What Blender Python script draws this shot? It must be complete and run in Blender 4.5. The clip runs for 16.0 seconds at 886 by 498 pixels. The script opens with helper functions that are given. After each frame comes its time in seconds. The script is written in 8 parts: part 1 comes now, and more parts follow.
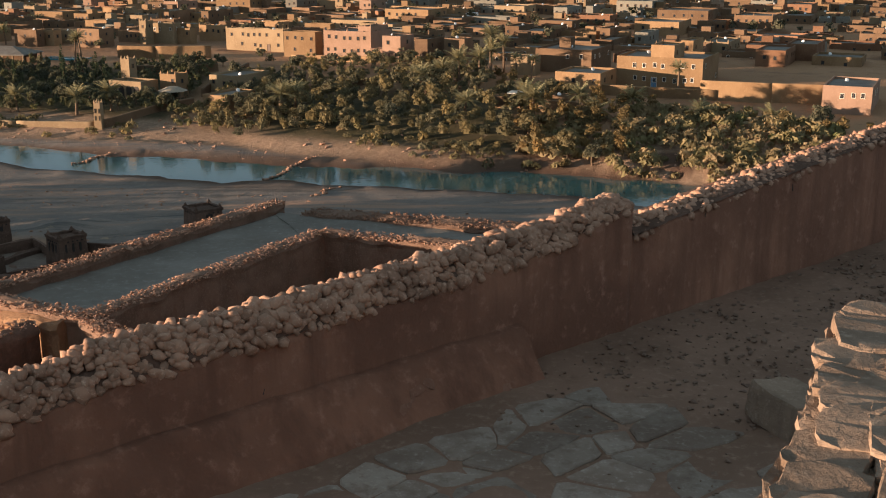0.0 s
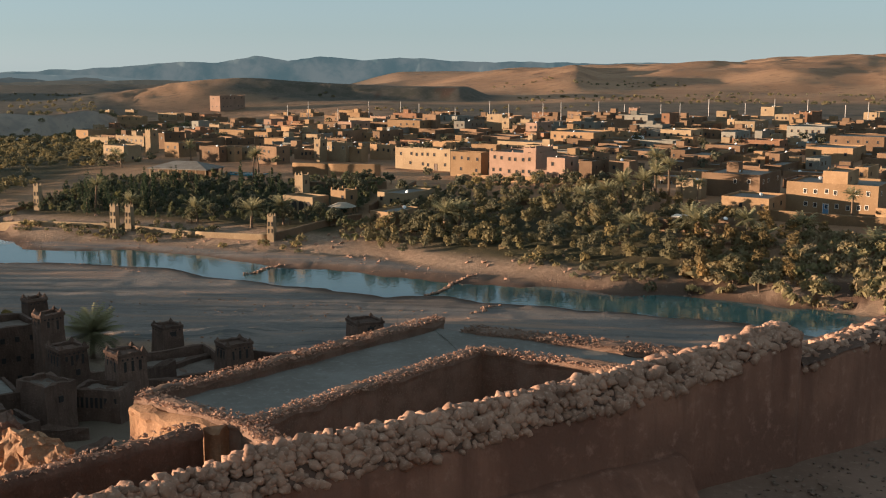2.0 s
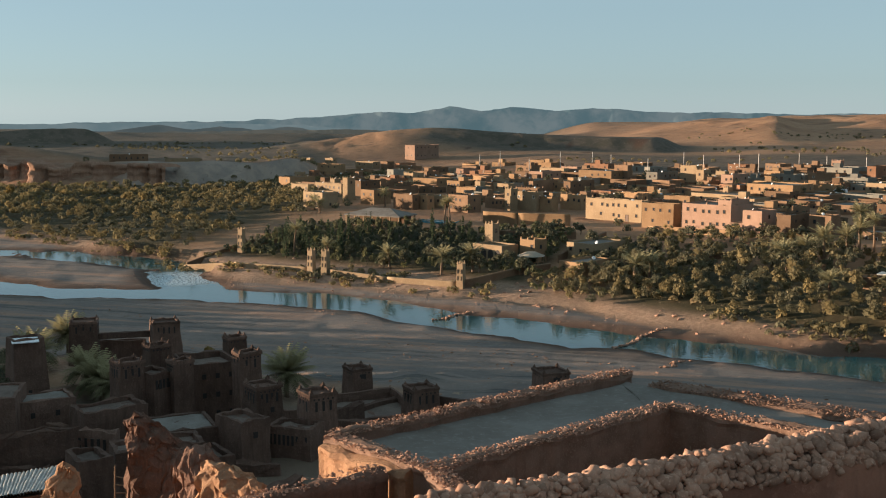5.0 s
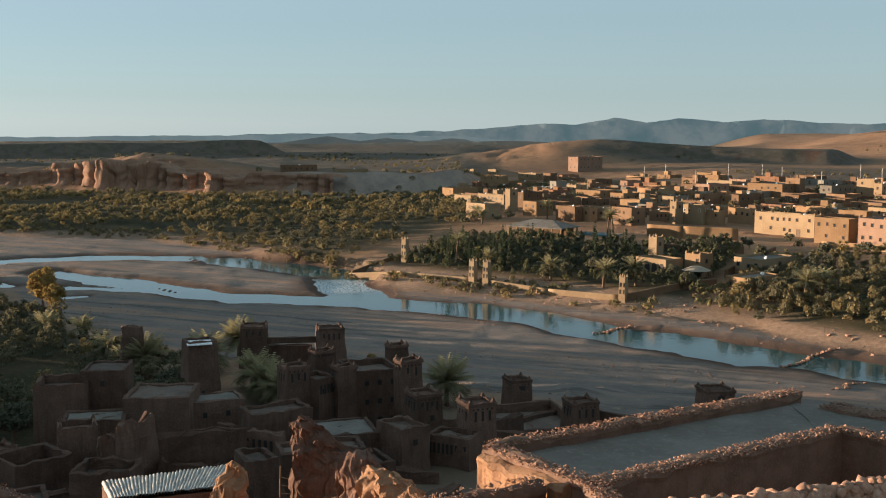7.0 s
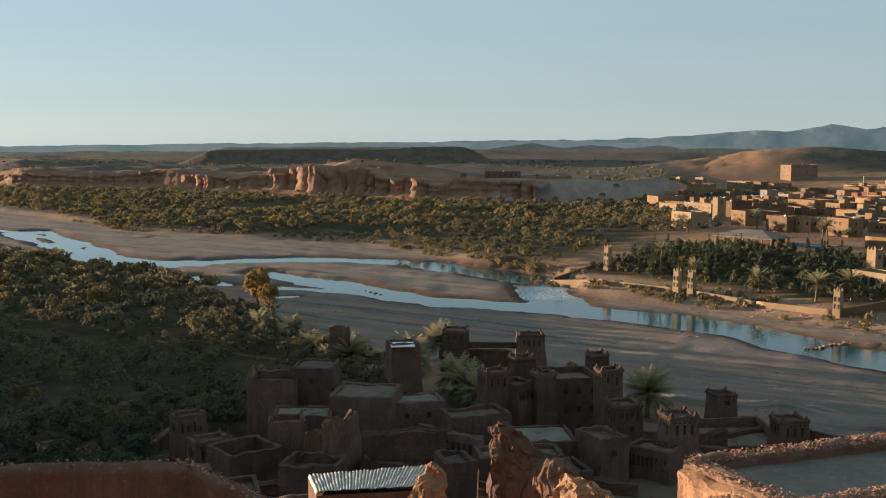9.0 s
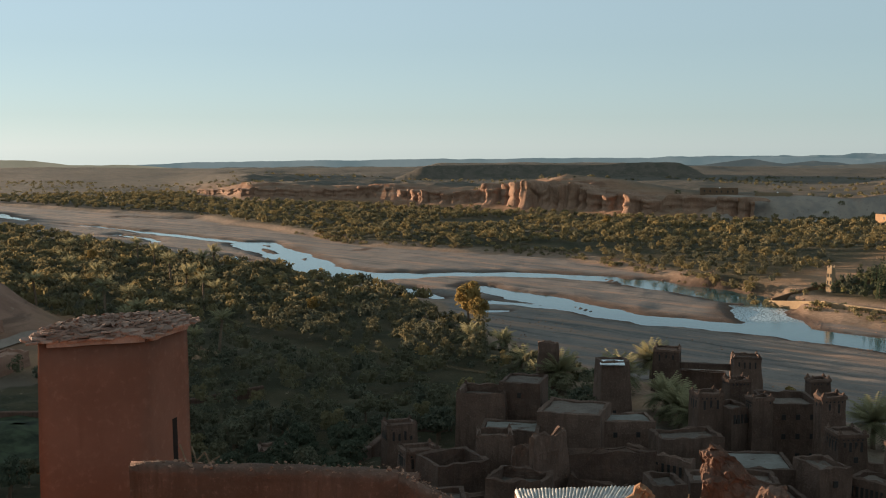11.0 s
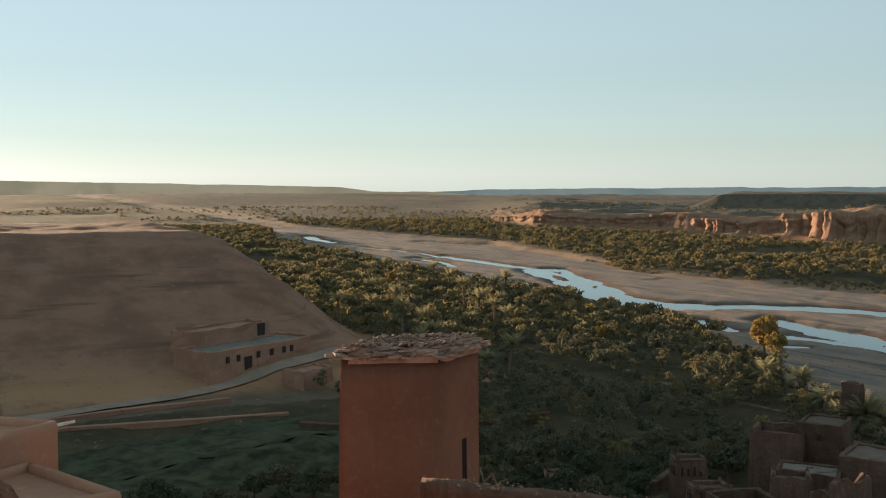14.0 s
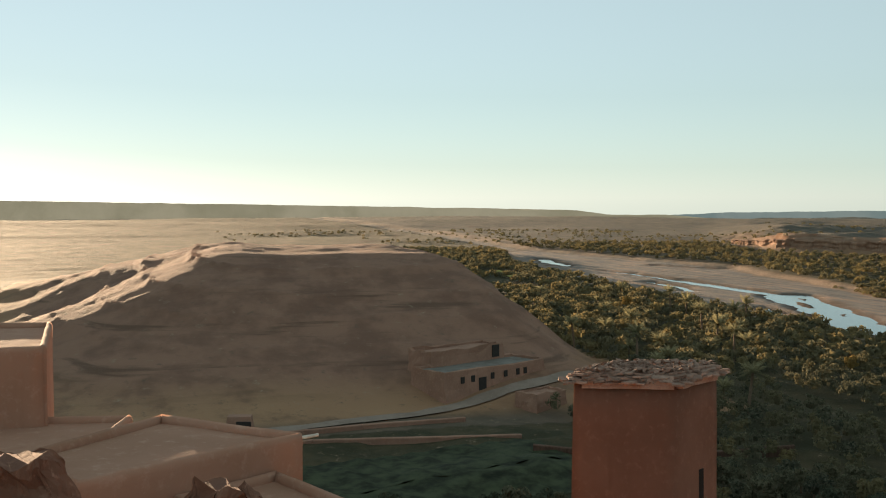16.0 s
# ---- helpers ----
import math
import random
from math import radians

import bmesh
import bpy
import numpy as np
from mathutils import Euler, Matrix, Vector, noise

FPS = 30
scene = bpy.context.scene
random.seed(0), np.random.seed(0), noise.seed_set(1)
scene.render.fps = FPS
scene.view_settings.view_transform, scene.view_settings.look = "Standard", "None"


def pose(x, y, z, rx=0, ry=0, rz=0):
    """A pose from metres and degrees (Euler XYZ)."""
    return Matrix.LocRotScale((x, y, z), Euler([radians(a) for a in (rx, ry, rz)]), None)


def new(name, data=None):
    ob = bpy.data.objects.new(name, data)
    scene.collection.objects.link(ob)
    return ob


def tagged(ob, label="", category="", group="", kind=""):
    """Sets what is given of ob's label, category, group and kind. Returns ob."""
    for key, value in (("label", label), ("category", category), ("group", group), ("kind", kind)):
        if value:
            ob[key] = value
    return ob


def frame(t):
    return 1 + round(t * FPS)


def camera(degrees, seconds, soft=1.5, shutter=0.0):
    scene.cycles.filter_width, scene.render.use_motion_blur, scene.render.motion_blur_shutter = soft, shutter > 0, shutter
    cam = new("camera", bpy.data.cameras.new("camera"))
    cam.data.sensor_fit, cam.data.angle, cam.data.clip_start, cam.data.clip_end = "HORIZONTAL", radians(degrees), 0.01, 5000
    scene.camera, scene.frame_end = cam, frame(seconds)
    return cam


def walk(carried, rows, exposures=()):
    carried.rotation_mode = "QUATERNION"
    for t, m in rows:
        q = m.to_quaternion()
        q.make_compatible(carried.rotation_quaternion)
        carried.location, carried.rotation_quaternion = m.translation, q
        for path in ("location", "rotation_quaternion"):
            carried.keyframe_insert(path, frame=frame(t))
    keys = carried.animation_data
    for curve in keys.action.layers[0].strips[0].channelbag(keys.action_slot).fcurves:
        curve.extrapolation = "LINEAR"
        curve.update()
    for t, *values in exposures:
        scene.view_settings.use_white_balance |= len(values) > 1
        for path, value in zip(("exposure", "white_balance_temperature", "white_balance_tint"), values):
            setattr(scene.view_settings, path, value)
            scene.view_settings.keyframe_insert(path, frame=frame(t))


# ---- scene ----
cam = camera(43.6, 16.0, soft=1.1)

# the camera turns on one spot, high over a river: seconds, yaw, pitch, roll
EYE_Z = 40.0
TURNS = [
    (0.0, -2.32, -15.71, 0.18), (0.5, -0.07, -13.56, 0.17), (1.0, 2.11, -11.82, 0.07), (1.5, 4.24, -10.54, -0.00),
    (2.0, 6.16, -9.55, -0.02), (2.5, 7.98, -8.76, -0.05), (3.0, 9.77, -8.15, -0.02), (3.5, 11.51, -7.74, -0.02),
    (4.0, 13.08, -7.39, -0.06), (6.5, 21.68, -6.49, -0.06), (7.0, 24.39, -6.42, -0.02), (7.5, 27.26, -6.37, -0.02),
    (8.0, 29.89, -6.31, -0.04), (8.5, 32.37, -6.22, -0.05), (9.0, 34.87, -6.07, 0.00), (11.5, 48.43, -5.04, 0.06),
    (12.0, 50.95, -4.82, -0.01), (12.5, 53.36, -4.58, -0.02), (13.0, 55.74, -4.34, 0.06), (13.5, 58.24, -4.07, 0.04),
    (14.0, 60.78, -3.82, -0.01), (14.5, 63.48, -3.58, 0.02), (15.0, 66.56, -3.28, 0.09), (15.5, 69.81, -2.94, 0.08),
    (16.0, 72.87, -2.61, 0.18)]
walk(cam, [(t, pose(0, 0, EYE_Z, 90 + p, r, yw)) for t, yw, p, r in TURNS],
     exposures=[(0.0, 1.40, 6900, 17), (4.0, 1.46, 6500, 11), (9.0, 1.50, 6800, 13), (13.0, 1.57, 7050, 13), (16.0, 1.67, 7500, 10)])

# ---- sky and sun ----
SUN_AZ, SUN_EL = 99.0, 2.9
world = bpy.data.worlds.new("sky")
scene.world = world
world.use_nodes = True
wn, wl = world.node_tree.nodes, world.node_tree.links
sky = wn.new("ShaderNodeTexSky")
sky.sky_type = "NISHITA"
sky.sun_disc = False
sky.sun_elevation = radians(SUN_EL)
sky.sun_rotation = radians(-SUN_AZ)
sky.altitude = 1300
sky.air_density, sky.dust_density, sky.ozone_density = 1.0, 0.12, 2.5
background = wn["Background"]
background.inputs["Strength"].default_value = 0.09
pale = wn.new("ShaderNodeHueSaturation")
pale.inputs["Saturation"].default_value = 0.46
pale.inputs["Value"].default_value = 1.0
wl.new(sky.outputs["Color"], pale.inputs["Color"])
cool = wn.new("ShaderNodeMix")
cool.data_type, cool.blend_type = "RGBA", "MULTIPLY"
cool.inputs[0].default_value = 1.0
cool.inputs[7].default_value = (0.88, 1.0, 1.17, 1.0)
wl.new(pale.outputs["Color"], cool.inputs[6])
# thin high haze evens the sky out
haze = wn.new("ShaderNodeMix")
haze.data_type = "RGBA"
haze.inputs[0].default_value = 0.52
haze.inputs[7].default_value = (1.68, 2.48, 2.74, 1.0)
wl.new(cool.outputs[2], haze.inputs[6])
wl.new(haze.outputs[2], background.inputs["Color"])

sun = new("sun", bpy.data.lights.new("sun", "SUN"))
sun.data.energy = 5.0
sun.data.angle = radians(0.5)
sun.data.color = (1.0, 0.775, 0.56)
_se, _sa = radians(SUN_EL), radians(SUN_AZ)
SUN_DIR = Vector((-math.sin(_sa) * math.cos(_se), math.cos(_sa) * math.cos(_se), math.sin(_se)))
sun.matrix_world = SUN_DIR.to_track_quat("Z", "Y").to_matrix().to_4x4()

# ---- materials ----
def material(name, rough=0.9, spec=0.2, metal=0.0):
    m = bpy.data.materials.new(name)
    m.use_nodes = True
    b = m.node_tree.nodes["Principled BSDF"]
    b.inputs["Roughness"].default_value = rough
    b.inputs["Specular IOR Level"].default_value = spec
    b.inputs["Metallic"].default_value = metal
    return m, m.node_tree.nodes, m.node_tree.links, b


def noise_node(n, l, scale, detail=5.0, rough=0.6, coord=None):
    t = n.new("ShaderNodeTexNoise")
    t.inputs["Scale"].default_value = scale
    t.inputs["Detail"].default_value = detail
    t.inputs["Roughness"].default_value = rough
    if coord is not None:
        l.new(coord, t.inputs["Vector"])
    return t.outputs["Fac"]


def mix(n, l, fac, a, b, blend="MIX"):
    m = n.new("ShaderNodeMix")
    m.data_type = "RGBA"
    m.blend_type = blend
    for slot, v in ((0, fac), (6, a), (7, b)):
        if hasattr(v, "is_output"):
            l.new(v, m.inputs[slot])
        elif slot == 0:
            m.inputs[0].default_value = v
        else:
            m.inputs[slot].default_value = (*v, 1.0)
    return m.outputs[2]


def ramp(n, l, fac, lo, hi):
    m = n.new("ShaderNodeMapRange")
    m.interpolation_type = "SMOOTHSTEP"
    l.new(fac, m.inputs["Value"])
    m.inputs["From Min"].default_value, m.inputs["From Max"].default_value = lo, hi
    return m.outputs["Result"]


def bump(n, l, b, height, strength, distance):
    k = n.new("ShaderNodeBump")
    k.inputs["Strength"].default_value, k.inputs["Distance"].default_value = strength, distance
    l.new(height, k.inputs["Height"])
    l.new(k.outputs["Normal"], b.inputs["Normal"])


def earth(name, base, dark, light, scale=1.0, relief=0.03, vary=0.25, rough=0.95, runs_at=(0.55, 0.8), coarse=0.0):
    """Mud plaster, rammed earth or stone: broad stains, grain, a shade of its own for each object, fine relief."""
    m, n, l, b = material(name, rough, 0.15)
    co = n.new("ShaderNodeNewGeometry").outputs["Position"]
    broad = noise_node(n, l, 0.35 * scale, 4, 0.6, co)
    fine = noise_node(n, l, 4.0 * scale, 6, 0.7, co)
    streak = n.new("ShaderNodeMapping")
    streak.inputs["Scale"].default_value = (1.6 * scale, 1.6 * scale, 0.18 * scale)
    l.new(co, streak.inputs["Vector"])
    runs = noise_node(n, l, 1.0, 5, 0.65, streak.outputs["Vector"])
    c = mix(n, l, ramp(n, l, broad, 0.35, 0.68), base, dark)
    c = mix(n, l, ramp(n, l, fine, 0.5, 0.75), c, light)
    c = mix(n, l, ramp(n, l, runs, *runs_at), c, dark)
    hsv = n.new("ShaderNodeHueSaturation")
    info = n.new("ShaderNodeObjectInfo").outputs["Random"]
    r = n.new("ShaderNodeMapRange")
    l.new(info, r.inputs["Value"])
    # every base colour is scaled down evenly to about three quarters
    r.inputs["To Min"].default_value, r.inputs["To Max"].default_value = 0.75 * (1 - vary), 0.75 * (1 + vary)
    l.new(r.outputs["Result"], hsv.inputs["Value"])
    l.new(c, hsv.inputs["Color"])
    l.new(hsv.outputs["Color"], b.inputs["Base Color"])
    height = fine
    if coarse:
        lumps = n.new("ShaderNodeMath")
        lumps.operation = "MULTIPLY_ADD"
        l.new(noise_node(n, l, 1.3 * scale, 4, 0.6, co), lumps.inputs[0])
        lumps.inputs[1].default_value = coarse
        l.new(fine, lumps.inputs[2])
        height = lumps.outputs[0]
    bump(n, l, b, height, 0.6, relief)
    return m


def plain(name, colour, rough=0.7, spec=0.3, metal=0.0, vary=0.15, scale=3.0):
    m, n, l, b = material(name, rough, spec, metal)
    co = n.new("ShaderNodeNewGeometry").outputs["Position"]
    f = noise_node(n, l, scale, 5, 0.6, co)
    lo = tuple(c * (1 - vary) for c in colour)
    hi = tuple(min(1, c * (1 + vary)) for c in colour)
    l.new(mix(n, l, ramp(n, l, f, 0.3, 0.7), lo, hi), b.inputs["Base Color"])
    return m


M_MUD = earth("mud plaster", (0.22, 0.125, 0.09), (0.145, 0.082, 0.058), (0.30, 0.18, 0.13), 2.4, 0.09, 0.2, 0.95, (0.45, 0.7), 1.5)
M_MUD_RED = earth("red mud plaster", (0.36, 0.165, 0.105), (0.21, 0.095, 0.062), (0.44, 0.22, 0.15), 1.7, 0.05, 0.08, 0.95, (0.42, 0.68), 2.0)
M_KASBAH = earth("old rammed earth", (0.185, 0.112, 0.082), (0.125, 0.075, 0.055), (0.25, 0.16, 0.12), 1.3, 0.14, 0.28, 0.95, (0.45, 0.7), 2.0)
M_RUBBLE = earth("rubble stone", (0.46, 0.265, 0.18), (0.28, 0.155, 0.105), (0.62, 0.40, 0.29), 6.0, 0.02, 0.28)
M_FLAG = earth("flagstone", (0.36, 0.285, 0.23), (0.24, 0.17, 0.13), (0.46, 0.385, 0.32), 4.0, 0.03, 0.2, 0.95, (0.45, 0.7), 1.0)
M_ROOF_EARTH = earth("beaten earth roof", (0.26, 0.235, 0.205), (0.19, 0.165, 0.14), (0.31, 0.285, 0.25), 1.2, 0.02, 0.1)
M_TOWN = [
    earth("town ochre", (0.36, 0.225, 0.125), (0.29, 0.175, 0.095), (0.42, 0.27, 0.155), 0.6),
    earth("town brown", (0.25, 0.155, 0.095), (0.19, 0.115, 0.07), (0.30, 0.19, 0.12), 0.6),
    earth("town pink", (0.39, 0.245, 0.175), (0.32, 0.20, 0.14), (0.44, 0.29, 0.21), 0.6, 0.03, 0.15),
    earth("town cream", (0.38, 0.27, 0.165), (0.31, 0.215, 0.13), (0.44, 0.325, 0.21), 0.6, 0.03, 0.12),
    earth("town red", (0.30, 0.16, 0.095), (0.24, 0.12, 0.07), (0.36, 0.20, 0.125), 0.6),
    earth("town grey-green", (0.27, 0.245, 0.20), (0.21, 0.195, 0.165), (0.33, 0.30, 0.245), 0.6)]
# near-black stands in for the shade inside windows, niches and holes
M_DARK = plain("shade-black hollows and tyres", (0.03, 0.024, 0.02), 0.8)
M_FRAME = plain("pale window surround", (0.62, 0.55, 0.46), 0.7)
M_WOOD = plain("weathered wood", (0.20, 0.13, 0.08), 0.85, 0.2)
M_TRUNK = plain("bark", (0.16, 0.11, 0.075), 0.95, 0.1)

# ---- ground ----
def smooth(a, b, v):
    t = np.clip((v - a) / (b - a), 0, 1)
    return t * t * (3 - 2 * t)


NOISE_TABLES = {}


def fbm(x, y, scale, octaves=4, seed=0):
    """Value noise on arrays, about -1 to 1."""
    if seed not in NOISE_TABLES:
        NOISE_TABLES[seed] = np.random.RandomState(seed).uniform(-1, 1, (256, 256))
    table = NOISE_TABLES[seed]
    total, amp, norm = 0.0, 1.0, 0.0
    for k in range(octaves):
        u, v = x / scale * 2 ** k + 17.3 * k, y / scale * 2 ** k - 9.1 * k
        i, j = np.floor(u).astype(int), np.floor(v).astype(int)
        fu, fv = u - i, v - j
        fu, fv = fu * fu * (3 - 2 * fu), fv * fv * (3 - 2 * fv)
        g = lambda a, b: table[a % 256, b % 256]
        total = total + amp * ((g(i, j) * (1 - fu) + g(i + 1, j) * fu) * (1 - fv) + (g(i, j + 1) * (1 - fu) + g(i + 1, j + 1) * fu) * fv)
        norm += amp
        amp *= 0.5
    return total / norm * 1.6


FAR_BANK = [(-1200, 352), (-800, 306), (-690, 318), (-555, 335), (-402, 300), (-353, 286), (-300, 293), (-250, 305), (-203, 284), (-162, 262), (-139, 246),
            (-95, 234), (-60, 224), (-28, 213), (-1, 200), (27, 187), (60, 172), (140, 130), (400, 20)]
NEAR_BANK = [(-1200, 340), (-800, 292), (-690, 262), (-619, 236), (-436, 212), (-343, 206), (-241, 200), (-201, 192), (-178, 178), (-139, 158), (-100, 145),
             (-50, 132), (0, 118), (60, 95), (140, 50), (400, -60)]
CLIFF = [(-1300, 640), (-900, 520), (-652, 424), (-560, 456), (-470, 464), (-400, 470), (-350, 478), (-300, 488), (-262, 512), (-240, 560), (-200, 640), (-100, 900), (900, 900)]
# water courses: half width in metres, then the line
COURSES = [
    (7.5, [(-123, 217), (-116, 218), (-109, 218), (-95, 219), (-81, 216), (-75, 215), (-68, 211), (-60, 206), (-48, 201), (-36, 197), (-16, 192), (2, 188), (30, 179), (62, 164), (140, 122)]),
    (6.2, [(-123, 217), (-135, 214), (-146, 211), (-156, 211), (-168, 214), (-179, 217), (-193, 221)]), (4.2, [(-193, 221), (-207, 224), (-219, 226)]),
    (5.0, [(-139, 248), (-146, 254), (-152, 257)]), (8.0, [(-152, 257), (-161, 259), (-175, 264), (-192, 267)]), (5.6, [(-192, 267), (-205, 267), (-219, 264), (-235, 256), (-246, 245), (-255, 231)]),
    (8.5, [(-255, 230), (-260, 224), (-268, 221), (-280, 220), (-300, 227)]),
    (9.0, [(-300, 229), (-321, 238), (-350, 250), (-386, 263)]),
    (4.0, [(-386, 263), (-423, 263), (-480, 264)]), (2.2, [(-480, 264), (-517, 265), (-560, 262)]), (3.0, [(-600, 262), (-640, 266), (-670, 275)]),
    (6.5, [(-123, 224), (-132, 234), (-139, 241)]), (2.6, [(-139, 242), (-147, 245)]),
    (2.2, [(-258, 214), (-247, 213), (-234, 204)]), (2.4, [(-231, 210), (-219, 205), (-210, 202)]), (2.4, [(-196, 206), (-188, 209), (-174, 210), (-166, 211)]), (1.8, [(-184, 194), (-181, 198)]),
    (2.5, [(-585, 312), (-570, 319), (-545, 330)]), (2.0, [(-420, 240), (-440, 246), (-470, 247)]), (1.6, [(-310, 215), (-330, 222), (-345, 226)])]


def line_y(line, x):
    return np.interp(x, [p[0] for p in line], [p[1] for p in line])


def line_distance(line, x, y):
    best = np.full(np.shape(x), 1e9)
    for (ax, ay), (bx, by) in zip(line, line[1:]):
        ux, uy = bx - ax, by - ay
        s = np.clip(((x - ax) * ux + (y - ay) * uy) / (ux * ux + uy * uy), 0, 1)
        best = np.minimum(best, np.hypot(x - ax - s * ux, y - ay - s * uy))
    return best


HILL_R = [0, 8, 11, 16, 20, 26, 40, 60, 80, 105, 135, 170, 220]
HILL_Z = [35.5, 35.4, 32, 29.5, 28, 25.5, 20, 14, 10, 6.5, 4.0, 2.2, 0]


def ground_z(x, y, parts=False):
    x, y = np.asarray(x, float), np.asarray(y, float)
    r = np.hypot(x, y)
    az = np.degrees(np.arctan2(-x, y))
    yf = line_y(FAR_BANK, x) + 4 * fbm(x, y, 30, 3, 1)
    yn = line_y(NEAR_BANK, x) + 5 * fbm(x, y, 35, 3, 2)
    over, under = y - yf, yn - y
    # river bed, far side and near side
    along, cross = 0.95 * x - 0.31 * y, 0.31 * x + 0.95 * y
    bed = 0.55 + 0.18 * fbm(x, y, 45, 4, 3) + 0.16 * fbm(along * 0.16, cross, 9, 3, 25) + 0.10 * fbm(x, y, 4.5, 3, 26)
    right = smooth(-40, 20, x)
    far = 0.7 + 1.3 * smooth(0, 7, over) + (2.0 - 1.0 * smooth(-140, -250, x)) * smooth(4, 30, over) + right * 2.0 * smooth(2, 26, over) \
        + smooth(-240, -120, x) * (2.5 * smooth(30, 110, over) + 3.0 * smooth(110, 330, over)) + 0.35 * fbm(x, y, 22, 4, 4)
    near = 0.7 + 1.5 * smooth(0, 10, under) + 0.4 * fbm(x, y, 25, 3, 5)
    z = np.where(over > 0, far, np.where(under > 0, near, bed))
    # the hill under the camera
    hill = np.interp(r, HILL_R, HILL_Z) + smooth(16, 40, r) * 1.2 * fbm(x, y, 14, 4, 6)
    hill = hill - smooth(52, 66, az) * np.interp(r, [26, 40, 60, 80, 105, 135, 170], [0, 7, 7.5, 5.5, 3.2, 1.4, 0])
    z = np.where(under > -20, np.maximum(z, hill), z)
    # bare hill beside the palm groves
    wx, wy = x + 6 * fbm(x, y, 40, 4, 7), y + 4 * fbm(x, y, 30, 4, 21)
    bare = smooth(-176, -282, wx) * smooth(-440, -330, wx) * smooth(-36, 38, wy) * smooth(109, 82, wy)
    bare = bare ** 0.8
    lift = 23.5 * bare
    ledge = np.abs(np.mod(lift + 0.6 * fbm(x, y, 50, 3, 22), 4.2) / 4.2 - 0.5)
    z = z + lift + 1.3 * smooth(0.40, 0.5, ledge) * bare * (0.5 + 0.5 * fbm(x, y, 60, 2, 28)) + bare * 0.35 * fbm(x, y, 12, 5, 8) - bare * (1 - bare) * 2.5 * np.abs(fbm(x * 0.3, y, 18, 3, 29))
    ridge = np.exp(-(((x + 390) / 110) ** 2 + ((y + 25) / 45) ** 2))
    z = z + 9 * ridge
    # cliffs and the tableland behind them
    yc = line_y(CLIFF, x) + 9 * fbm(x, y, 45, 4, 9) + 5 * np.abs(fbm(x, y * 0.3, 16, 2, 23))
    step = y - yc
    west = smooth(21.0, 24.0, az) * smooth(60, 55, az)
    pillar = np.abs(np.mod(x / 13 + 0.9 * fbm(x, x * 0, 45, 3, 30), 1) * 2 - 1)
    gully = smooth(0.62, 0.95, pillar) * (4.5 + 3 * fbm(x, x * 0, 30, 2, 41)) + 1.8 * fbm(x, y * 0.2, 6, 3, 10)
    tall = 7.0 + 2.5 * fbm(x, x * 0, 70, 2, 42) + 3.0 * smooth(43.5, 41.5, az)
    stepped = (5.0 + 1.0 * fbm(x, y, 20, 3, 43)) * smooth(-8, 15, step) * (1 - 0.2 * pillar) + tall * (0.55 * smooth(14.6, 15.6, step - gully) + 0.45 * smooth(18.0, 19.0, step - 1.25 * gully))
    # grey rain-cut slopes where the cliff ends
    soft_end = smooth(33.2, 31.2, az)
    lengthwise = 0.55 * x + 0.83 * y
    cut = np.abs(fbm(lengthwise, x * 0, 30, 2, 46)) * 22 + np.abs(fbm(lengthwise, step * 0.3, 8, 2, 47)) * 6
    slopes = 12.5 * np.clip((step + 4 - cut * (1 - np.clip(step / 50, 0, 1))) / 24, 0, 1)
    stepped = stepped * (1 - soft_end) + slopes * soft_end
    z = z + west * stepped * (0.85 + 0.2 * fbm(x, y, 60, 3, 11)) * (1 - 0.75 * smooth(60, 330, step))
    mound2 = np.exp(-(((x + 425) / 50) ** 2 + ((y - 520) / 26) ** 2))
    z = z + west * 9.0 * mound2 * (1 - 0.35 * np.abs(fbm(x, y * 0.3, 11, 3, 12)))
    # mesa
    turned = np.maximum(np.abs((x + 839) * 0.77 + (y - 994) * 0.64) / 140, np.abs(-(x + 839) * 0.64 + (y - 994) * 0.77) / 90)
    z = z + 15 * smooth(1.25, 0.95, turned + 0.04 * fbm(x, y, 50, 3, 13))
    # domed hill with the fort, long low spur
    z = z + 22 * np.exp(-(((x + 290) / 98) ** 2 + ((y - 905) / 85) ** 2)) + 10 * smooth(880, 905, y + 8 * fbm(x, y, 40, 3, 24)) * smooth(1050, 960, y) * smooth(-60, -85, x) * smooth(-330, -180, x) \
        + 2.2 * np.exp(-(((x + 340) / 55) ** 2 + ((y - 860) / 45) ** 2)) * fbm(x, y, 12, 3, 14)
    # bare hills past the town
    el = np.interp(az, [-60, -17, -12, -8, -2.5, 2.5, 7.5, 11, 14, 90], [0.7, 0.28, 0.05, -0.16, -0.30, -0.49, -1.0, -1.45, -2.0, -2.0])
    crest = 40 + 1700 * np.tan(np.radians(el))
    rise = smooth(820, 1650, r + 120 * fbm(x, y, 260, 4, 15)) * smooth(13, 8, az) * smooth(-170, -60, az)
    z = z + rise * np.maximum(crest - 8, 0) * (1 + 0.34 * fbm(x, y, 190, 5, 16) - 0.25 * np.abs(fbm(x, y, 90, 3, 27))) * smooth(4500, 2600, r)
    spur = np.where(az > -0.6, np.exp(-((az + 0.6) / 3.0) ** 2), np.exp(-((az + 0.6) / 0.8) ** 2))
    z = z + 10 * spur * smooth(1000, 1250, r) * smooth(1720, 1500, r) * (1 + 0.25 * fbm(x, y, 60, 3, 64))
    # far tablelands towards the sun
    z = z + 5 * smooth(1350, 1900, r + 90 * fbm(x, y, 200, 3, 18)) * smooth(50, 72, az) * smooth(190, 150, az)
    z = np.where(r > 800, z + 2.0 * fbm(x, y, 220, 4, 19) * smooth(800, 1200, r), z)
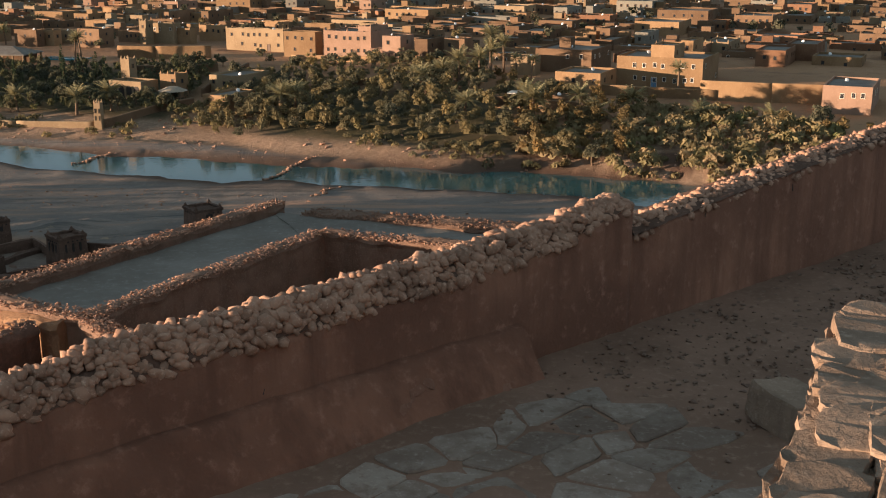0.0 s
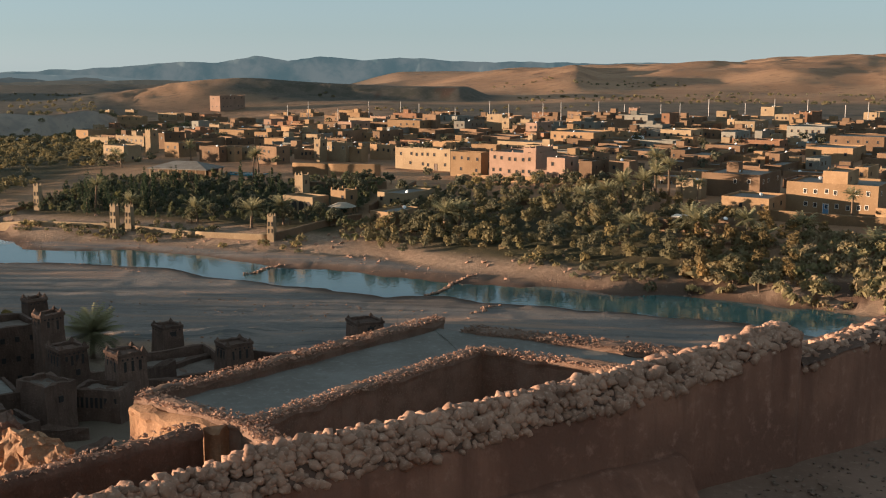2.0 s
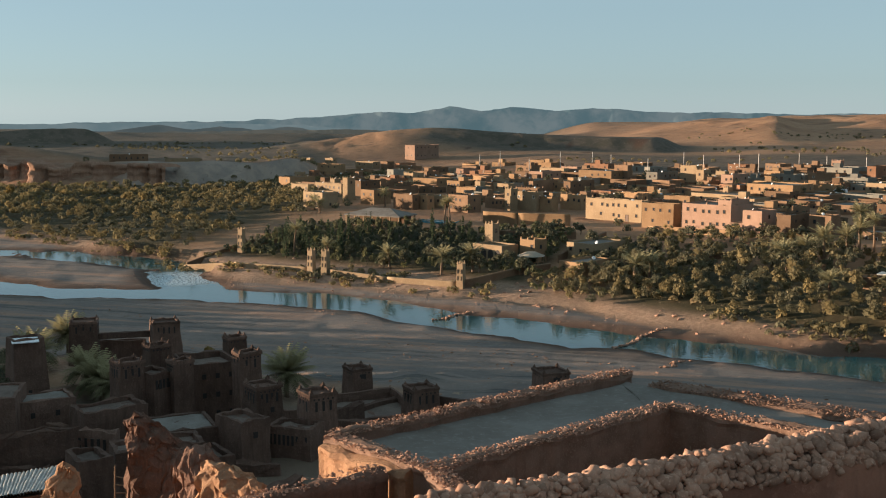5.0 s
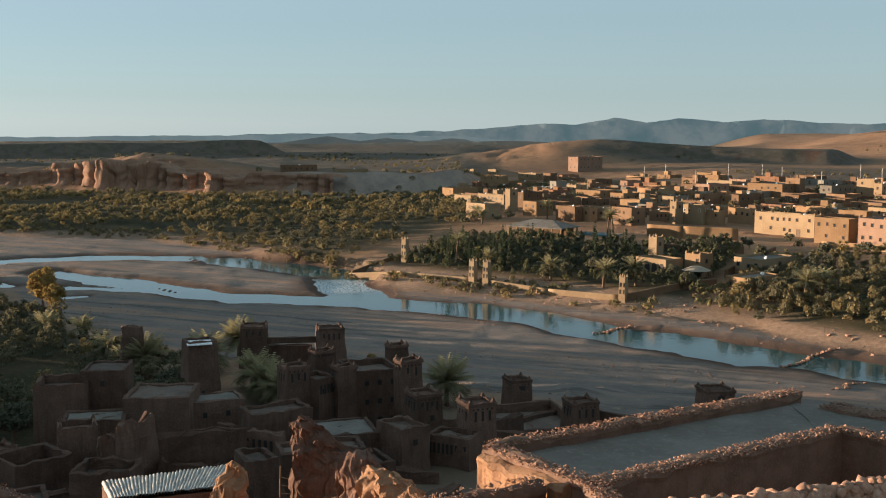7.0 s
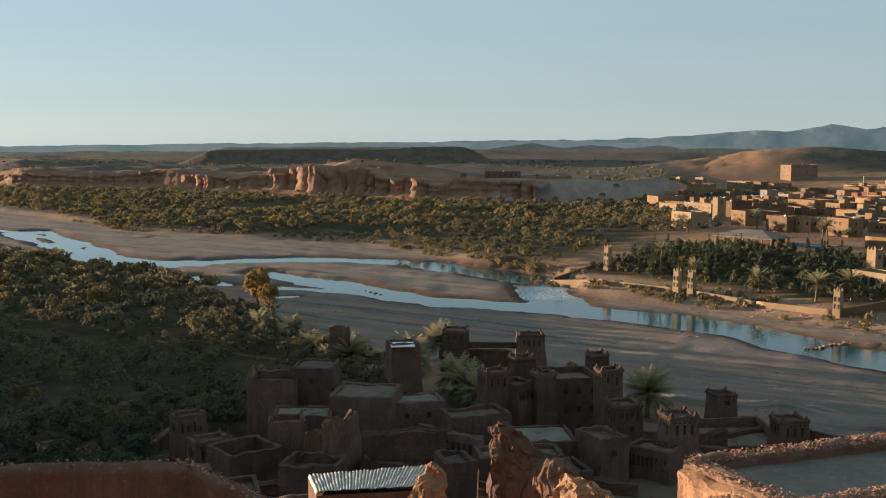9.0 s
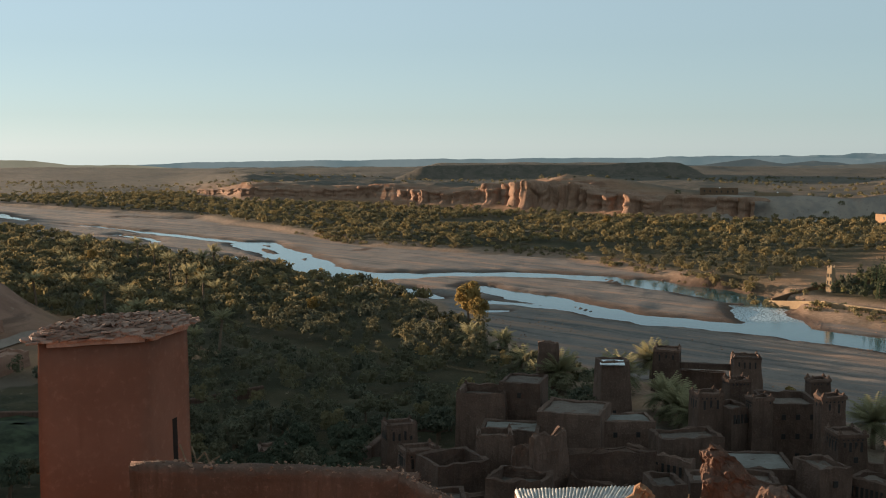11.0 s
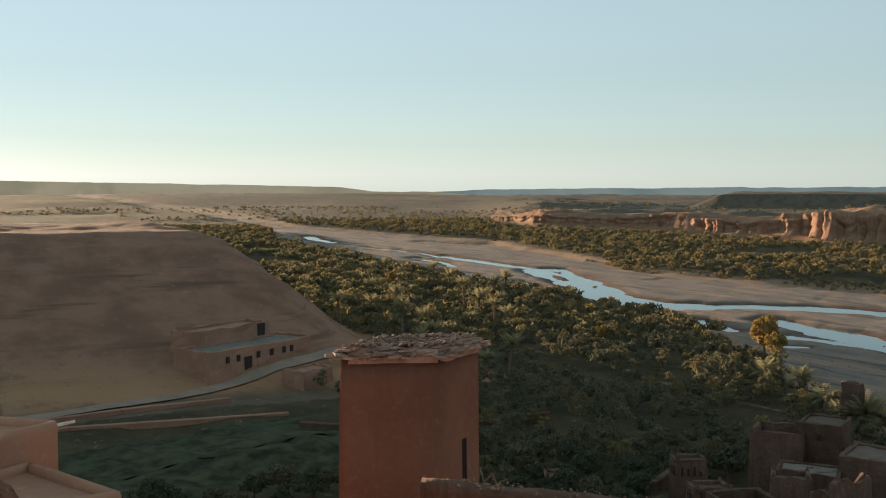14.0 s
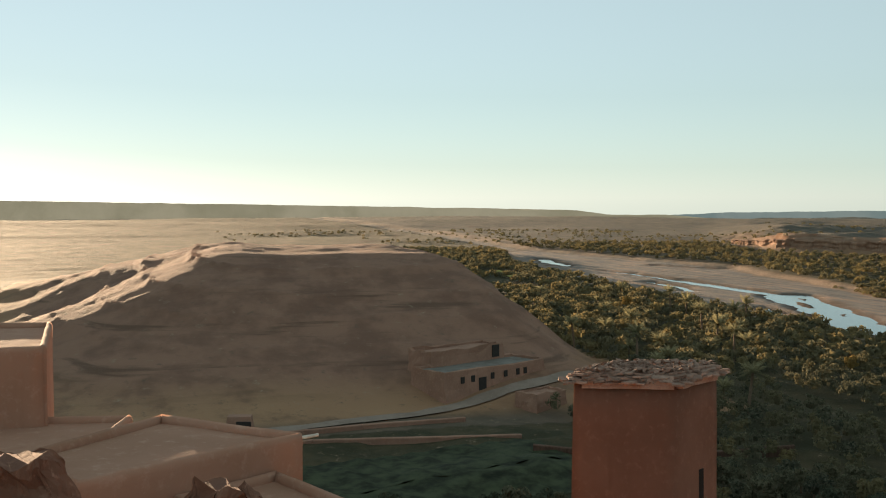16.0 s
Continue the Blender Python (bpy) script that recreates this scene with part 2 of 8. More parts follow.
    z = np.where((az > 8) | (az < -60), z - smooth(1900, 2700, r) * smooth(8, 12, np.abs(az)) * 60, z)
    wet = np.zeros_like(z)
    for half, line in COURSES:
        d = line_distance(line, x, y) + (1.5 + 0.12 * half) * fbm(x, y, 11, 5, 20) + 0.7 * fbm(x * 0.5, y, 5, 2, 45)
        z = np.where(d < half + 3, np.minimum(z, np.maximum(-0.5, (d - half) * 0.14)), z)
        wet = np.maximum(wet, smooth(half + 6 + 5 * fbm(x, y, 25, 2, 44), half, d))
    for ix, iy, il, iw in ((-352, 249, 17, 2.6), (-318, 240, 7, 1.5), (-372, 262, 7, 1.5), (-170, 214, 7, 0.7), (-200, 266, 8, 0.9)):
        u, v = (x - ix) * 0.92 - (y - iy) * 0.39, (x - ix) * 0.39 + (y - iy) * 0.92
        z = np.maximum(z, 0.35 - 0.5 * ((u / il) ** 2 + (v / iw) ** 2))
    if not parts:
        return z
    return z, over, under, bare, step, west, wet, r, az


def mesh_arrays(name, verts, faces):
    """A mesh from arrays; all faces with the same number of corners."""
    me = bpy.data.meshes.new(name)
    k = faces.shape[1]
    me.vertices.add(len(verts))
    me.vertices.foreach_set("co", np.ascontiguousarray(verts, np.float32).ravel())
    me.loops.add(faces.size)
    me.loops.foreach_set("vertex_index", np.ascontiguousarray(faces, np.int32).ravel())
    me.polygons.add(len(faces))
    me.polygons.foreach_set("loop_start", np.arange(0, faces.size, k, dtype=np.int32))
    me.update(calc_edges=True)
    me.validate()
    return me


def float_attribute(me, name, values):
    me.attributes.new(name, "FLOAT", "POINT").data.foreach_set("value", np.ascontiguousarray(values, np.float32))


def build_ground():
    az = np.radians(np.concatenate([np.arange(-30, 103, 0.26), np.arange(104, 328, 2.0)]))
    rad = [0.01, 4, 8, 11, 14, 16]
    while rad[-1] < 4950:
        q = rad[-1]
        rad.append(q * (1.035 if q < 60 else 1.016 if q < 125 else 1.0085 if q < 340 else 1.011 if q < 440 else 1.0045 if q < 600 else 1.012 if q < 1100 else 1.017))
    rad = np.array(rad)
    A, Rr = np.meshgrid(az, rad)
    x, y = -np.sin(A) * Rr, np.cos(A) * Rr
    z, over, under, bare, step, west, wet, r, azd = ground_z(x, y, True)
    nr, na = x.shape
    i = np.arange(nr - 1)[:, None] * na
    j = np.arange(na)[None, :]
    k = (j + 1) % na
    faces = np.stack([i + j, i + na + j, i + na + k, i + k], -1).reshape(-1, 4)
    me = mesh_arrays("ground", np.stack([x, y, z], -1).reshape(-1, 3), faces[:, ::-1])
    inside = (over < 0) & (under < 0)
    float_attribute(me, "bed", np.where(inside, smooth(0, -4, np.maximum(over, under)), 0).ravel())
    float_attribute(me, "wet", wet.ravel())
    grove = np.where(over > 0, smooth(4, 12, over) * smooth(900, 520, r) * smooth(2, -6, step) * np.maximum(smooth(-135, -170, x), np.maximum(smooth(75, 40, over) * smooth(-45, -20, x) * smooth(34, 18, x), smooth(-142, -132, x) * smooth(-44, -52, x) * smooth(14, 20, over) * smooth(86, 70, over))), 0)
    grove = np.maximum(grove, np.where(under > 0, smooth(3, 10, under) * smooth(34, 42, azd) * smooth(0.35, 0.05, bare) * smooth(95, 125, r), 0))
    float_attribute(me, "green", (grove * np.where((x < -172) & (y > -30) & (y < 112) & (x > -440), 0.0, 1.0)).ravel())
    float_attribute(me, "rock", np.maximum(west * smooth(0, 10, step) * smooth(60, 20, step), 0).ravel())
    # scrub mask also paints shade: far plain, spur, hill foot, village slope
    float_attribute(me, "scrub", (np.maximum(smooth(640, 1050, r) * smooth(6, 12, azd), smooth(420, 620, r) * smooth(50, 58, azd)) * (1 - np.exp(-(((x + 300) / 110) ** 2 + ((y - 880) / 95) ** 2))) * (1 - west * smooth(0, 10, step) * smooth(48, 26, step)) + west * smooth(36, 60, step) * 0.85 * smooth(1100, 900, r) + smooth(470, 600, r) * smooth(860, 800, r) * smooth(12, 6, azd) * smooth(-40, -30, azd) * 0.9 + smooth(835, 880, y) * smooth(-300, -255, x) * smooth(-40, -70, x) * smooth(1080, 1000, y) + 0.9 * smooth(-186, -178, x) * smooth(-105, -118, x) * smooth(-60, -40, y) * smooth(84, 74, y) + 0.9 * smooth(50, 60, r) * smooth(165, 140, r) * smooth(4, 10, azd) * smooth(54, 48, azd) * smooth(0, 8, under)).clip(0, 1).ravel())
    float_attribute(me, "chalk", (west * smooth(33.2, 31.2, azd) * smooth(-12, -4, step) * smooth(48, 34, step)).ravel())
    float_attribute(me, "bare", smooth(0.02, 0.25, bare).ravel())
    float_attribute(me, "bank", np.maximum(smooth(-3, 1, over) * smooth(26, 12, over), smooth(-3, 1, under) * smooth(14, 6, under)).ravel())
    me.shade_smooth()
    return me


def ground_material():
    m, n, l, b = material("dry earth, gravel and grass", 0.96, 0.1)
    co = n.new("ShaderNodeNewGeometry").outputs["Position"]

    def att(name):
        a = n.new("ShaderNodeAttribute")
        a.attribute_name = name
        return a.outputs["Fac"]
    big = noise_node(n, l, 0.012, 5, 0.6, co)
    mid = noise_node(n, l, 0.09, 6, 0.65, co)
    fine = noise_node(n, l, 0.9, 7, 0.75, co)
    stony = noise_node(n, l, 0.35, 8, 0.8, co)
    soil = mix(n, l, ramp(n, l, big, 0.35, 0.65), (0.36, 0.198, 0.114), (0.46, 0.265, 0.152))
    soil = mix(n, l, ramp(n, l, mid, 0.5, 0.72), soil, (0.24, 0.14, 0.09))
    rock = mix(n, l, ramp(n, l, mid, 0.4, 0.65), (0.33, 0.175, 0.11), (0.22, 0.112, 0.072))
    stretch = n.new("ShaderNodeMapping")
    stretch.inputs["Scale"].default_value = (0.05, 0.05, 0.9)
    l.new(co, stretch.inputs["Vector"])
    layers = noise_node(n, l, 1.0, 4, 0.6, stretch.outputs["Vector"])
    rock = mix(n, l, ramp(n, l, layers, 0.45, 0.62), rock, (0.34, 0.22, 0.15))
    gravel = mix(n, l, ramp(n, l, mid, 0.38, 0.66), (0.215, 0.185, 0.165), (0.29, 0.235, 0.20))
    gravel = mix(n, l, ramp(n, l, fine, 0.52, 0.75), gravel, (0.37, 0.31, 0.26))
    flow = n.new("ShaderNodeMapping")
    flow.inputs["Rotation"].default_value = (0, 0, radians(18))
    flow.inputs["Scale"].default_value = (0.02, 0.22, 0.2)
    l.new(co, flow.inputs["Vector"])
    bars = noise_node(n, l, 1.0, 6, 0.65, flow.outputs["Vector"])
    gravel = mix(n, l, ramp(n, l, bars, 0.5, 0.62), gravel, (0.38, 0.25, 0.185))
    gravel = mix(n, l, ramp(n, l, bars, 0.46, 0.34), gravel, (0.13, 0.12, 0.11))
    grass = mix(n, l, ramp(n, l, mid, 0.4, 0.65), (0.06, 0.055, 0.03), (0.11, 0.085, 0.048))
    pale = mix(n, l, ramp(n, l, mid, 0.4, 0.65), (0.35, 0.192, 0.132), (0.245, 0.132, 0.092))
    strata = n.new("ShaderNodeMapping")
    strata.inputs["Scale"].default_value = (0.02, 0.02, 0.55)
    l.new(co, strata.inputs["Vector"])
    pale = mix(n, l, ramp(n, l, noise_node(n, l, 1.0, 5, 0.6, strata.outputs["Vector"]), 0.56, 0.66), pale, (0.185, 0.105, 0.072))
    c = mix(n, l, att("rock"), soil, rock)
    c = mix(n, l, att("chalk"), c, mix(n, l, ramp(n, l, mid, 0.4, 0.65), (0.40, 0.315, 0.25), (0.30, 0.245, 0.205)))
    c = mix(n, l, att("bare"), c, pale)
    # dark scrub tone, also painted where plain, spur and slopes lie in shade
    scrub_shade = mix(n, l, ramp(n, l, mid, 0.42, 0.6), (0.16, 0.125, 0.095), (0.11, 0.095, 0.07))
    c = mix(n, l, att("scrub"), c, scrub_shade)
    c = mix(n, l, att("bank"), c, mix(n, l, ramp(n, l, fine, 0.4, 0.65), (0.29, 0.19, 0.13), (0.41, 0.275, 0.19)))
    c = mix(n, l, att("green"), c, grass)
    c = mix(n, l, att("bed"), c, gravel)
    c = mix(n, l, att("wet"), c, (0.13, 0.078, 0.055))
    c = mix(n, l, ramp(n, l, stony, 0.56, 0.7), c, (0.17, 0.12, 0.085))
    c = mix(n, l, ramp(n, l, stony, 0.42, 0.3), c, (0.40, 0.29, 0.2))
    # all ground colours are scaled down by the same amount
    dusty = n.new("ShaderNodeHueSaturation")
    dusty.inputs["Value"].default_value = 0.78
    l.new(c, dusty.inputs["Color"])
    l.new(dusty.outputs["Color"], b.inputs["Base Color"])
    bump(n, l, b, stony, 1.0, 0.4)
    return m


ground = tagged(new("ground", build_ground()), "dry stony valley ground with gravel river bed and bare hills", "ground", kind="structure")
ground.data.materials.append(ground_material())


def water_material():
    m, n, l, b = material("river water", 0.06, 0.5)
    b.inputs["Base Color"].default_value = (0.04, 0.10, 0.10, 1)
    b.inputs["IOR"].default_value = 1.33
    co = n.new("ShaderNodeNewGeometry").outputs["Position"]
    a = noise_node(n, l, 0.9, 3, 0.5, co)
    # broken white water where the branches meet
    d = n.new("ShaderNodeVectorMath")
    d.operation = "DISTANCE"
    l.new(co, d.inputs[0])
    d.inputs[1].default_value = (-136, 237, 0)
    near = n.new("ShaderNodeMapRange")
    near.interpolation_type = "SMOOTHSTEP"
    l.new(d.outputs["Value"], near.inputs["Value"])
    for key, v in (("From Min", 15), ("From Max", 8), ("To Min", 0.0), ("To Max", 1.0)):
        near.inputs[key].default_value = v
    speck = ramp(n, l, noise_node(n, l, 1.6, 4, 0.7, co), 0.42, 0.56)
    foam = n.new("ShaderNodeMath")
    foam.operation = "MULTIPLY"
    l.new(speck, foam.inputs[0])
    l.new(near.outputs["Result"], foam.inputs[1])
    l.new(mix(n, l, foam.outputs[0], (0.04, 0.10, 0.10), (0.6, 0.64, 0.65)), b.inputs["Base Color"])
    rough = n.new("ShaderNodeMapRange")
    l.new(foam.outputs[0], rough.inputs["Value"])
    rough.inputs["To Min"].default_value, rough.inputs["To Max"].default_value = 0.06, 0.8
    l.new(rough.outputs["Result"], b.inputs["Roughness"])
    bump(n, l, b, a, 0.25, 0.12)
    return m


def build_water():
    v = np.array([(-1000, 180, 0), (-100, 120, 0), (200, 60, 0), (200, 170, 0), (-100, 262, 0), (-1000, 460, 0)], float)
    f = np.array([(0, 1, 4, 5), (1, 2, 3, 4)])
    return mesh_arrays("water", v, f)


water = tagged(new("water", build_water()), "shallow braided river water reflecting the pale sky", "river", kind="structure")
water.data.materials.append(water_material())

def build_cliff():
    """The upright upper face of the river cliff, broken into blocky pillars and ledges."""
    xs = np.arange(-860, -288, 0.8)
    base = line_y(CLIFF, xs) + 9 * fbm(xs, line_y(CLIFF, xs), 45, 4, 9) + 9
    back = ground_z(xs, base + 22)
    rng = np.random.RandomState(15)
    edges = np.cumsum(rng.uniform(4, 13, 90)) - 862
    k = np.clip(np.searchsorted(edges, xs) - 1, 0, 88)
    u = np.clip((xs - edges[k]) / (edges[k + 1] - edges[k]) * 2 - 1, -1, 1)
    near = smooth(-560, -500, xs) + 0.45
    out = rng.uniform(0.5, 6.0, 90)[k] * (1 - np.abs(u) ** 4) * near
    top = np.maximum(back, 13.5) + rng.uniform(-0.6, 1.6, 90)[k] * (1 - np.abs(u) ** 6) * near + 0.5 * fbm(xs, xs * 0, 4, 3, 61)
    foot = ground_z(xs, base - 4)
    top = foot - 0.4 + (top - foot - 0.8) * smooth(-880, -520, xs) ** 0.7
    rows = []
    levels = ((0.0, 3.4), (0.16, 2.0), (0.3, 0.9), (0.44, 0.55), (0.47, 0.7), (0.6, 0.45), (0.63, 0.2), (0.8, 0.15), (0.83, 0.4), (0.95, 0.25), (1.0, 0.0), (1.0, -5.0), (0.93, -14.0))
    for f, shift in levels:
        z = foot - 0.6 + (top - foot + 0.6) * f
        wob = 0.8 * fbm(xs, xs * 0 + f * 40, 5, 3, 62)
        y = base + 5 - out * (0.8 + 0.2 * f) - shift * 1.2 + wob
        rows.append(np.stack([xs + 0.4 * fbm(xs, xs * 0 + f * 60, 6, 2, 63), y, z + 0.3 * wob * (0 < f < 1)], -1))
    n = len(xs)
    faces = np.array([(i * n + j, i * n + j + 1, (i + 1) * n + j + 1, (i + 1) * n + j) for i in range(len(rows) - 1) for j in range(n - 1)])
    me = mesh_arrays("cliff", np.concatenate(rows), faces)
    me.materials.append(earth("red cliff rock", (0.42, 0.25, 0.165), (0.31, 0.175, 0.115), (0.52, 0.34, 0.24), 0.35, 0.5, 0.0, 0.95, (0.45, 0.65), 2.0))
    return tagged(new("cliff", me), "blocky red-brown cliff face above the groves", "cliff", kind="structure")


build_cliff()

# ---- building blocks ----
def part(name, bm, mat, parent=None, label="", at=None, smooth_faces=False):
    me = bpy.data.meshes.new(name)
    bm.to_mesh(me)
    bm.free()
    if smooth_faces:
        me.shade_smooth()
    me.materials.append(mat)
    return place(name, me, parent, label, at)


def place(name, me, parent=None, label="", at=None):
    ob = new(name, me)
    ob.parent = parent
    if at is not None:
        ob.matrix_basis = at
    if label:
        tagged(ob, label)
    return ob


def thing(name, m, label, category, group=""):
    ob = new(name)
    ob.matrix_basis = m
    ob.empty_display_size = 0.3
    return tagged(ob, label, category, group)


def box(bm, x0, x1, y0, y1, z0, z1, taper=0.0):
    """A box; taper draws its top in by that much on each side."""
    t = taper
    v = [bm.verts.new(p) for p in ((x0, y0, z0), (x1, y0, z0), (x1, y1, z0), (x0, y1, z0),
                                   (x0 + t, y0 + t, z1), (x1 - t, y0 + t, z1), (x1 - t, y1 - t, z1), (x0 + t, y1 - t, z1))]
    for f in ((3, 2, 1, 0), (4, 5, 6, 7), (0, 1, 5, 4), (1, 2, 6, 5), (2, 3, 7, 6), (3, 0, 4, 7)):
        bm.faces.new([v[i] for i in f])
    return v


def open_box(bm, w, d, z0, z1, wall=0.35, sink=0.5, taper=0.0):
    """Walls round a sunk flat roof, centred on the origin."""
    def ring(hw, hd, z):
        return [bm.verts.new(p) for p in ((-hw, -hd, z), (hw, -hd, z), (hw, hd, z), (-hw, hd, z))]
    a = ring(w / 2 + taper, d / 2 + taper, z0)
    b = ring(w / 2, d / 2, z1)
    c = ring(w / 2 - wall, d / 2 - wall, z1)
    e = ring(w / 2 - wall, d / 2 - wall, z1 - sink)
    for lo, hi in ((a, b), (b, c), (c, e)):
        for i in range(4):
            j = (i + 1) % 4
            bm.faces.new((lo[i], lo[j], hi[j], hi[i]))
    bm.faces.new(e)
    bm.faces.new(a[::-1])

# ---- the far distance: ranges on the horizon, haze in their colour and glow ----
def hazed_material(name, low, high, relief, glow):
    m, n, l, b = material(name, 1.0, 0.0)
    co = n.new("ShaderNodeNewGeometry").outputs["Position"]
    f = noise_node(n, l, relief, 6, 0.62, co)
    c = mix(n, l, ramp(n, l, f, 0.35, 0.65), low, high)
    # aerial haze is painted: most of the colour is given off as glow
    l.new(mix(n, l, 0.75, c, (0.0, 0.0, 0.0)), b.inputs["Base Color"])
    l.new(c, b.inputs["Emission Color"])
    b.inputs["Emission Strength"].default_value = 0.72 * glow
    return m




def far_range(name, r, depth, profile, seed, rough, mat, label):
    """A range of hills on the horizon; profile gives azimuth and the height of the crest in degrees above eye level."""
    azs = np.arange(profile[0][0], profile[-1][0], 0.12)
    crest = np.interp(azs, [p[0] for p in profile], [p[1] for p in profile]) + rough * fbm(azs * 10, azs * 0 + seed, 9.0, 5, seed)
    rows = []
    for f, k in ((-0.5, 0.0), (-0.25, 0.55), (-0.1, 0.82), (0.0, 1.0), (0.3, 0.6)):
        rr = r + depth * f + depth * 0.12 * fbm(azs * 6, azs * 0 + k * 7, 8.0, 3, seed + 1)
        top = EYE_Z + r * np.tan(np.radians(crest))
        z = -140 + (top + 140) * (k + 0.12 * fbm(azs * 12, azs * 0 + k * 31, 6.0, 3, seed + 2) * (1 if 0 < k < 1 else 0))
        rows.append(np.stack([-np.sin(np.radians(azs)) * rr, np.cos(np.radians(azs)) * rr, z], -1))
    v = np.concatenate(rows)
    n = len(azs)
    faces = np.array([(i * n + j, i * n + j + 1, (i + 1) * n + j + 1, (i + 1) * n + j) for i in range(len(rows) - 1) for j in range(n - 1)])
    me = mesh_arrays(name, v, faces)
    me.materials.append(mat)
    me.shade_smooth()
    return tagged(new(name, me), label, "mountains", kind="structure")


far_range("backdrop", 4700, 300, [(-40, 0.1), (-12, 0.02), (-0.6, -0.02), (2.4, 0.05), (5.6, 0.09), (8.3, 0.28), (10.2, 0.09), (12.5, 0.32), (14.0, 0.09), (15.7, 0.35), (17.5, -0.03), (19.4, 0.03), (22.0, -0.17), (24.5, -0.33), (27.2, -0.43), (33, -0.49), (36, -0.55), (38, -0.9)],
          61, 0.05, hazed_material("far mountains in painted blue haze", (0.07, 0.118, 0.135), (0.13, 0.165, 0.175), 0.0065, 0.55), "hazy blue mountain range on the horizon")
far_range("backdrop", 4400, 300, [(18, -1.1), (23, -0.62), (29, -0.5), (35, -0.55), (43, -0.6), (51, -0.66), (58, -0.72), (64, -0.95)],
          64, 0.03, hazed_material("far plateau in painted haze", (0.10, 0.145, 0.16), (0.14, 0.18, 0.19), 0.004, 0.55), "hazy flat plateau on the horizon")
far_range("backdrop", 3900, 250, [(20, -1.2), (22.2, -0.95), (23.9, -0.69), (25.6, -0.86), (27.3, -0.69), (28.7, -0.86), (30.3, -0.6), (32.6, -0.95), (36, -1.0), (40, -1.2)], 66, 0.05, hazed_material("far hills in painted slate haze", (0.065, 0.085, 0.09), (0.09, 0.105, 0.105), 0.004, 0.45), "low hills behind the mesa in slate-blue haze")
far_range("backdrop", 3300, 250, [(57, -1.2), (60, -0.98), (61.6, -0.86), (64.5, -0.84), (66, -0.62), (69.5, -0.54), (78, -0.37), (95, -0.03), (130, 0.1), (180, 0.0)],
          68, 0.02, hazed_material("tableland in painted olive haze", (0.17, 0.165, 0.125), (0.22, 0.21, 0.165), 0.004, 0.55), "long hazy tableland under the low sun")
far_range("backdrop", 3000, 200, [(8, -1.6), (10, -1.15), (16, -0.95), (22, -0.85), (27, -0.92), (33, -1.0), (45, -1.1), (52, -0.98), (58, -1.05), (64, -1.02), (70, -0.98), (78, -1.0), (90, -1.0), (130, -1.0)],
          71, 0.05, hazed_material("scrubby far plain in painted haze", (0.085, 0.09, 0.08), (0.115, 0.115, 0.10), 0.006, 0.4), "hazy scrub plain with low ridges")

def cloud(az, el, width, height, seed, bright):
    """A thin wisp of cloud far off: a sheet that thins out to nothing at its edge."""
    r = 4650
    n = 14
    v, dens, faces = [], [], []
    for i in range(n + 1):
        for j in range(n + 1):
            f, g = i / n * 2 - 1, j / n * 2 - 1
            a, e = radians(az - f * width / 2), radians(el + g * height / 2 + 0.12 * height * math.sin(f * 3 + seed))
            v.append((-math.sin(a) * r, math.cos(a) * r, EYE_Z + r * math.tan(e)))
            dens.append(max(0.0, 1 - f * f) ** 1.5 * max(0.0, 1 - g * g))
    for i in range(n):
        for j in range(n):
            q = i * (n + 1) + j
            faces.append((q, q + 1, q + n + 2, q + n + 1))
    me = mesh_arrays("backdrop", np.array(v), np.array(faces))
    float_attribute(me, "density", np.array(dens))
    m = bpy.data.materials.new("cloud")
    m.use_nodes = True
    nn, l = m.node_tree.nodes, m.node_tree.links
    nn.remove(nn["Principled BSDF"])
    att = nn.new("ShaderNodeAttribute")
    att.attribute_name = "density"
    stretch = nn.new("ShaderNodeMapping")
    stretch.inputs["Scale"].default_value = (0.008, 0.008, 0.03)
    l.new(nn.new("ShaderNodeNewGeometry").outputs["Position"], stretch.inputs["Vector"])
    tex = ramp(nn, l, noise_node(nn, l, 1.0, 5, 0.6, stretch.outputs["Vector"]), 0.2, 0.5)
    k = nn.new("ShaderNodeMath")
    k.operation = "MULTIPLY"
    l.new(tex, k.inputs[0])
    l.new(att.outputs["Fac"], k.inputs[1])
    em, tr, mx = nn.new("ShaderNodeEmission"), nn.new("ShaderNodeBsdfTransparent"), nn.new("ShaderNodeMixShader")
    em.inputs["Color"].default_value = (*bright, 1.0)
    l.new(k.outputs[0], mx.inputs["Fac"])
    l.new(tr.outputs[0], mx.inputs[1])
    l.new(em.outputs[0], mx.inputs[2])
    l.new(mx.outputs[0], nn["Material Output"].inputs["Surface"])
    me.materials.append(m)
    tagged(new("backdrop", me), "thin wisp of evening cloud", "cloud", kind="structure")


GREY_CLOUD, WHITE_CLOUD = (0.105, 0.15, 0.17), (0.26, 0.30, 0.31)
for az, el, width, height, tone in ((40.4, 1.42, 2.9, 0.28, GREY_CLOUD), (40.2, 0.95, 2.4, 0.16, GREY_CLOUD), (32.2, 1.6, 3.4, 0.2, GREY_CLOUD), (32.3, 0.95, 5.0, 0.2, GREY_CLOUD),
                                    (13.6, 0.72, 2.4, 1.1, GREY_CLOUD), (22.9, 0.45, 0.8, 0.2, GREY_CLOUD), (20.0, 0.25, 3.0, 0.4, GREY_CLOUD),
                                    (2.6, 0.45, 6.0, 0.9, WHITE_CLOUD), (-6.5, 0.55, 6.0, 0.8, WHITE_CLOUD), (78.5, 10.0, 2.2, 1.0, (0.36, 0.40, 0.38))):
    cloud(az, el, width * 1.15, height * 1.6, az, tone)

# ---- the terrace below the camera and its rubble-topped wall ----
FLOOR_Z = 35.8
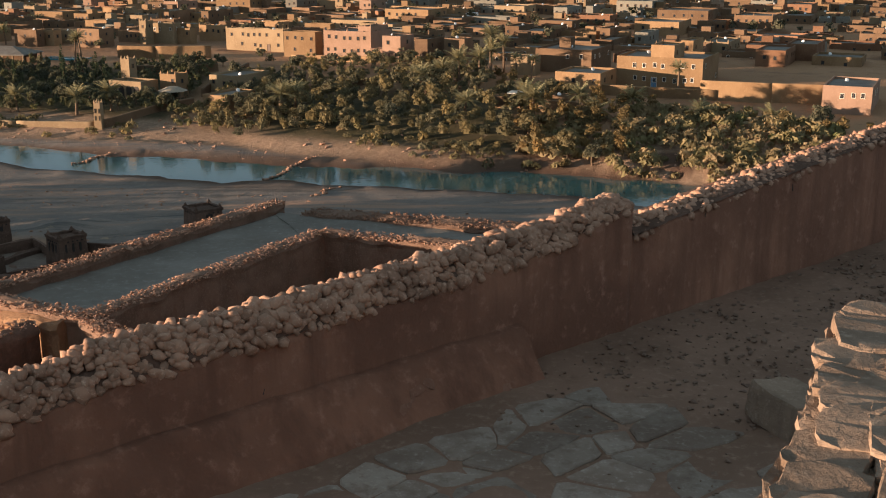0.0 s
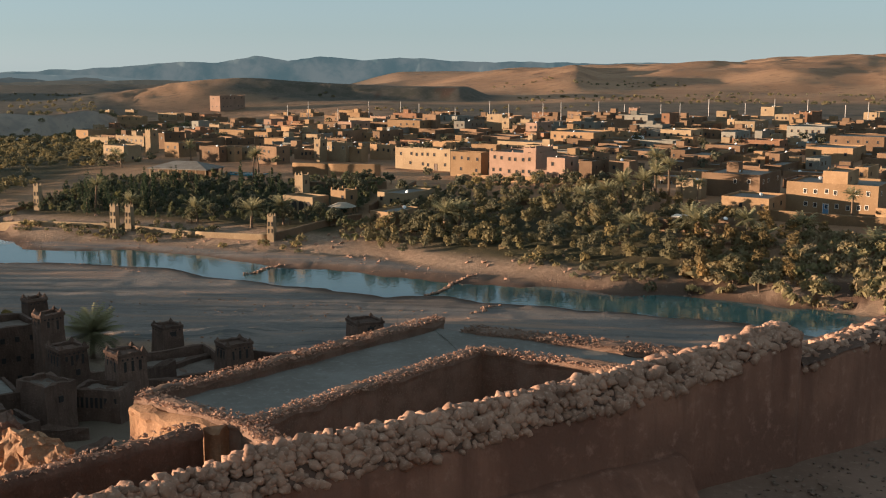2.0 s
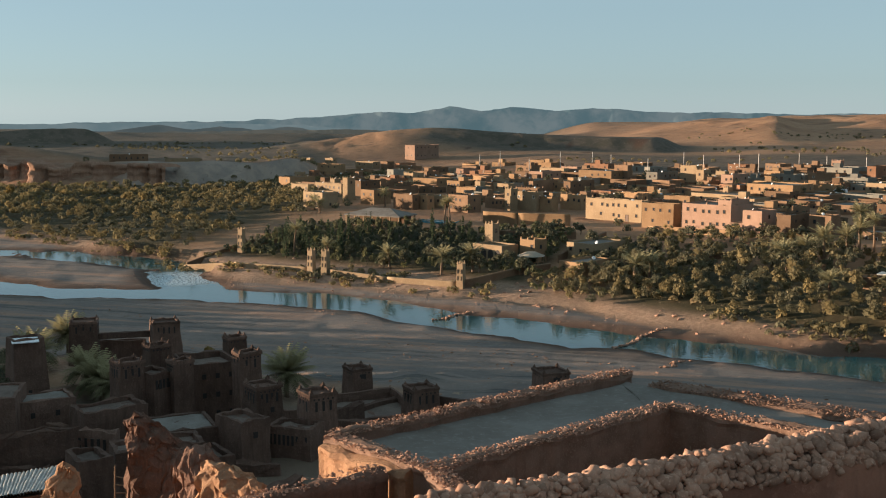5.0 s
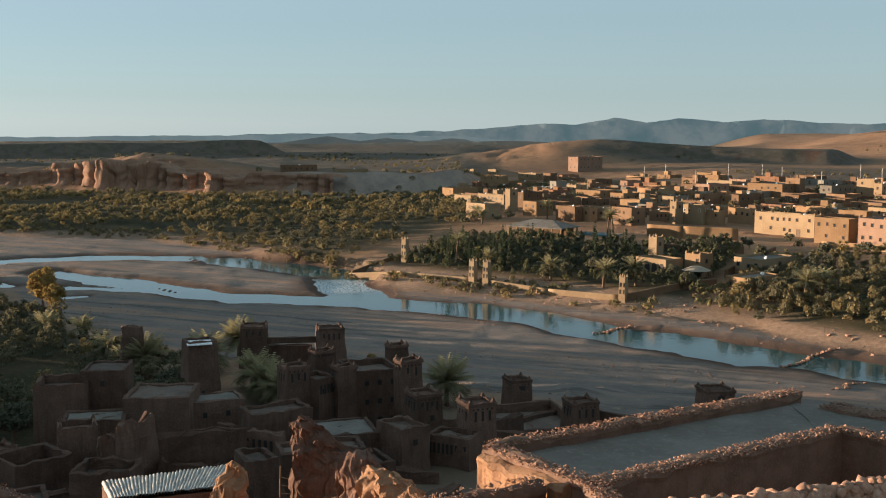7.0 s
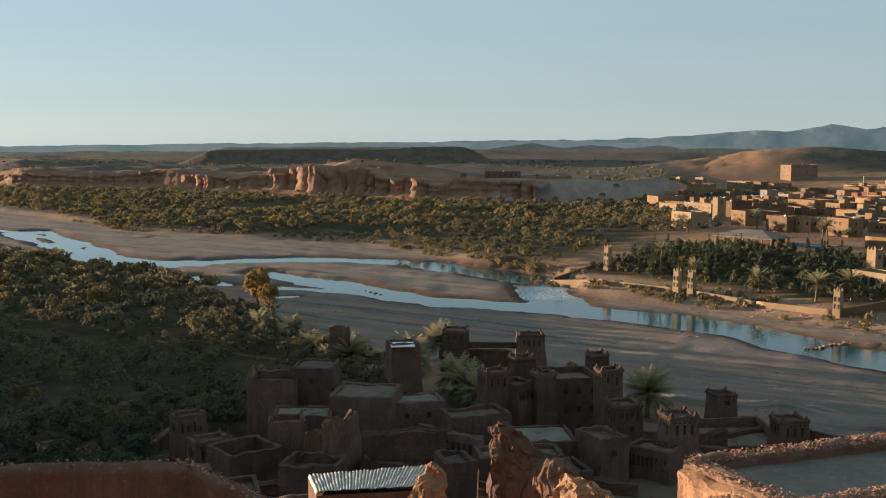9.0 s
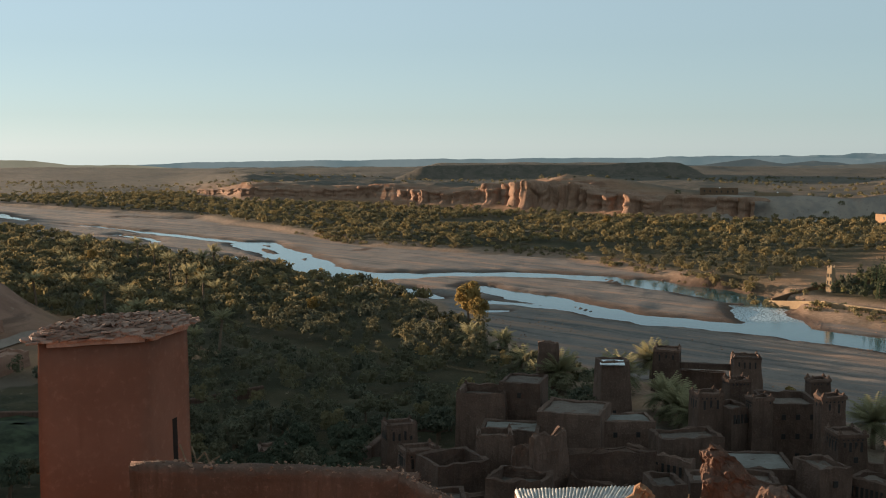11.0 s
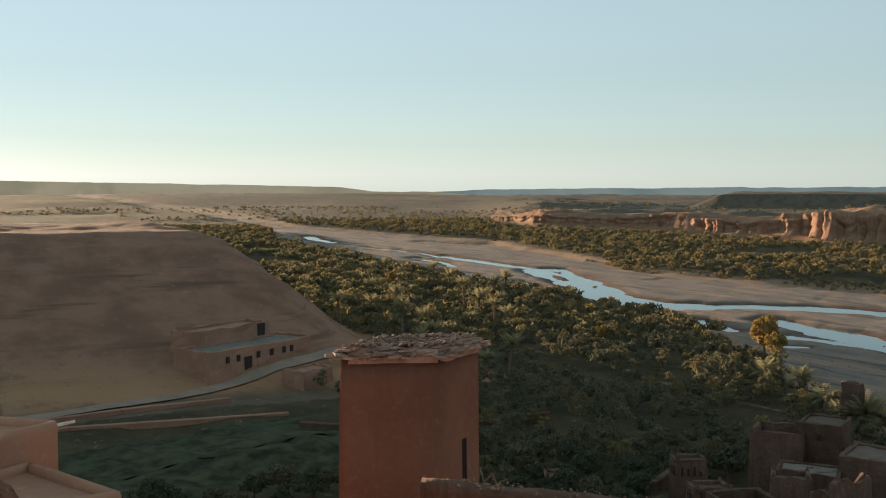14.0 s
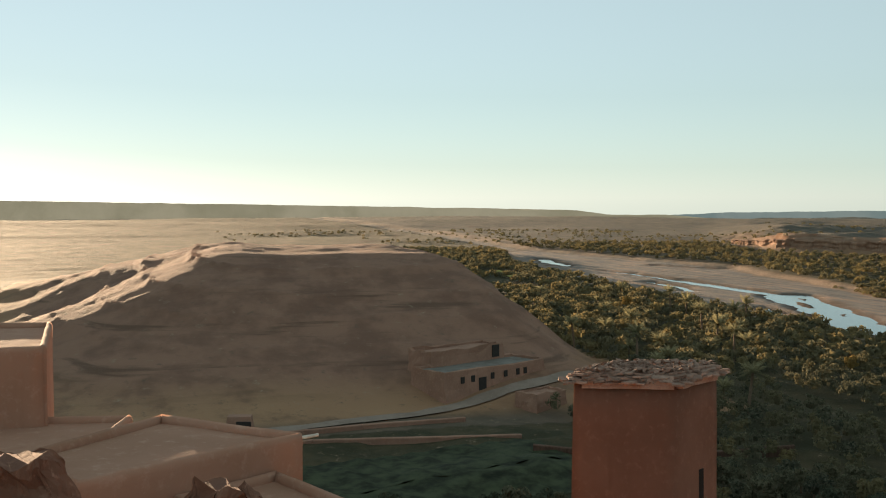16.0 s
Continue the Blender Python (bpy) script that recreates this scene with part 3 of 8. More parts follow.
WALL_O, WALL_D, WALL_N = Vector((-2.1, 7.9)), Vector((0.784, 0.620)), Vector((-0.620, 0.784))


def on_wall(u, off, z):
    p = WALL_O + WALL_D * u + WALL_N * off
    return Vector((p.x, p.y, z))


def rock_mesh(name, seed, sx, sy, sz, mat, points=11):
    """An angular stone."""
    rng = random.Random(seed)
    bm = bmesh.new()
    for _ in range(points):
        v = Vector((rng.gauss(0, 1), rng.gauss(0, 1), rng.gauss(0, 1))).normalized()
        k = rng.uniform(0.8, 1.05)
        bm.verts.new((v.x * sx * k, v.y * sy * k, max(-0.8, min(0.8, v.z)) * sz * k))
    bmesh.ops.convex_hull(bm, input=bm.verts)
    for v in [v for v in bm.verts if not v.link_faces]:
        bm.verts.remove(v)
    me = bpy.data.meshes.new(name)
    bm.to_mesh(me)
    bm.free()
    me.materials.append(mat)
    return me


def slab_mesh(name, seed, sx, sy, sz, mat):
    """A flat split stone with chipped corners."""
    rng = random.Random(seed)
    n = 16
    bm = bmesh.new()
    out = []
    for k in range(n):
        a = 6.283 * k / n + rng.uniform(-0.1, 0.1)
        c, s = math.cos(a), math.sin(a)
        e = (abs(c) ** 6 + abs(s) ** 6) ** (-1 / 6) * rng.uniform(0.93, 1.03)
        out.append((c * e * sx, s * e * sy))
    loops = []
    for f, z in ((0.97, -1.0), (1.0, -0.6), (1.0, 0.7), (0.965, 1.0)):
        loops.append([bm.verts.new((p[0] * f + rng.uniform(-0.008, 0.008), p[1] * f + rng.uniform(-0.008, 0.008), z * sz + rng.uniform(-0.008, 0.008))) for p in out])
    for a, b in zip(loops, loops[1:]):
        for k in range(n):
            bm.faces.new((a[k], a[(k + 1) % n], b[(k + 1) % n], b[k]))
    bm.faces.new(loops[-1])
    bm.faces.new(loops[0][::-1])
    bmesh.ops.triangulate(bm, faces=[f for f in bm.faces if len(f.verts) > 4])
    bmesh.ops.subdivide_edges(bm, edges=bm.edges, cuts=1, use_grid_fill=True)
    for v in bm.verts:
        q = v.co * 9 + Vector((seed, 0, 0))
        v.co += Vector((noise.noise(q), noise.noise(q + Vector((7, 0, 0))), 0.5 * noise.noise(q + Vector((0, 7, 0))))) * 0.007
    me = bpy.data.meshes.new(name)
    bm.to_mesh(me)
    bm.free()
    me.materials.append(mat)
    return me


def joined_rocks(name, meshes, poses, mat):
    """Many small stones in one mesh."""
    verts, faces, base = [], [], 0
    src = [([v.co.copy() for v in me.vertices], [tuple(p.vertices) for p in me.polygons]) for me in meshes]
    for k, m in enumerate(poses):
        vs, fs = src[k % len(src)]
        verts += [m @ v for v in vs]
        faces += [tuple(i + base for i in f) for f in fs]
        base += len(vs)
    me = bpy.data.meshes.new(name)
    me.from_pydata(verts, [], faces)
    me.materials.append(mat)
    return me


def slab_wall(bm, path, off0, off1, z_bottom, tops, wobble=0.03, seed=1):
    """A plastered wall along the terrace line with a hand-made, slightly wavy face."""
    rng = random.Random(seed)
    rows = []
    for u, top in zip(path, tops):
        ring = []
        for off, z in ((off0 - 0.06, z_bottom), (off0 - 0.03, (z_bottom + top) / 2), (off0, top - 0.05), (off0 + 0.06, top),
                       (off1 - 0.05, top), (off1, top - 0.08), (off1 + 0.03, z_bottom)):
            p = on_wall(u, off + rng.uniform(-wobble, wobble), z + rng.uniform(-wobble, wobble) * 0.7)
            ring.append(bm.verts.new(p))
        rows.append(ring)
    for a, b in zip(rows, rows[1:]):
        for i in range(len(a) - 1):
            bm.faces.new((a[i], b[i], b[i + 1], a[i + 1]))
    bm.faces.new(rows[0])
    bm.faces.new(rows[-1][::-1])


def wall_top(u):
    lift = float(np.interp(u, [-6, -1, 0, 1.6, 3.2, 4.8, 5.9], [36.54, 36.66, 36.78, 36.79, 36.87, 36.97, 37.21]))
    return lift if u < 5.95 else float(np.interp(u, [5.95, 7.75, 11.2, 16], [36.86, 37.04, 37.30, 37.6]))


M_FOOT_STONE = earth("pinkish footing stone", (0.34, 0.17, 0.115), (0.25, 0.12, 0.08), (0.43, 0.24, 0.17), 5.0, 0.03, 0.15)


def build_terrace_wall():
    wall = thing("terrace_wall", pose(0, 0, 0), "red mud-plastered terrace wall topped with loose pale rubble", "wall")
    us = list(np.arange(-8, 5.9, 0.2)) + [5.9]
    bm = bmesh.new()
    slab_wall(bm, us, 0.0, 0.55, 26.0, [wall_top(u) for u in us], 0.02, 3)
    part("wall_body", bm, M_MUD_RED, wall, smooth_faces=True)
    us = list(np.arange(5.8, 16.4, 0.2))
    bm = bmesh.new()
    slab_wall(bm, us, 0.012, 0.54, 26.0, [min(wall_top(u), wall_top(6.0 + 0.0 * u) + 0.4) if u > 5.95 else wall_top(6.0) for u in us], 0.02, 4)
    part("wall_body", bm, M_MUD_RED, wall, smooth_faces=True)
    # battered patch at the foot, with stones showing through its plaster
    bm = bmesh.new()
    rng = random.Random(8)
    rows = []
    for k in range(90):
        u = -3.6 + 7.75 * k / 89
        row = []
        for i in range(13):
            f = i / 12
            o, z = (-0.50 + 0.40 * min(1, f / 0.85), 35.7 + 0.56 * min(1, f / 0.85)) if f < 0.86 else (-0.1 + 0.2 * (f - 0.85) / 0.15, 36.27)
            p = Vector((u * 2.6, i * 0.13, 1))
            lump = 0.035 * noise.noise(p) + 0.022 * noise.noise(p * 3.1) + 0.05 * max(0.0, noise.noise(Vector((u * 4.2, i * 0.35, 8))) - 0.15)
            row.append(bm.verts.new(on_wall(u, o - lump, z + lump * 0.4)))
        rows.append(row)
    for a, b in zip(rows, rows[1:]):
        for i in range(12):
            bm.faces.new((a[i], b[i], b[i + 1], a[i + 1]))
    bm.faces.new([bm.verts.new(v.co) for v in rows[-1][::-1]] + [bm.verts.new(on_wall(4.15, 0.1, 35.7))])
    part("plaster_footing", bm, M_MUD_RED, wall, "worn plaster footing with stones showing through", smooth_faces=True)
    patch_stones = [rock_mesh("stone", 70 + k, 0.12, 0.08, 0.022, M_FOOT_STONE, 16) for k in range(5)]
    for k in range(14):
        u = rng.uniform(1.2, 4.0)
        f = rng.uniform(0.0, 0.9)
        m = Matrix.Translation(on_wall(u, -0.44 + 0.32 * f, 35.77 + 0.42 * f)) @ pose(0, 0, 0, 55, 0, 38) @ pose(0, 0, 0, rng.uniform(-10, 10), rng.uniform(-10, 10), rng.uniform(0, 360))
        place("footing_stone", patch_stones[k % 5], wall, "", m)
    # cracks and small holes
    crack = bmesh.new()
    box(crack, -0.012, 0.012, -0.008, 0.008, -0.09, 0.09, 0.006)
    me = bpy.data.meshes.new("wall_crack")
    crack.to_mesh(me)
    crack.free()
    me.materials.append(M_DARK)
    for u, z, s, a in ((7.2, 36.9, 0.4, 12), (9.0, 36.95, 0.5, -8), (1.2, 36.35, 0.3, 20)):
        place("wall_crack", me, wall, "", Matrix.Translation(on_wall(u, 0.0, z)) @ pose(0, 0, 0, 0, a, 38) @ Matrix.Scale(s, 4))
    # rubble on top
    kinds = [rock_mesh("rubble_stone", k, 0.062 * (1 + 0.5 * (k % 3) / 2), 0.057, 0.046 + 0.009 * (k % 4), M_RUBBLE, 22 + k % 6) for k in range(14)]
    for me in kinds:
        me.shade_smooth()
    rng = random.Random(21)
    singles, rest = 0, []
    for k in range(5200):
        u = rng.uniform(-4.2, 16) if k % 3 else rng.uniform(-2.0, 6.0)
        heap = float(np.interp(u, [-4, 1.5, 3.5, 5.2, 5.9, 5.95, 16], [0.31, 0.29, 0.26, 0.21, 0.11, 0.12, 0.12]))
        lift = heap * rng.random() ** 0.6
        lean = 0.30 * (lift / heap) ** 1.5
        side = rng.random()
        o = -0.01 + lean + rng.uniform(0, 0.05) if side < 0.55 else (0.56 - lean - rng.uniform(0, 0.05) if side < 0.7 else rng.uniform(lean, 0.56 - lean))
        if side >= 0.7:
            lift = heap * (1 - ((o - 0.28) / 0.34) ** 2) * rng.uniform(0.75, 1.05)
        s = rng.choice((0.4, 0.5, 0.6, 0.72, 0.85, 0.95, 1.25)) * (0.8 if u > 5.9 else 1.0)
        m = Matrix.Translation(on_wall(u, o, wall_top(u) - 0.07 + lift)) @ pose(0, 0, 0, rng.uniform(-35, 35), rng.uniform(-35, 35), rng.uniform(0, 360)) @ Matrix.Scale(s, 4)
        if s > 0.8 and -1.6 < u < 5.6 and o < 0.4 and singles < 290:
            place("rubble_stone", kinds[k % 14], wall, "", m)
            singles += 1
        else:
            rest.append(m)
    heap = place("loose_rubble", joined_rocks("loose_rubble", kinds, rest, M_RUBBLE), wall)
    heap.data.shade_smooth()
    tagged(heap, kind="stuff")
    # mortar bed under the stones
    bm = bmesh.new()
    rows = []
    for u in np.arange(-4.4, 16.2, 0.15):
        h = float(np.interp(u, [-4, 3.5, 5.2, 5.8, 16], [0.18, 0.16, 0.10, 0.06, 0.05])) + 0.03 * noise.noise(Vector((u * 2.3, 0, 0))) - 0.02
        rows.append([bm.verts.new(on_wall(u, o + 0.03 * noise.noise(Vector((u * 4, o * 9, 3))), wall_top(u) + f * h)) for o, f in
                     ((0.02, -0.1), (0.12, 0.55), (0.28, 1.0), (0.44, 0.6), (0.56, -0.1))])
    for a, b in zip(rows, rows[1:]):
        for i in range(4):
            bm.faces.new((a[i], b[i], b[i + 1], a[i + 1]))
    part("rubble_bed", bm, M_MUD, wall, "dark mud packing between the loose stones", smooth_faces=True)
    return wall


build_terrace_wall()


M_GRIT = earth("dark grit", (0.26, 0.17, 0.125), (0.19, 0.12, 0.088), (0.34, 0.24, 0.18), 4.0, 0.02, 0.2)


def build_terrace_floor():
    floor = tagged(new("floor"), "dusty terrace paved with worn irregular flagstones", "floor", kind="structure")
    bm = bmesh.new()
    n = 60
    grid = {}
    for i in range(n + 1):
        for j in range(n + 1):
            u, o = -8 + 24.5 * i / n, -9.5 + 9.6 * j / n
            p = on_wall(u, o, FLOOR_Z + 0.03 * noise.noise(Vector((u * 1.1, o * 1.1, 0))) + 0.004)
            grid[i, j] = bm.verts.new(p)
    for i in range(n):
        for j in range(n):
            bm.faces.new((grid[i, j], grid[i + 1, j], grid[i + 1, j + 1], grid[i, j + 1]))
    part("trodden_earth", bm, earth("trodden earth", (0.32, 0.188, 0.132), (0.23, 0.135, 0.093), (0.40, 0.26, 0.185), 2.5, 0.02, 0.05), floor, smooth_faces=True)
    rng = random.Random(5)
    step = 0.52
    # irregular paving: a jittered grid, each cell shrunk to leave a joint
    pts = {(i, j): (-4 + i * step + rng.uniform(-0.17, 0.17) + (j % 2) * 0.2, -5.6 + j * step * 0.85 + rng.uniform(-0.13, 0.13)) for i in range(19) for j in range(13)}
    for i in range(18):
        for j in range(12):
            q = [pts[i, j], pts[i + 1, j], pts[i + 1, j + 1], pts[i, j + 1]]
            cu, co = sum(p[0] for p in q) / 4, sum(p[1] for p in q) / 4
            if co > -0.68 or cu > 5.2 - 0.5 * (co + 3) or (cu > 4.2 and rng.random() < 0.35) or rng.random() < 0.06:
                continue
            ring = []
            for a, b in zip(q, q[1:] + q[:1]):
                for f in (0.12, 0.5, 0.88):
                    ring.append((a[0] + (b[0] - a[0]) * f + rng.uniform(-0.02, 0.02), a[1] + (b[1] - a[1]) * f + rng.uniform(-0.02, 0.02)))
            bm = bmesh.new()
            h = rng.uniform(0.0, 0.03)
            c = on_wall(cu, co, FLOOR_Z)
            tilt = rng.uniform(-0.02, 0.02)
            loops = []
            for k, z in ((0.95, -0.06), (0.95, h - 0.012), (0.89, h)):
                loops.append([bm.verts.new(on_wall(cu + (p[0] - cu) * k, co + (p[1] - co) * k, FLOOR_Z + z + tilt * (p[0] - cu)) - c) for p in ring])
            for a, b in zip(loops, loops[1:]):
                for s in range(12):
                    bm.faces.new((a[s], a[(s + 1) % 12], b[(s + 1) % 12], b[s]))
            bm.faces.new(loops[-1])
            part("flagstone", bm, M_FLAG, floor, "", Matrix.Translation(c))
    kinds = [rock_mesh("pebble", 300 + k, 0.028, 0.022, 0.016, M_GRIT) for k in range(6)]
    poses = []
    for _ in range(3000):
        u, o = rng.uniform(3.0, 14), -rng.betavariate(1.2, 2.2) * 6 - 0.1
        if u < 4.6 and rng.random() < 0.75:
            continue
        poses.append(Matrix.Translation(on_wall(u, o, FLOOR_Z + 0.01)) @ pose(0, 0, 0, rng.uniform(-20, 20), 0, rng.uniform(0, 360)) @ Matrix.Scale(rng.choice((0.5, 0.7, 1, 1.6)), 4))
    place("scattered_gravel", joined_rocks("scattered_gravel", kinds, poses, M_GRIT), floor)


build_terrace_floor()


def build_stone_pier():
    """The dry-stone wall end beside the camera, of flat slabs in courses."""
    pier = thing("dry_stone_wall", pose(0, 0, 0), "rough dry-stone wall end of flat pale brown slabs", "wall")
    rng = random.Random(31)
    along, across = Vector((0.46, 0.888)), Vector((0.888, -0.46))
    kinds = [slab_mesh("slab", 400 + k, 0.18 + 0.07 * (k % 3), 0.14 + 0.06 * (k % 2), 0.02 + 0.008 * (k % 3), M_FLAG_WARM) for k in range(9)]
    bm = bmesh.new()
    box(bm, 0.06, 1.1, -0.9, 2.1, 35.7, 38.26)
    bmesh.ops.transform(bm, matrix=Matrix(((across.x, along.x, 0, 1.17), (across.y, along.y, 0, 3.04), (0, 0, 1, 0), (0, 0, 0, 1))), verts=bm.verts)
    part("rubble_core", bm, M_FLAG_WARM, pier)
    z, course = 36.9, 0
    while z < 38.31:
        end = 2.3 - max(0, z - 37.75) * 0.45
        s = -0.7 + 0.15 * (course % 2)
        while s < end:
            for a in ((0.12, 0.36, 0.6, 0.84) if z > 38.2 else (0.12,)) if s < end - 0.3 else (0.12, 0.36, 0.6, 0.84):
                p = Vector((1.17, 3.04)) + along * (s + rng.uniform(-0.05, 0.05)) + across * (a + rng.uniform(-0.04, 0.04))
                m = Matrix.Translation((p.x, p.y, z + rng.uniform(-0.015, 0.015))) @ pose(0, 0, 0, rng.uniform(-3, 3), rng.uniform(-3, 3), rng.choice((0, 180)) - 27 + 90 + rng.uniform(-9, 9))
                place("slab", kinds[rng.randrange(9)], pier, "", m)
            s += rng.uniform(0.2, 0.3)
        z += rng.uniform(0.038, 0.055)
        course += 1
    block = slab_mesh("stone_block", 77, 0.27, 0.34, 0.17, M_FLAG_WARM)
    ob = tagged(new("stone_block", block), "squat weathered stone block standing on the terrace", "stone")
    ob.matrix_basis = pose(3.45, 8.95, 35.95, 4, 6, 25)


M_FLAG_WARM = earth("slab stone", (0.36, 0.25, 0.18), (0.23, 0.155, 0.11), (0.46, 0.34, 0.255), 5.0, 0.05, 0.25, 0.95, (0.5, 0.75), 1.0)
build_stone_pier()


# ---- roofs just below ----
M_CRUST = earth("stony mud crust", (0.27, 0.165, 0.118), (0.19, 0.115, 0.08), (0.37, 0.24, 0.175), 5.0, 0.06, 0.05)
# a brighter, more orange mud with low sunlight put into its colour
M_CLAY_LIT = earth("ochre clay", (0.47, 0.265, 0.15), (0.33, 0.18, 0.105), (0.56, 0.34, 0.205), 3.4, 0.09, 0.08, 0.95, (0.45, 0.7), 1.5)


def parapet(bm, a, b, z_low, z_high, half, seed=0, rough=0.05, step=0.35):
    """A thick hand-built mud wall from a to b with a rounded, crusty top; heights may differ at the ends."""
    a, b = Vector(a), Vector(b)
    z0, z1 = z_high if isinstance(z_high, tuple) else (z_high, z_high)
    d = b - a
    n = max(2, int(d.length / step))
    side = Vector((-d.y, d.x)).normalized()
    rows = []
    for k in range(n + 1):
        f = k / n
        p = a + d * f
        top = z0 + (z1 - z0) * f + rough * 1.2 * noise.noise(Vector((p.x * 0.9, p.y * 0.9, seed)))
        ring = []
        for o, z in ((-1.0, z_low), (-0.98, top - 0.22), (-1.12, top - 0.1), (-0.8, top + 0.01), (0, top + 0.05), (0.8, top + 0.01), (1.12, top - 0.1), (0.98, top - 0.22), (1.0, z_low)):
            w = rough * noise.noise(Vector((p.x * 2.1 + o, p.y * 2.1, z * 2 + seed)))
            q = p + side * (o * half + w)
            ring.append(bm.verts.new((q.x, q.y, z + (w * 0.8 if z != z_low else 0))))
        rows.append(ring)
    for r0, r1 in zip(rows, rows[1:]):
        for i in range(8):
            bm.faces.new((r0[i], r0[i + 1], r1[i + 1], r1[i]))
    bm.faces.new(rows[0][::-1])
    bm.faces.new(rows[-1])


def crust(parent, lines, z, half, per_metre, seed, size=0.05):
    """Small stones pressed into the top of mud walls."""
    rng = random.Random(seed)
    kinds = [rock_mesh("crust_stone", seed * 10 + k, size * (1 + 0.3 * (k % 3)), size, size * 0.6, M_RUBBLE, 8) for k in range(6)]
    poses = []
    for a, b in lines:
        a, b = Vector(a), Vector(b)
        d = b - a
        side = Vector((-d.y, d.x)).normalized()
        for _ in range(int(d.length * per_metre)):
            f = rng.random()
            q = a + d * f + side * rng.uniform(-1.1, 1.1) * half
            zz = z if not isinstance(z, tuple) else z[0] + (z[1] - z[0]) * f
            poses.append(Matrix.Translation((q.x, q.y, zz + rng.uniform(-0.02, 0.07))) @ pose(0, 0, 0, rng.uniform(-40, 40), rng.uniform(-40, 40), rng.uniform(0, 360)) @ Matrix.Scale(rng.choice((0.5, 0.7, 1, 1.3)), 4))
    tagged(place("stone_crust", joined_rocks("stone_crust", kinds, poses, M_RUBBLE), parent), kind="stuff")


def quad_slab(bm, pts, z, thick=0.25, cuts=10, rough=0.03):
    """A slightly uneven slab over four corners."""
    top = {}
    for i in range(cuts + 1):
        for j in range(cuts + 1):
            u, v = i / cuts, j / cuts
            p = (Vector(pts[0]) * (1 - u) + Vector(pts[1]) * u) * (1 - v) + (Vector(pts[3]) * (1 - u) + Vector(pts[2]) * u) * v
            top[i, j] = bm.verts.new((p.x, p.y, z + rough * noise.noise(Vector((p.x, p.y, 0)))))
    for i in range(cuts):
        for j in range(cuts):
            bm.faces.new((top[i, j], top[i + 1, j], top[i + 1, j + 1], top[i, j + 1]))
    low = [bm.verts.new((p[0], p[1], z - thick)) for p in pts]
    corner = [top[0, 0], top[cuts, 0], top[cuts, cuts], top[0, cuts]]
    edges = [[top[i, 0] for i in range(cuts + 1)], [top[cuts, j] for j in range(cuts + 1)], [top[i, cuts] for i in range(cuts, -1, -1)], [top[0, j] for j in range(cuts, -1, -1)]]
    for k in range(4):
        bm.faces.new(edges[k][::-1] + [low[k], low[(k + 1) % 4]])
    bm.faces.new(low[::-1])


def build_roof_terrace():
    house = thing("roof_terrace_house", pose(0, 0, 0), "flat-roofed earth house with thick stone-crusted parapets and a sunken courtyard", "house")
    A, B, C, D = (-9.9, 24.6), (-3.7, 33.5), (-2.9, 33.2), (5.2, 29.6)
    H, E, F, G = (-6.8, 22.9), (-2.2, 29.8), (5.0, 26.9), (-4.6, 20.0)
    bm = bmesh.new()
    quad_slab(bm, [(-9.8, 24.6), (-6.85, 22.95), (-2.28, 29.9), (-3.6, 33.2)], 31.88, 0.4, 12, 0.06)
    part("roof_floor", bm, M_ROOF_EARTH, house, "pale beaten-earth roof floor")
    bm = bmesh.new()
    quad_slab(bm, [(-2.6, 29.9), (4.9, 27.05), (5.0, 29.5), (-3.9, 33.2)], 31.9, 0.4, 12, 0.06)
    part("roof_floor", bm, M_ROOF_EARTH, house, "pale beaten-earth roof floor")
    lines = [(A, B), (A, H), (H, E), (E, F), (C, D), (H, G)]
    for k, (p, q) in enumerate(lines):
        bm = bmesh.new()
        low = 24.0
        parapet(bm, p, q, low, 32.16 if k not in (4,) else (31.9, 32.1), 0.2 if k != 4 else 0.42, k, 0.07, 0.15)
        part("parapet", bm, M_CRUST, house)
    crust(house, lines[:4] + lines[5:], 32.16, 0.27, 210, 4, 0.036)
    crust(house, lines[4:5], (31.9, 32.1), 0.45, 280, 5, 0.036)
    # clay end wall below the corner, sunlight put into its orange
    bm = bmesh.new()
    parapet(bm, (-9.95, 24.3), (-7.3, 22.9), 26.5, 31.98, 0.2, 9, 0.12, 0.15)
    part("end_wall", bm, M_CLAY_LIT, house, "clay end wall with orange sunlight in its colour")
    # lower yard wall running off towards the ruin
    K = (-11.8, 19.0)
    bm = bmesh.new()
    parapet(bm, K, (-7.9, 22.75), 24, (31.75, 32.1), 0.26, 14, 0.09)
    part("yard_wall", bm, M_MUD, house, smooth_faces=True)
    crust(house, [(K, (-7.9, 22.75))], (31.8, 32.1), 0.26, 60, 6, 0.045)
    # a pole leaning in the courtyard and a plank on pegs in its wall
    for nm, p, q, rad in (("leaning_pole", (-1.3, 29.1, 29.3), (-1.55, 29.35, 31.2), 0.035), ("wall_plank", (-3.2, 27.9, 30.6), (-2.5, 29.0, 30.75), 0.03)):
        pole(nm, p, q, rad, M_WOOD, house)
    bm = bmesh.new()
    bmesh.ops.create_cone(bm, cap_ends=True, segments=10, radius1=0.13, radius2=0.10, depth=0.3)
    part("roof_spout", bm, M_DARK, house, "", pose(-5.5, 30.6, 31.75, 90, 0, 35))


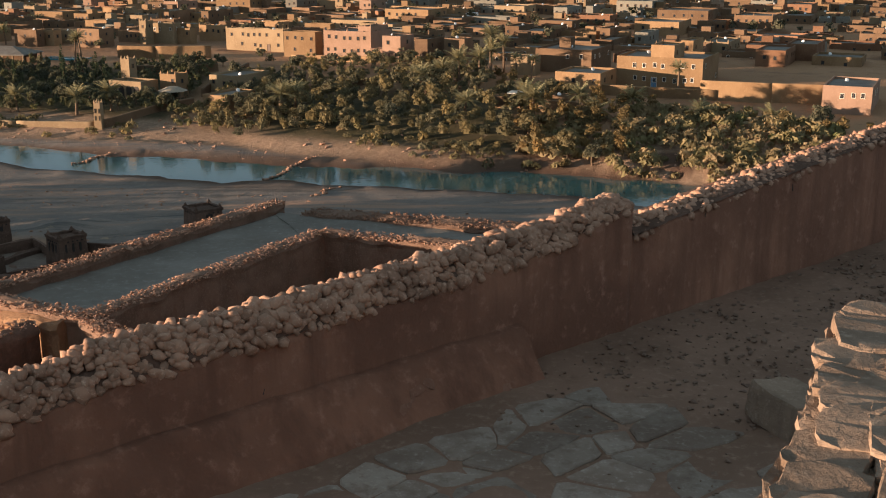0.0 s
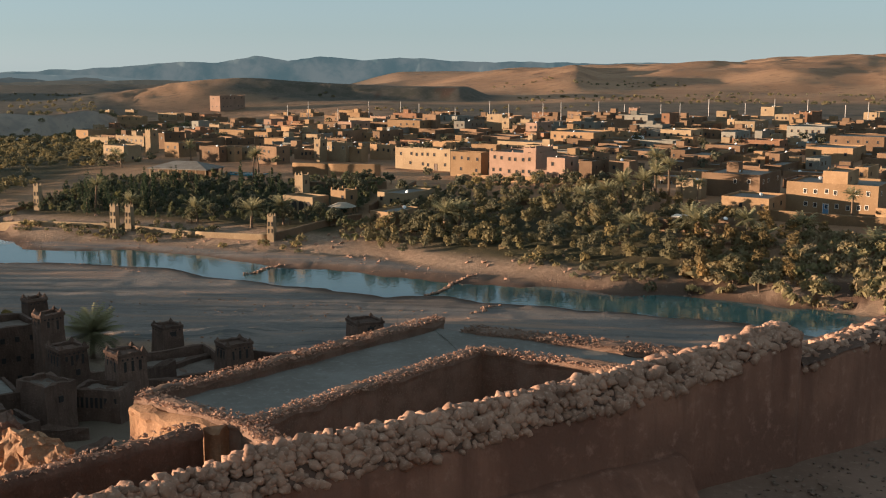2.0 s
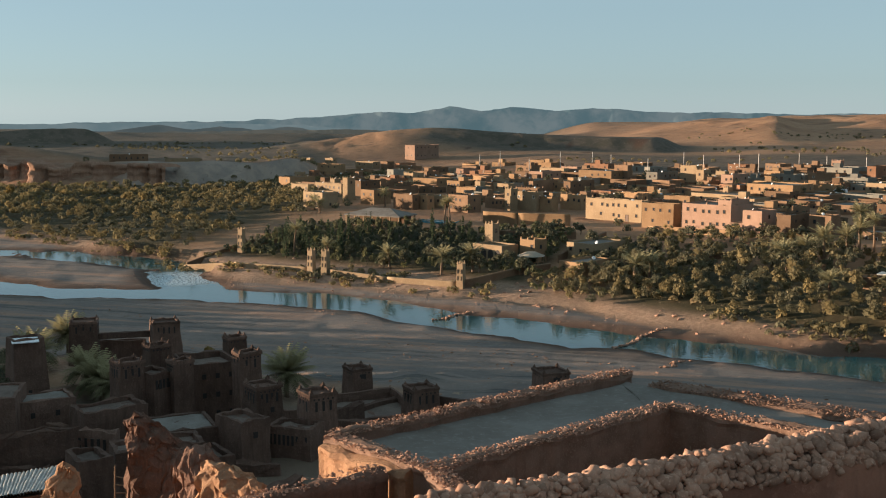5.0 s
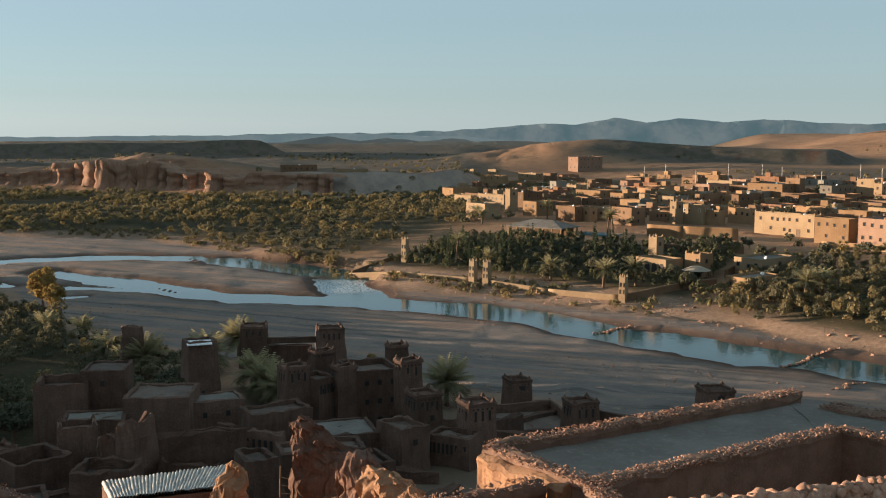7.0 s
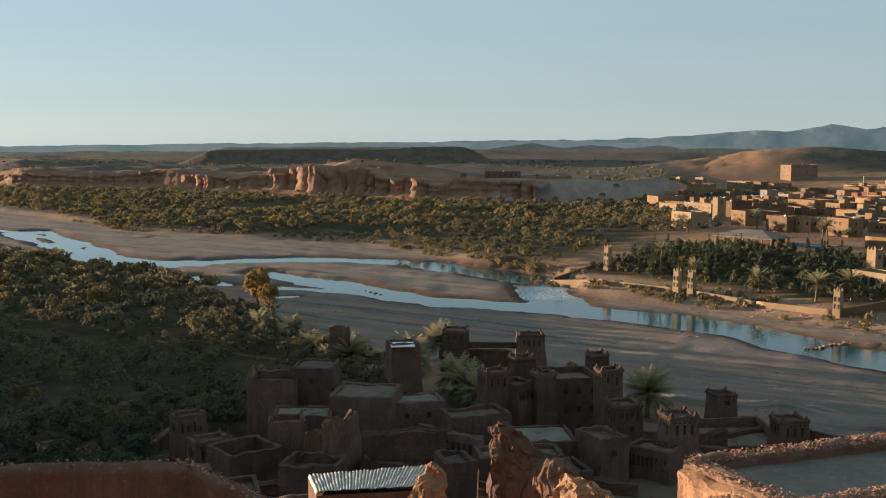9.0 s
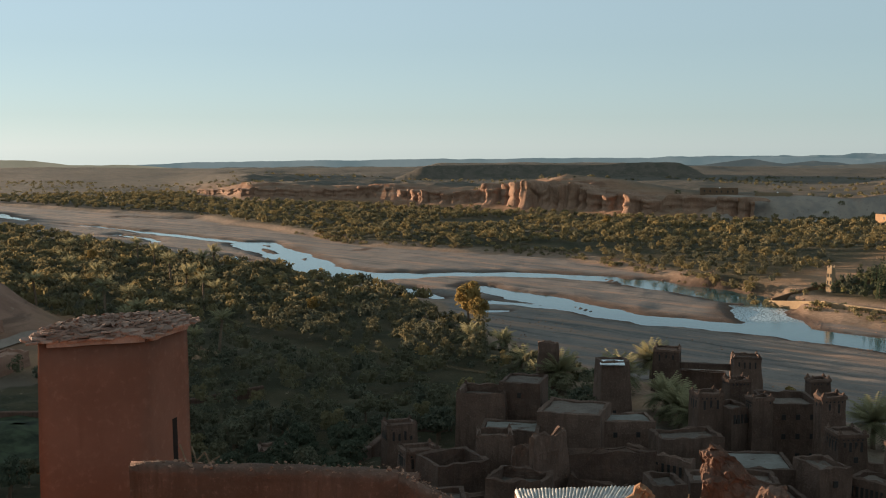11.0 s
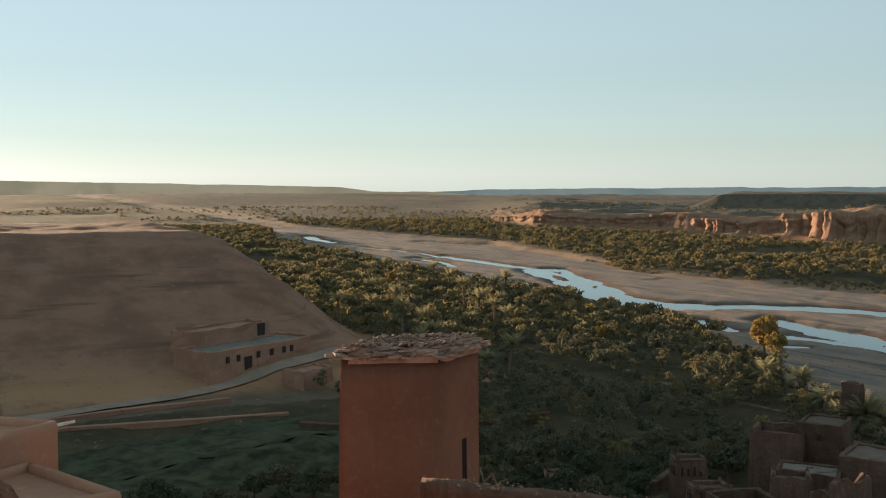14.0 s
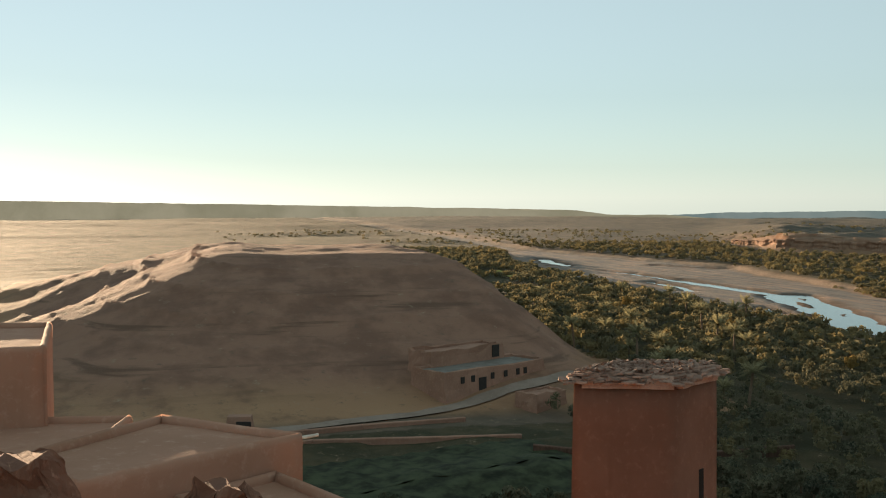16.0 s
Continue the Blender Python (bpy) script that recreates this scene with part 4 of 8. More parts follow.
def pole(name, a, b, radius, mat, parent=None, segments=7):
    a, b = Vector(a), Vector(b)
    bm = bmesh.new()
    bmesh.ops.create_cone(bm, cap_ends=True, segments=segments, radius1=radius, radius2=radius * 0.8, depth=(b - a).length)
    return part(name, bm, mat, parent, "", Matrix.Translation((a + b) / 2) @ (b - a).to_track_quat("Z", "Y").to_matrix().to_4x4())


build_roof_terrace()


def eroded(name, bottom, rows, label, mat, seed):
    """A melted mud-wall stump: stacked outlines (z, centre x, centre y, half length, half depth, turn)."""
    bm = bmesh.new()
    rings = []
    for z, cx, cy, hl, hd, turn in rows:
        ring = []
        for k in range(20):
            a = 2 * math.pi * k / 20
            ca, sa = math.cos(a), math.sin(a)
            e = (abs(ca) ** 3 + abs(sa) ** 3) ** (-1 / 3)
            w = 1 + 0.22 * noise.noise(Vector((ca * 1.8 + cx, sa * 1.8, z * 0.9 + seed)))
            q = Matrix.Rotation(radians(turn), 2) @ Vector((ca * e * hl * w, sa * e * hd * w))
            ring.append(bm.verts.new((cx + q.x, cy + q.y, z + 0.18 * noise.noise(Vector((ca * 2, sa * 2 + seed, z))))))
        rings.append(ring)
    for a, b in zip(rings, rings[1:]):
        for k in range(20):
            bm.faces.new((a[k], a[(k + 1) % 20], b[(k + 1) % 20], b[k]))
    bm.faces.new(rings[-1])
    bmesh.ops.subdivide_edges(bm, edges=bm.edges, cuts=4, use_grid_fill=True, smooth=0.3)
    for v in bm.verts:
        p = v.co * 2.2
        v.co += Vector((noise.noise(p + Vector((seed, 0, 0))), noise.noise(p + Vector((0, seed, 0))), 0.7 * noise.noise(p))) * 0.2
        p = v.co * 3.7
        v.co += Vector((noise.noise(p + Vector((seed, 0, 3))), noise.noise(p + Vector((3, seed, 0))), 0.7 * noise.noise(p))) * 0.13
        p = v.co * 6.5
        v.co += Vector((noise.noise(p * 2.3), noise.noise(p * 2.3 + Vector((9, 0, 0))), 0)) * 0.035
        v.co += Vector((noise.noise(p), noise.noise(p + Vector((9, 0, 0))), noise.noise(p + Vector((0, 9, 0))))) * 0.05
    ob = part(name, bm, mat, None, smooth_faces=False)
    return tagged(ob, label, "ruin")


eroded("ruined_wall", 22, [(21, -17.2, 29.2, 1.7, 0.9, 22), (26, -17.1, 29.2, 1.5, 0.75, 22), (28.6, -17.1, 29.2, 1.15, 0.6, 22), (29.6, -17.2, 29.15, 1.0, 0.5, 22),
                           (30.1, -17.5, 29.05, 0.72, 0.42, 22), (30.6, -17.8, 28.95, 0.42, 0.32, 22), (30.85, -17.9, 28.9, 0.2, 0.2, 22)],
       "tall melted stump of a ruined red earth wall", M_MUD, 2.0)
eroded("ruined_wall", 22, [(22, -15.4, 28.7, 1.0, 0.7, 40), (28, -15.5, 28.7, 0.85, 0.55, 40), (29.3, -15.7, 28.8, 0.6, 0.45, 30), (30.0, -15.85, 28.9, 0.35, 0.3, 30)],
       "rounded lump of eroded earth wall", M_MUD, 5.0)
eroded("ruined_wall", 22, [(22, -13.3, 26.2, 1.5, 0.7, -14), (28.5, -13.3, 26.2, 1.35, 0.55, -14), (29.8, -13.4, 26.2, 1.2, 0.45, -14), (30.25, -13.5, 26.25, 1.0, 0.32, -14), (30.5, -13.9, 26.35, 0.5, 0.2, -14)],
       "low crumbling clay wall with sunlight in its colour", M_CLAY_LIT, 7.0)
eroded("ruined_wall", 22, [(22, -19.3, 26.6, 0.8, 0.6, 35), (28.3, -19.3, 26.6, 0.65, 0.45, 35), (29.2, -19.15, 26.8, 0.42, 0.35, 35), (29.85, -19.0, 26.95, 0.2, 0.2, 35)],
       "pointed stump of earth wall tinted orange for sunlight", M_CLAY_LIT, 11.0)
eroded("ruined_wall", 30, [(29, -13.9, -1.2, 1.0, 0.7, 80), (35.9, -13.9, -1.2, 0.9, 0.6, 80), (36.5, -13.9, -1.1, 0.75, 0.5, 80), (36.95, -13.95, -1.1, 0.5, 0.35, 80)],
       "crumbled stone and mud wall head", M_MUD_RED, 13.0)
eroded("ruined_wall", 30, [(29, -12.9, 1.3, 0.8, 0.6, 80), (35.8, -12.9, 1.3, 0.68, 0.5, 80), (36.3, -12.9, 1.3, 0.58, 0.4, 80), (36.62, -12.93, 1.33, 0.32, 0.25, 80)],
       "crumbled stone and mud wall head", M_MUD_RED, 17.0)


eroded("ruined_wall", 22, [(21, -16.5, 29.1, 1.0, 0.6, 22), (28.3, -16.5, 29.1, 0.85, 0.5, 22), (29.4, -16.55, 29.1, 0.65, 0.42, 22), (29.9, -16.65, 29.1, 0.35, 0.3, 22)],
       "sloping shoulder of a ruined red earth wall", M_MUD, 19.0)


def build_reed_roof():
    """A lean-to roofed with long pale canes side by side."""
    shed = thing("reed_roof_shed", pose(0, 0, 0), "mud shed roofed with pale ribbed reed and plastic sheeting", "shed")
    a, b = Vector((-28.1, 31.2, 26.75)), Vector((-24.4, 34.2, 27.05))
    c, d = Vector((-22.5, 30.6, 27.5)), Vector((-25.2, 28.4, 27.4))
    mat = plain("pale weathered reed", (0.36, 0.355, 0.335), 0.75, 0.2, 0, 0.4, 5.0)
    n = 34
    rng = random.Random(3)
    for k in range(n):
        f = (k + 0.5) / n
        p, q = a.lerp(b, f), d.lerp(c, f)
        w = (b - a).length / n * 0.56
        bm = bmesh.new()
        s = (b - a).normalized()
        up = Vector((0, 0, 1))
        rows = []
        for g in range(7):
            m = p.lerp(q, g / 6) + up * (0.012 * math.sin(g * 1.9 + k) + rng.uniform(-0.012, 0.012))
            rows.append([bm.verts.new(m + s * (w * t) + up * z) for t, z in ((-1, -0.05), (-0.6, 0.03), (0, 0.07), (0.6, 0.03), (1, -0.05))])
        for r0, r1 in zip(rows, rows[1:]):
            for i in range(4):
                bm.faces.new((r0[i], r0[i + 1], r1[i + 1], r1[i]))
        part("reed_strip", bm, mat, shed, smooth_faces=True)
    bm = bmesh.new()
    lift = Vector((0, 0, -0.12))
    top = [bm.verts.new(v + lift) for v in (a, b, c, d)]
    low = [bm.verts.new((v.x, v.y, 20)) for v in (a, b, c, d)]
    bm.faces.new(top)
    for i in range(4):
        bm.faces.new((top[i], low[i], low[(i + 1) % 4], top[(i + 1) % 4]))
    part("wall", bm, M_MUD, shed)


build_reed_roof()


def shade_wall(name, label, lines, z_low, half, mat, seed, stones=40, size=0.045):
    w = thing(name, pose(0, 0, 0), label, "wall")
    for k, (a, b, zh) in enumerate(lines):
        bm = bmesh.new()
        parapet(bm, a, b, z_low, zh, half, seed + k, 0.06)
        part("wall_body", bm, mat, w, smooth_faces=True)
        if stones:
            crust(w, [(a, b)], zh, half, stones, seed + k, size)
    return w


shade_wall("yard_wall", "low eroded yard wall with a crumbly rounded top", [((-21.5, 11.5), (-17.9, 16.0), (33.2, 32.85)), ((-17.9, 16.0), (-16.9, 17.2), (32.85, 31.9))], 24, 0.24, M_MUD, 41, 30)
ladder = thing("wooden_ladder", pose(0, 0, 0), "short grey wooden ladder leaning on a mud roof", "ladder")
pole("rail", (-19.7, 30.3, 27.6), (-19.62, 30.25, 28.75), 0.03, M_WOOD, ladder)
pole("rail", (-19.35, 30.45, 27.6), (-19.2, 30.2, 28.6), 0.03, M_WOOD, ladder)
for k in range(3):
    pole("rung", (-19.68 + 0.01 * k, 30.29, 27.8 + 0.28 * k), (-19.32 + 0.03 * k, 30.4 - 0.04 * k, 27.8 + 0.26 * k), 0.02, M_WOOD, ladder)


def build_watch_tower():
    """The red plastered tower with a roof of loose stone slabs."""
    tower = thing("mud_tower", pose(0, 0, 0), "square red mud-plastered tower with a ragged roof of thin stone slabs", "tower")
    L, M, R = Vector((-25.73, 11.4)), Vector((-24.75, 13.75)), Vector((-25.85, 15.55))
    Bk = L + (R - M)
    mid = (L + R) / 2
    bm = bmesh.new()
    rings = []
    n = 9
    for g in range(15):
        z = 24 + (35.35 - 24) * g / 14
        k = 1 + 0.012 * (14 - g) * 0.6
        ring = []
        for p, q in ((L, M), (M, R), (R, Bk), (Bk, L)):
            for s in range(n):
                v = mid + (p.lerp(q, s / n) - mid) * k
                w = 0.035 * noise.noise(Vector((v.x * 0.9, v.y * 0.9, z * 0.6)))
                o = (v - mid).normalized() * w
                ring.append(bm.verts.new((v.x + o.x, v.y + o.y, z)))
        rings.append(ring)
    m = len(rings[0])
    slit_cols = {9 + 5}
    for g, (a, b) in enumerate(zip(rings, rings[1:])):
        for k in range(m):
            if k in slit_cols and 3 <= g <= 10:
                continue
            bm.faces.new((a[k], a[(k + 1) % m], b[(k + 1) % m], b[k]))
    bm.faces.new(rings[-1])
    side = [f for f in bm.faces if len(f.verts) == 4 and (f.calc_center_median().xy - (M + R) / 2).length < 1.25 and f.normal.dot(Vector((M.y - R.y, R.x - M.x, 0))) ** 2 > 0.5 * (M - R).length ** 2]
    rough_side = bmesh.new()
    for f in side:
        rough_side.faces.new([rough_side.verts.new(v.co) for v in f.verts])
    bmesh.ops.delete(bm, geom=side, context="FACES")
    part("tower_body", bm, M_TOWER, tower, smooth_faces=True)
    bmesh.ops.remove_doubles(rough_side, verts=rough_side.verts, dist=0.001)
    bmesh.ops.subdivide_edges(rough_side, edges=rough_side.edges, cuts=3, use_grid_fill=True)
    for v in rough_side.verts:
        if not v.is_boundary:
            v.co += Vector((0.02, 0.012, 0)) * noise.noise(v.co * 7)
    part("pebbly_side", rough_side, M_TOWER_ROUGH, tower, "rough pebbly plaster side of the tower")
    # deep slit window with a rounded head
    k = 9 + 5
    bm = bmesh.new()
    lo, hi = rings_at(L, M, R, Bk, mid, k, n, 3, 11)
    inward = (mid - (lo[0] + lo[1]) / 2).normalized() * 0.5
    z0, z1 = 24 + 11.35 * 3 / 14, 24 + 11.35 * 11 / 14
    fr = [Vector((lo[0].x, lo[0].y, z0)), Vector((lo[1].x, lo[1].y, z0)), Vector((hi[1].x, hi[1].y, z1)), Vector((hi[0].x, hi[0].y, z1))]
    d3 = Vector((inward.x, inward.y, 0))
    f = [bm.verts.new(p) for p in fr]
    g = [bm.verts.new(p + d3) for p in fr]
    for i in range(4):
        bm.faces.new((f[i], f[(i + 1) % 4], g[(i + 1) % 4], g[i]))
    bm.faces.new(g)
    part("slit_window", bm, M_DARK, tower, "deep dark slit window")
    rng = random.Random(12)
    kinds = [slab_mesh("roof_slab", 500 + j, 0.20 + 0.05 * (j % 3), 0.14 + 0.03 * (j % 2), 0.022 + 0.008 * (j % 2), M_SLAB_RED) for j in range(8)]
    for ringno, (out, z, step) in enumerate(((1.09, 35.38, 0.2), (1.05, 35.43, 0.2), (0.98, 35.50, 0.2), (0.88, 35.55, 0.24), (0.76, 35.55, 0.3), (0.62, 35.45, 0.4))):
        for p, q in ((L, M), (M, R), (R, Bk), (Bk, L)):
            a, b = mid + (p - mid) * out, mid + (q - mid) * out
            steps = int((b - a).length / step)
            turn = math.degrees(math.atan2(b.y - a.y, b.x - a.x))
            for s in range(steps):
                v = a.lerp(b, (s + 0.5) / steps) + Vector((rng.uniform(-0.06, 0.06), rng.uniform(-0.06, 0.06)))
                place("roof_slab", kinds[rng.randrange(8)], tower, "", Matrix.Translation((v.x, v.y, z + rng.uniform(-0.02, 0.03))) @ pose(0, 0, 0, rng.uniform(-11, 11), rng.uniform(-11, 11), turn + 90 + rng.uniform(-50, 50)))
    crust_bm = bmesh.new()
    ring = [mid + (p - mid) * 0.9 for p in (L, M, R, Bk)]
    for p, q in zip(ring, ring[1:] + ring[:1]):
        parapet(crust_bm, p, q, 35.2, 35.5, 0.26, 3, 0.08, 0.12)
    part("mud_rim", crust_bm, M_SLAB_RED, tower, smooth_faces=False)
    small = [rock_mesh("roof_chip", 540 + j, 0.09, 0.06, 0.04, M_SLAB_RED, 9) for j in range(4)]
    poses = []
    for _ in range(900):
        u, v = rng.uniform(-1, 1), rng.uniform(-1, 1)
        e1, e2 = (M - L) / 2, (R - M) / 2
        q = mid + e1 * u + e2 * v
        edge = max(abs(u), abs(v))
        poses.append(Matrix.Translation((q.x, q.y, 35.42 + 0.2 * smooth(0.3, 0.8, edge) + rng.uniform(0, 0.05))) @ pose(0, 0, 0, rng.uniform(-30, 30), rng.uniform(-30, 30), rng.uniform(0, 360)) @ Matrix.Scale(rng.choice((0.6, 1, 1.5)), 4))
    tagged(place("roof_rubble", joined_rocks("roof_rubble", small, poses, M_SLAB_RED), tower), kind="stuff")


def rings_at(L, M, R, Bk, mid, k, n, g0, g1):
    seq = []
    for p, q in ((L, M), (M, R), (R, Bk), (Bk, L)):
        seq += [p.lerp(q, s / n) for s in range(n)]
    out = []
    for g in (g0, g1):
        s = 1 + 0.012 * (14 - g) * 0.6
        out.append((mid + (seq[k] - mid) * s, mid + (seq[k + 1] - mid) * s))
    return out


M_TOWER = earth("smooth red plaster", (0.27, 0.13, 0.088), (0.22, 0.103, 0.068), (0.32, 0.16, 0.11), 1.2, 0.02, 0.02)
M_TOWER_ROUGH = earth("rough pebbly plaster", (0.30, 0.155, 0.105), (0.22, 0.11, 0.075), (0.40, 0.23, 0.165), 6.0, 0.05, 0.02)
M_SLAB_RED = earth("reddish slab stone", (0.43, 0.28, 0.215), (0.32, 0.19, 0.14), (0.53, 0.37, 0.29), 6.0, 0.02, 0.25)
build_watch_tower()
shade_wall("parapet_wall", "mud parapet with a rough stone crust beside the tower", [((-22.9, 13.3), (-18.4, 17.1), (32.4, 32.4)), ((-18.4, 17.1), (-17.3, 18.3), (32.3, 31.3))], 23, 0.2, M_MUD, 60, 26)
shade_wall("parapet_wall", "low mud parapet with a crumbly top", [((-23.3, 10.2), (-18.3, 15.6), (31.95, 31.85))], 23, 0.2, M_MUD, 66, 20)
sticks = thing("stick_bundle", pose(0, 0, 0), "loose dry sticks propped against the tower", "sticks")
for k, (p, q) in enumerate((((-22.5, 13.6, 32.2), (-22.95, 13.55, 32.95)), ((-22.3, 13.75, 32.2), (-22.75, 13.75, 32.9)), ((-22.55, 13.5, 32.25), (-22.0, 14.05, 32.75)), ((-22.1, 14.0, 32.25), (-22.25, 13.8, 32.85)), ((-22.7, 13.4, 32.2), (-22.4, 13.9, 32.8)))):
    pole("stick", p, q, 0.025, M_WOOD, sticks, 6)


def flat_roof(name, label, corners, z, low, mat, top_mat, rim=0.12, half=0.09, seed=0):
    """A plastered block with a low rim round its flat roof."""
    h = thing(name, pose(0, 0, 0), label, "house")
    bm = bmesh.new()
    quad_slab(bm, corners, z - rim, z - rim - low, 8, 0.02)
    part("block", bm, top_mat, h, "")
    for k in range(4):
        bm = bmesh.new()
        parapet(bm, corners[k], corners[(k + 1) % 4], low, z, half, seed + k, 0.02)
        part("rim_wall", bm, mat, h, smooth_faces=True)
    return h


M_SALMON = earth("salmon plaster", (0.50, 0.265, 0.18), (0.42, 0.215, 0.14), (0.57, 0.33, 0.235), 0.8, 0.015, 0.06)
flat_roof("flat_roofed_house", "flat-roofed house in salmon mud plaster with a low rim", [(-22.29, -1.3), (-19.6, -0.5), (-22.24, 3.78), (-25.05, 1.19)], 35.2, 26, M_SALMON, M_SALMON, seed=80)
flat_roof("lean_to", "small plastered lean-to against the flat-roofed house", [(-20.4, 1.2), (-18.4, 2.2), (-18.9, 4.2), (-21.6, 3.2)], 34.6, 26, M_SALMON, M_SALMON, seed=90)
spout = pole("roof_spout", (-22.3, 3.8, 35.12), (-22.42, 4.2, 35.14), 0.04, M_FRAME)
tagged(spout, "pale clay water spout at a roof corner", "spout")
flat_roof("tall_house", "plain tall house wall in reddish mud plaster", [(-30.0, -1.5), (-31.0, -8.0), (-37, -7), (-36, -1.6)][::-1], 36.2, 24, M_SALMON, M_SALMON, seed=95)
flat_roof("low_house", "low pale flat roof between mud walls", [(-26.5, -6.0), (-25.5, -0.7), (-30, 0.6), (-31, -5)][::-1], 34.3, 24, M_SALMON, M_SALMON, seed=99)

# ---- old earthen village on the slope down to the river ----
def polar(az, r):
    a = radians(az)
    return -math.sin(a) * r, math.cos(a) * r


# a dark block in the wall face; its colour stands for a hollow's shade
def window_mesh(name, w, h, mat, depth=0.10):
    bm = bmesh.new()
    box(bm, -w / 2, w / 2, -0.02, depth, 0, h)
    me = bpy.data.meshes.new(name)
    bm.to_mesh(me)
    bm.free()
    me.materials.append(mat)
    return me


def merlon_mesh(name, s, h, mat):
    """A stepped corner finial."""
    bm = bmesh.new()
    box(bm, -s, s, -s, s, 0, h * 0.4, s * 0.22)
    box(bm, -s * 0.62, s * 0.62, -s * 0.62, s * 0.62, h * 0.4, h * 0.75, s * 0.22)
    box(bm, -s * 0.3, s * 0.3, -s * 0.3, s * 0.3, h * 0.75, h, s * 0.2)
    me = bpy.data.meshes.new(name)
    bm.to_mesh(me)
    bm.free()
    me.materials.append(mat)
    return me


M_ROOF_DARK = earth("trodden dark earth roof", (0.19, 0.145, 0.118), (0.14, 0.105, 0.085), (0.25, 0.195, 0.16), 1.2, 0.05, 0.25, 0.95, (0.5, 0.75), 1.5)
ME_MERLON = merlon_mesh("merlon", 0.22, 0.5, M_KASBAH)
ME_NICHE = window_mesh("niche", 0.24, 0.95, M_DARK)
ME_HOLE = window_mesh("window", 0.42, 0.55, M_DARK)
ME_ARCH = window_mesh("arched_opening", 0.85, 1.3, M_DARK)
ME_DOT = window_mesh("drain_hole", 0.16, 0.16, M_DARK)


def worn(bm, amount, seed):
    """Roughens the upper outline and faces of old earth walls."""
    high = max(v.co.z for v in bm.verts)
    bmesh.ops.subdivide_edges(bm, edges=bm.edges, cuts=5, use_grid_fill=True)
    shift = Vector((seed * 3.1, seed * 1.7, 0))
    for v in bm.verts:
        p, q = v.co * 0.5 + shift, v.co * 1.9 + shift
        edge = 1.0 if v.co.z > high - 0.3 else 0.0
        v.co += Vector((noise.noise(p), noise.noise(p + Vector((5, 0, 0))), 0.4 * noise.noise(p + Vector((0, 5, 0))))) * (amount + 0.06)
        v.co += Vector((noise.noise(q), noise.noise(q + Vector((5, 0, 0))), 0.8 * noise.noise(q + Vector((0, 5, 0))))) * (amount * 0.8 + 0.03)
        v.co.z += edge * (noise.noise(q * 0.7 + Vector((2, 2, 2))) - 0.15) * (amount * 2.2 + 0.10)


def kasbah_tower(az, r, top, w, d=None, turn=None, batter=0.25, niches=3, merlons=True, holes=2, seed=1, low=None, label="", opening=0, ruin=False):
    """A tapering earthen corner tower: cornice, stepped finials, blind niches, small windows."""
    x, y = polar(az, r)
    d = d or w
    z0 = float(ground_z(x, y)) - 0.6 if low is None else low
    h = top - z0
    turn = az + 8 if turn is None else turn
    t = thing("kasbah_tower", pose(x, y, z0, 0, 0, turn), label or "square tapering tower of old brown rammed earth", "tower", "kasbah towers")
    bm = bmesh.new()
    open_box(bm, w, d, 0, h - (0.0 if not merlons else 0.45), 0.3, 0.55, batter)
    worn(bm, 0.05 if not ruin else 0.22, seed)
    part("tower_body", bm, M_KASBAH, t)
    if merlons:
        bm = bmesh.new()
        open_box(bm, w + 0.2, d + 0.2, h - 0.75, h - 0.42, 0.36, 0.3)
        worn(bm, 0.03, seed + 1)
        part("cornice", bm, M_KASBAH, t)
        for sx in (-1, 1):
            for sy in (-1, 1):
                place("merlon", ME_MERLON, t, "", pose(sx * (w / 2 - 0.2), sy * (d / 2 - 0.2), h - 0.5, 0, 0, 0))
    rng = random.Random(seed)
    for side, (half, span) in enumerate(((d, w), (w, d))):
        for rr in ((0,) if side == 0 else (90, -90)):
            for k in range(niches):
                f = (k + 0.5) / niches - 0.5
                lean = batter * (1.6 / h)
                m = pose(0, 0, 0, 0, 0, rr) @ pose(f * span * 0.8, -half / 2 - lean, h - 2.15)
                place("niche", ME_NICHE, t, "", m)
    if merlons:
        for rr, half, across in ((0, d, w), (-90, w, d)):
            for k in range(5):
                place("drain_hole", ME_DOT, t, "", pose(0, 0, 0, 0, 0, rr) @ pose(((k + 0.5) / 5 - 0.5) * across * 0.86, -half / 2 - 0.03, h - 1.08))
    for k in range(holes):
        f = rng.uniform(-0.25, 0.25)
        z = h * (0.25 + 0.3 * k)
        place("window", ME_HOLE, t, "", pose(f * w, -d / 2 - batter * (1 - z / h) - 0.01, z))
    if opening:
        place("arched_opening", ME_ARCH, t, "", pose(0.0, -d / 2 - batter * 0.3 - 0.02, h - 2.4))
    return t


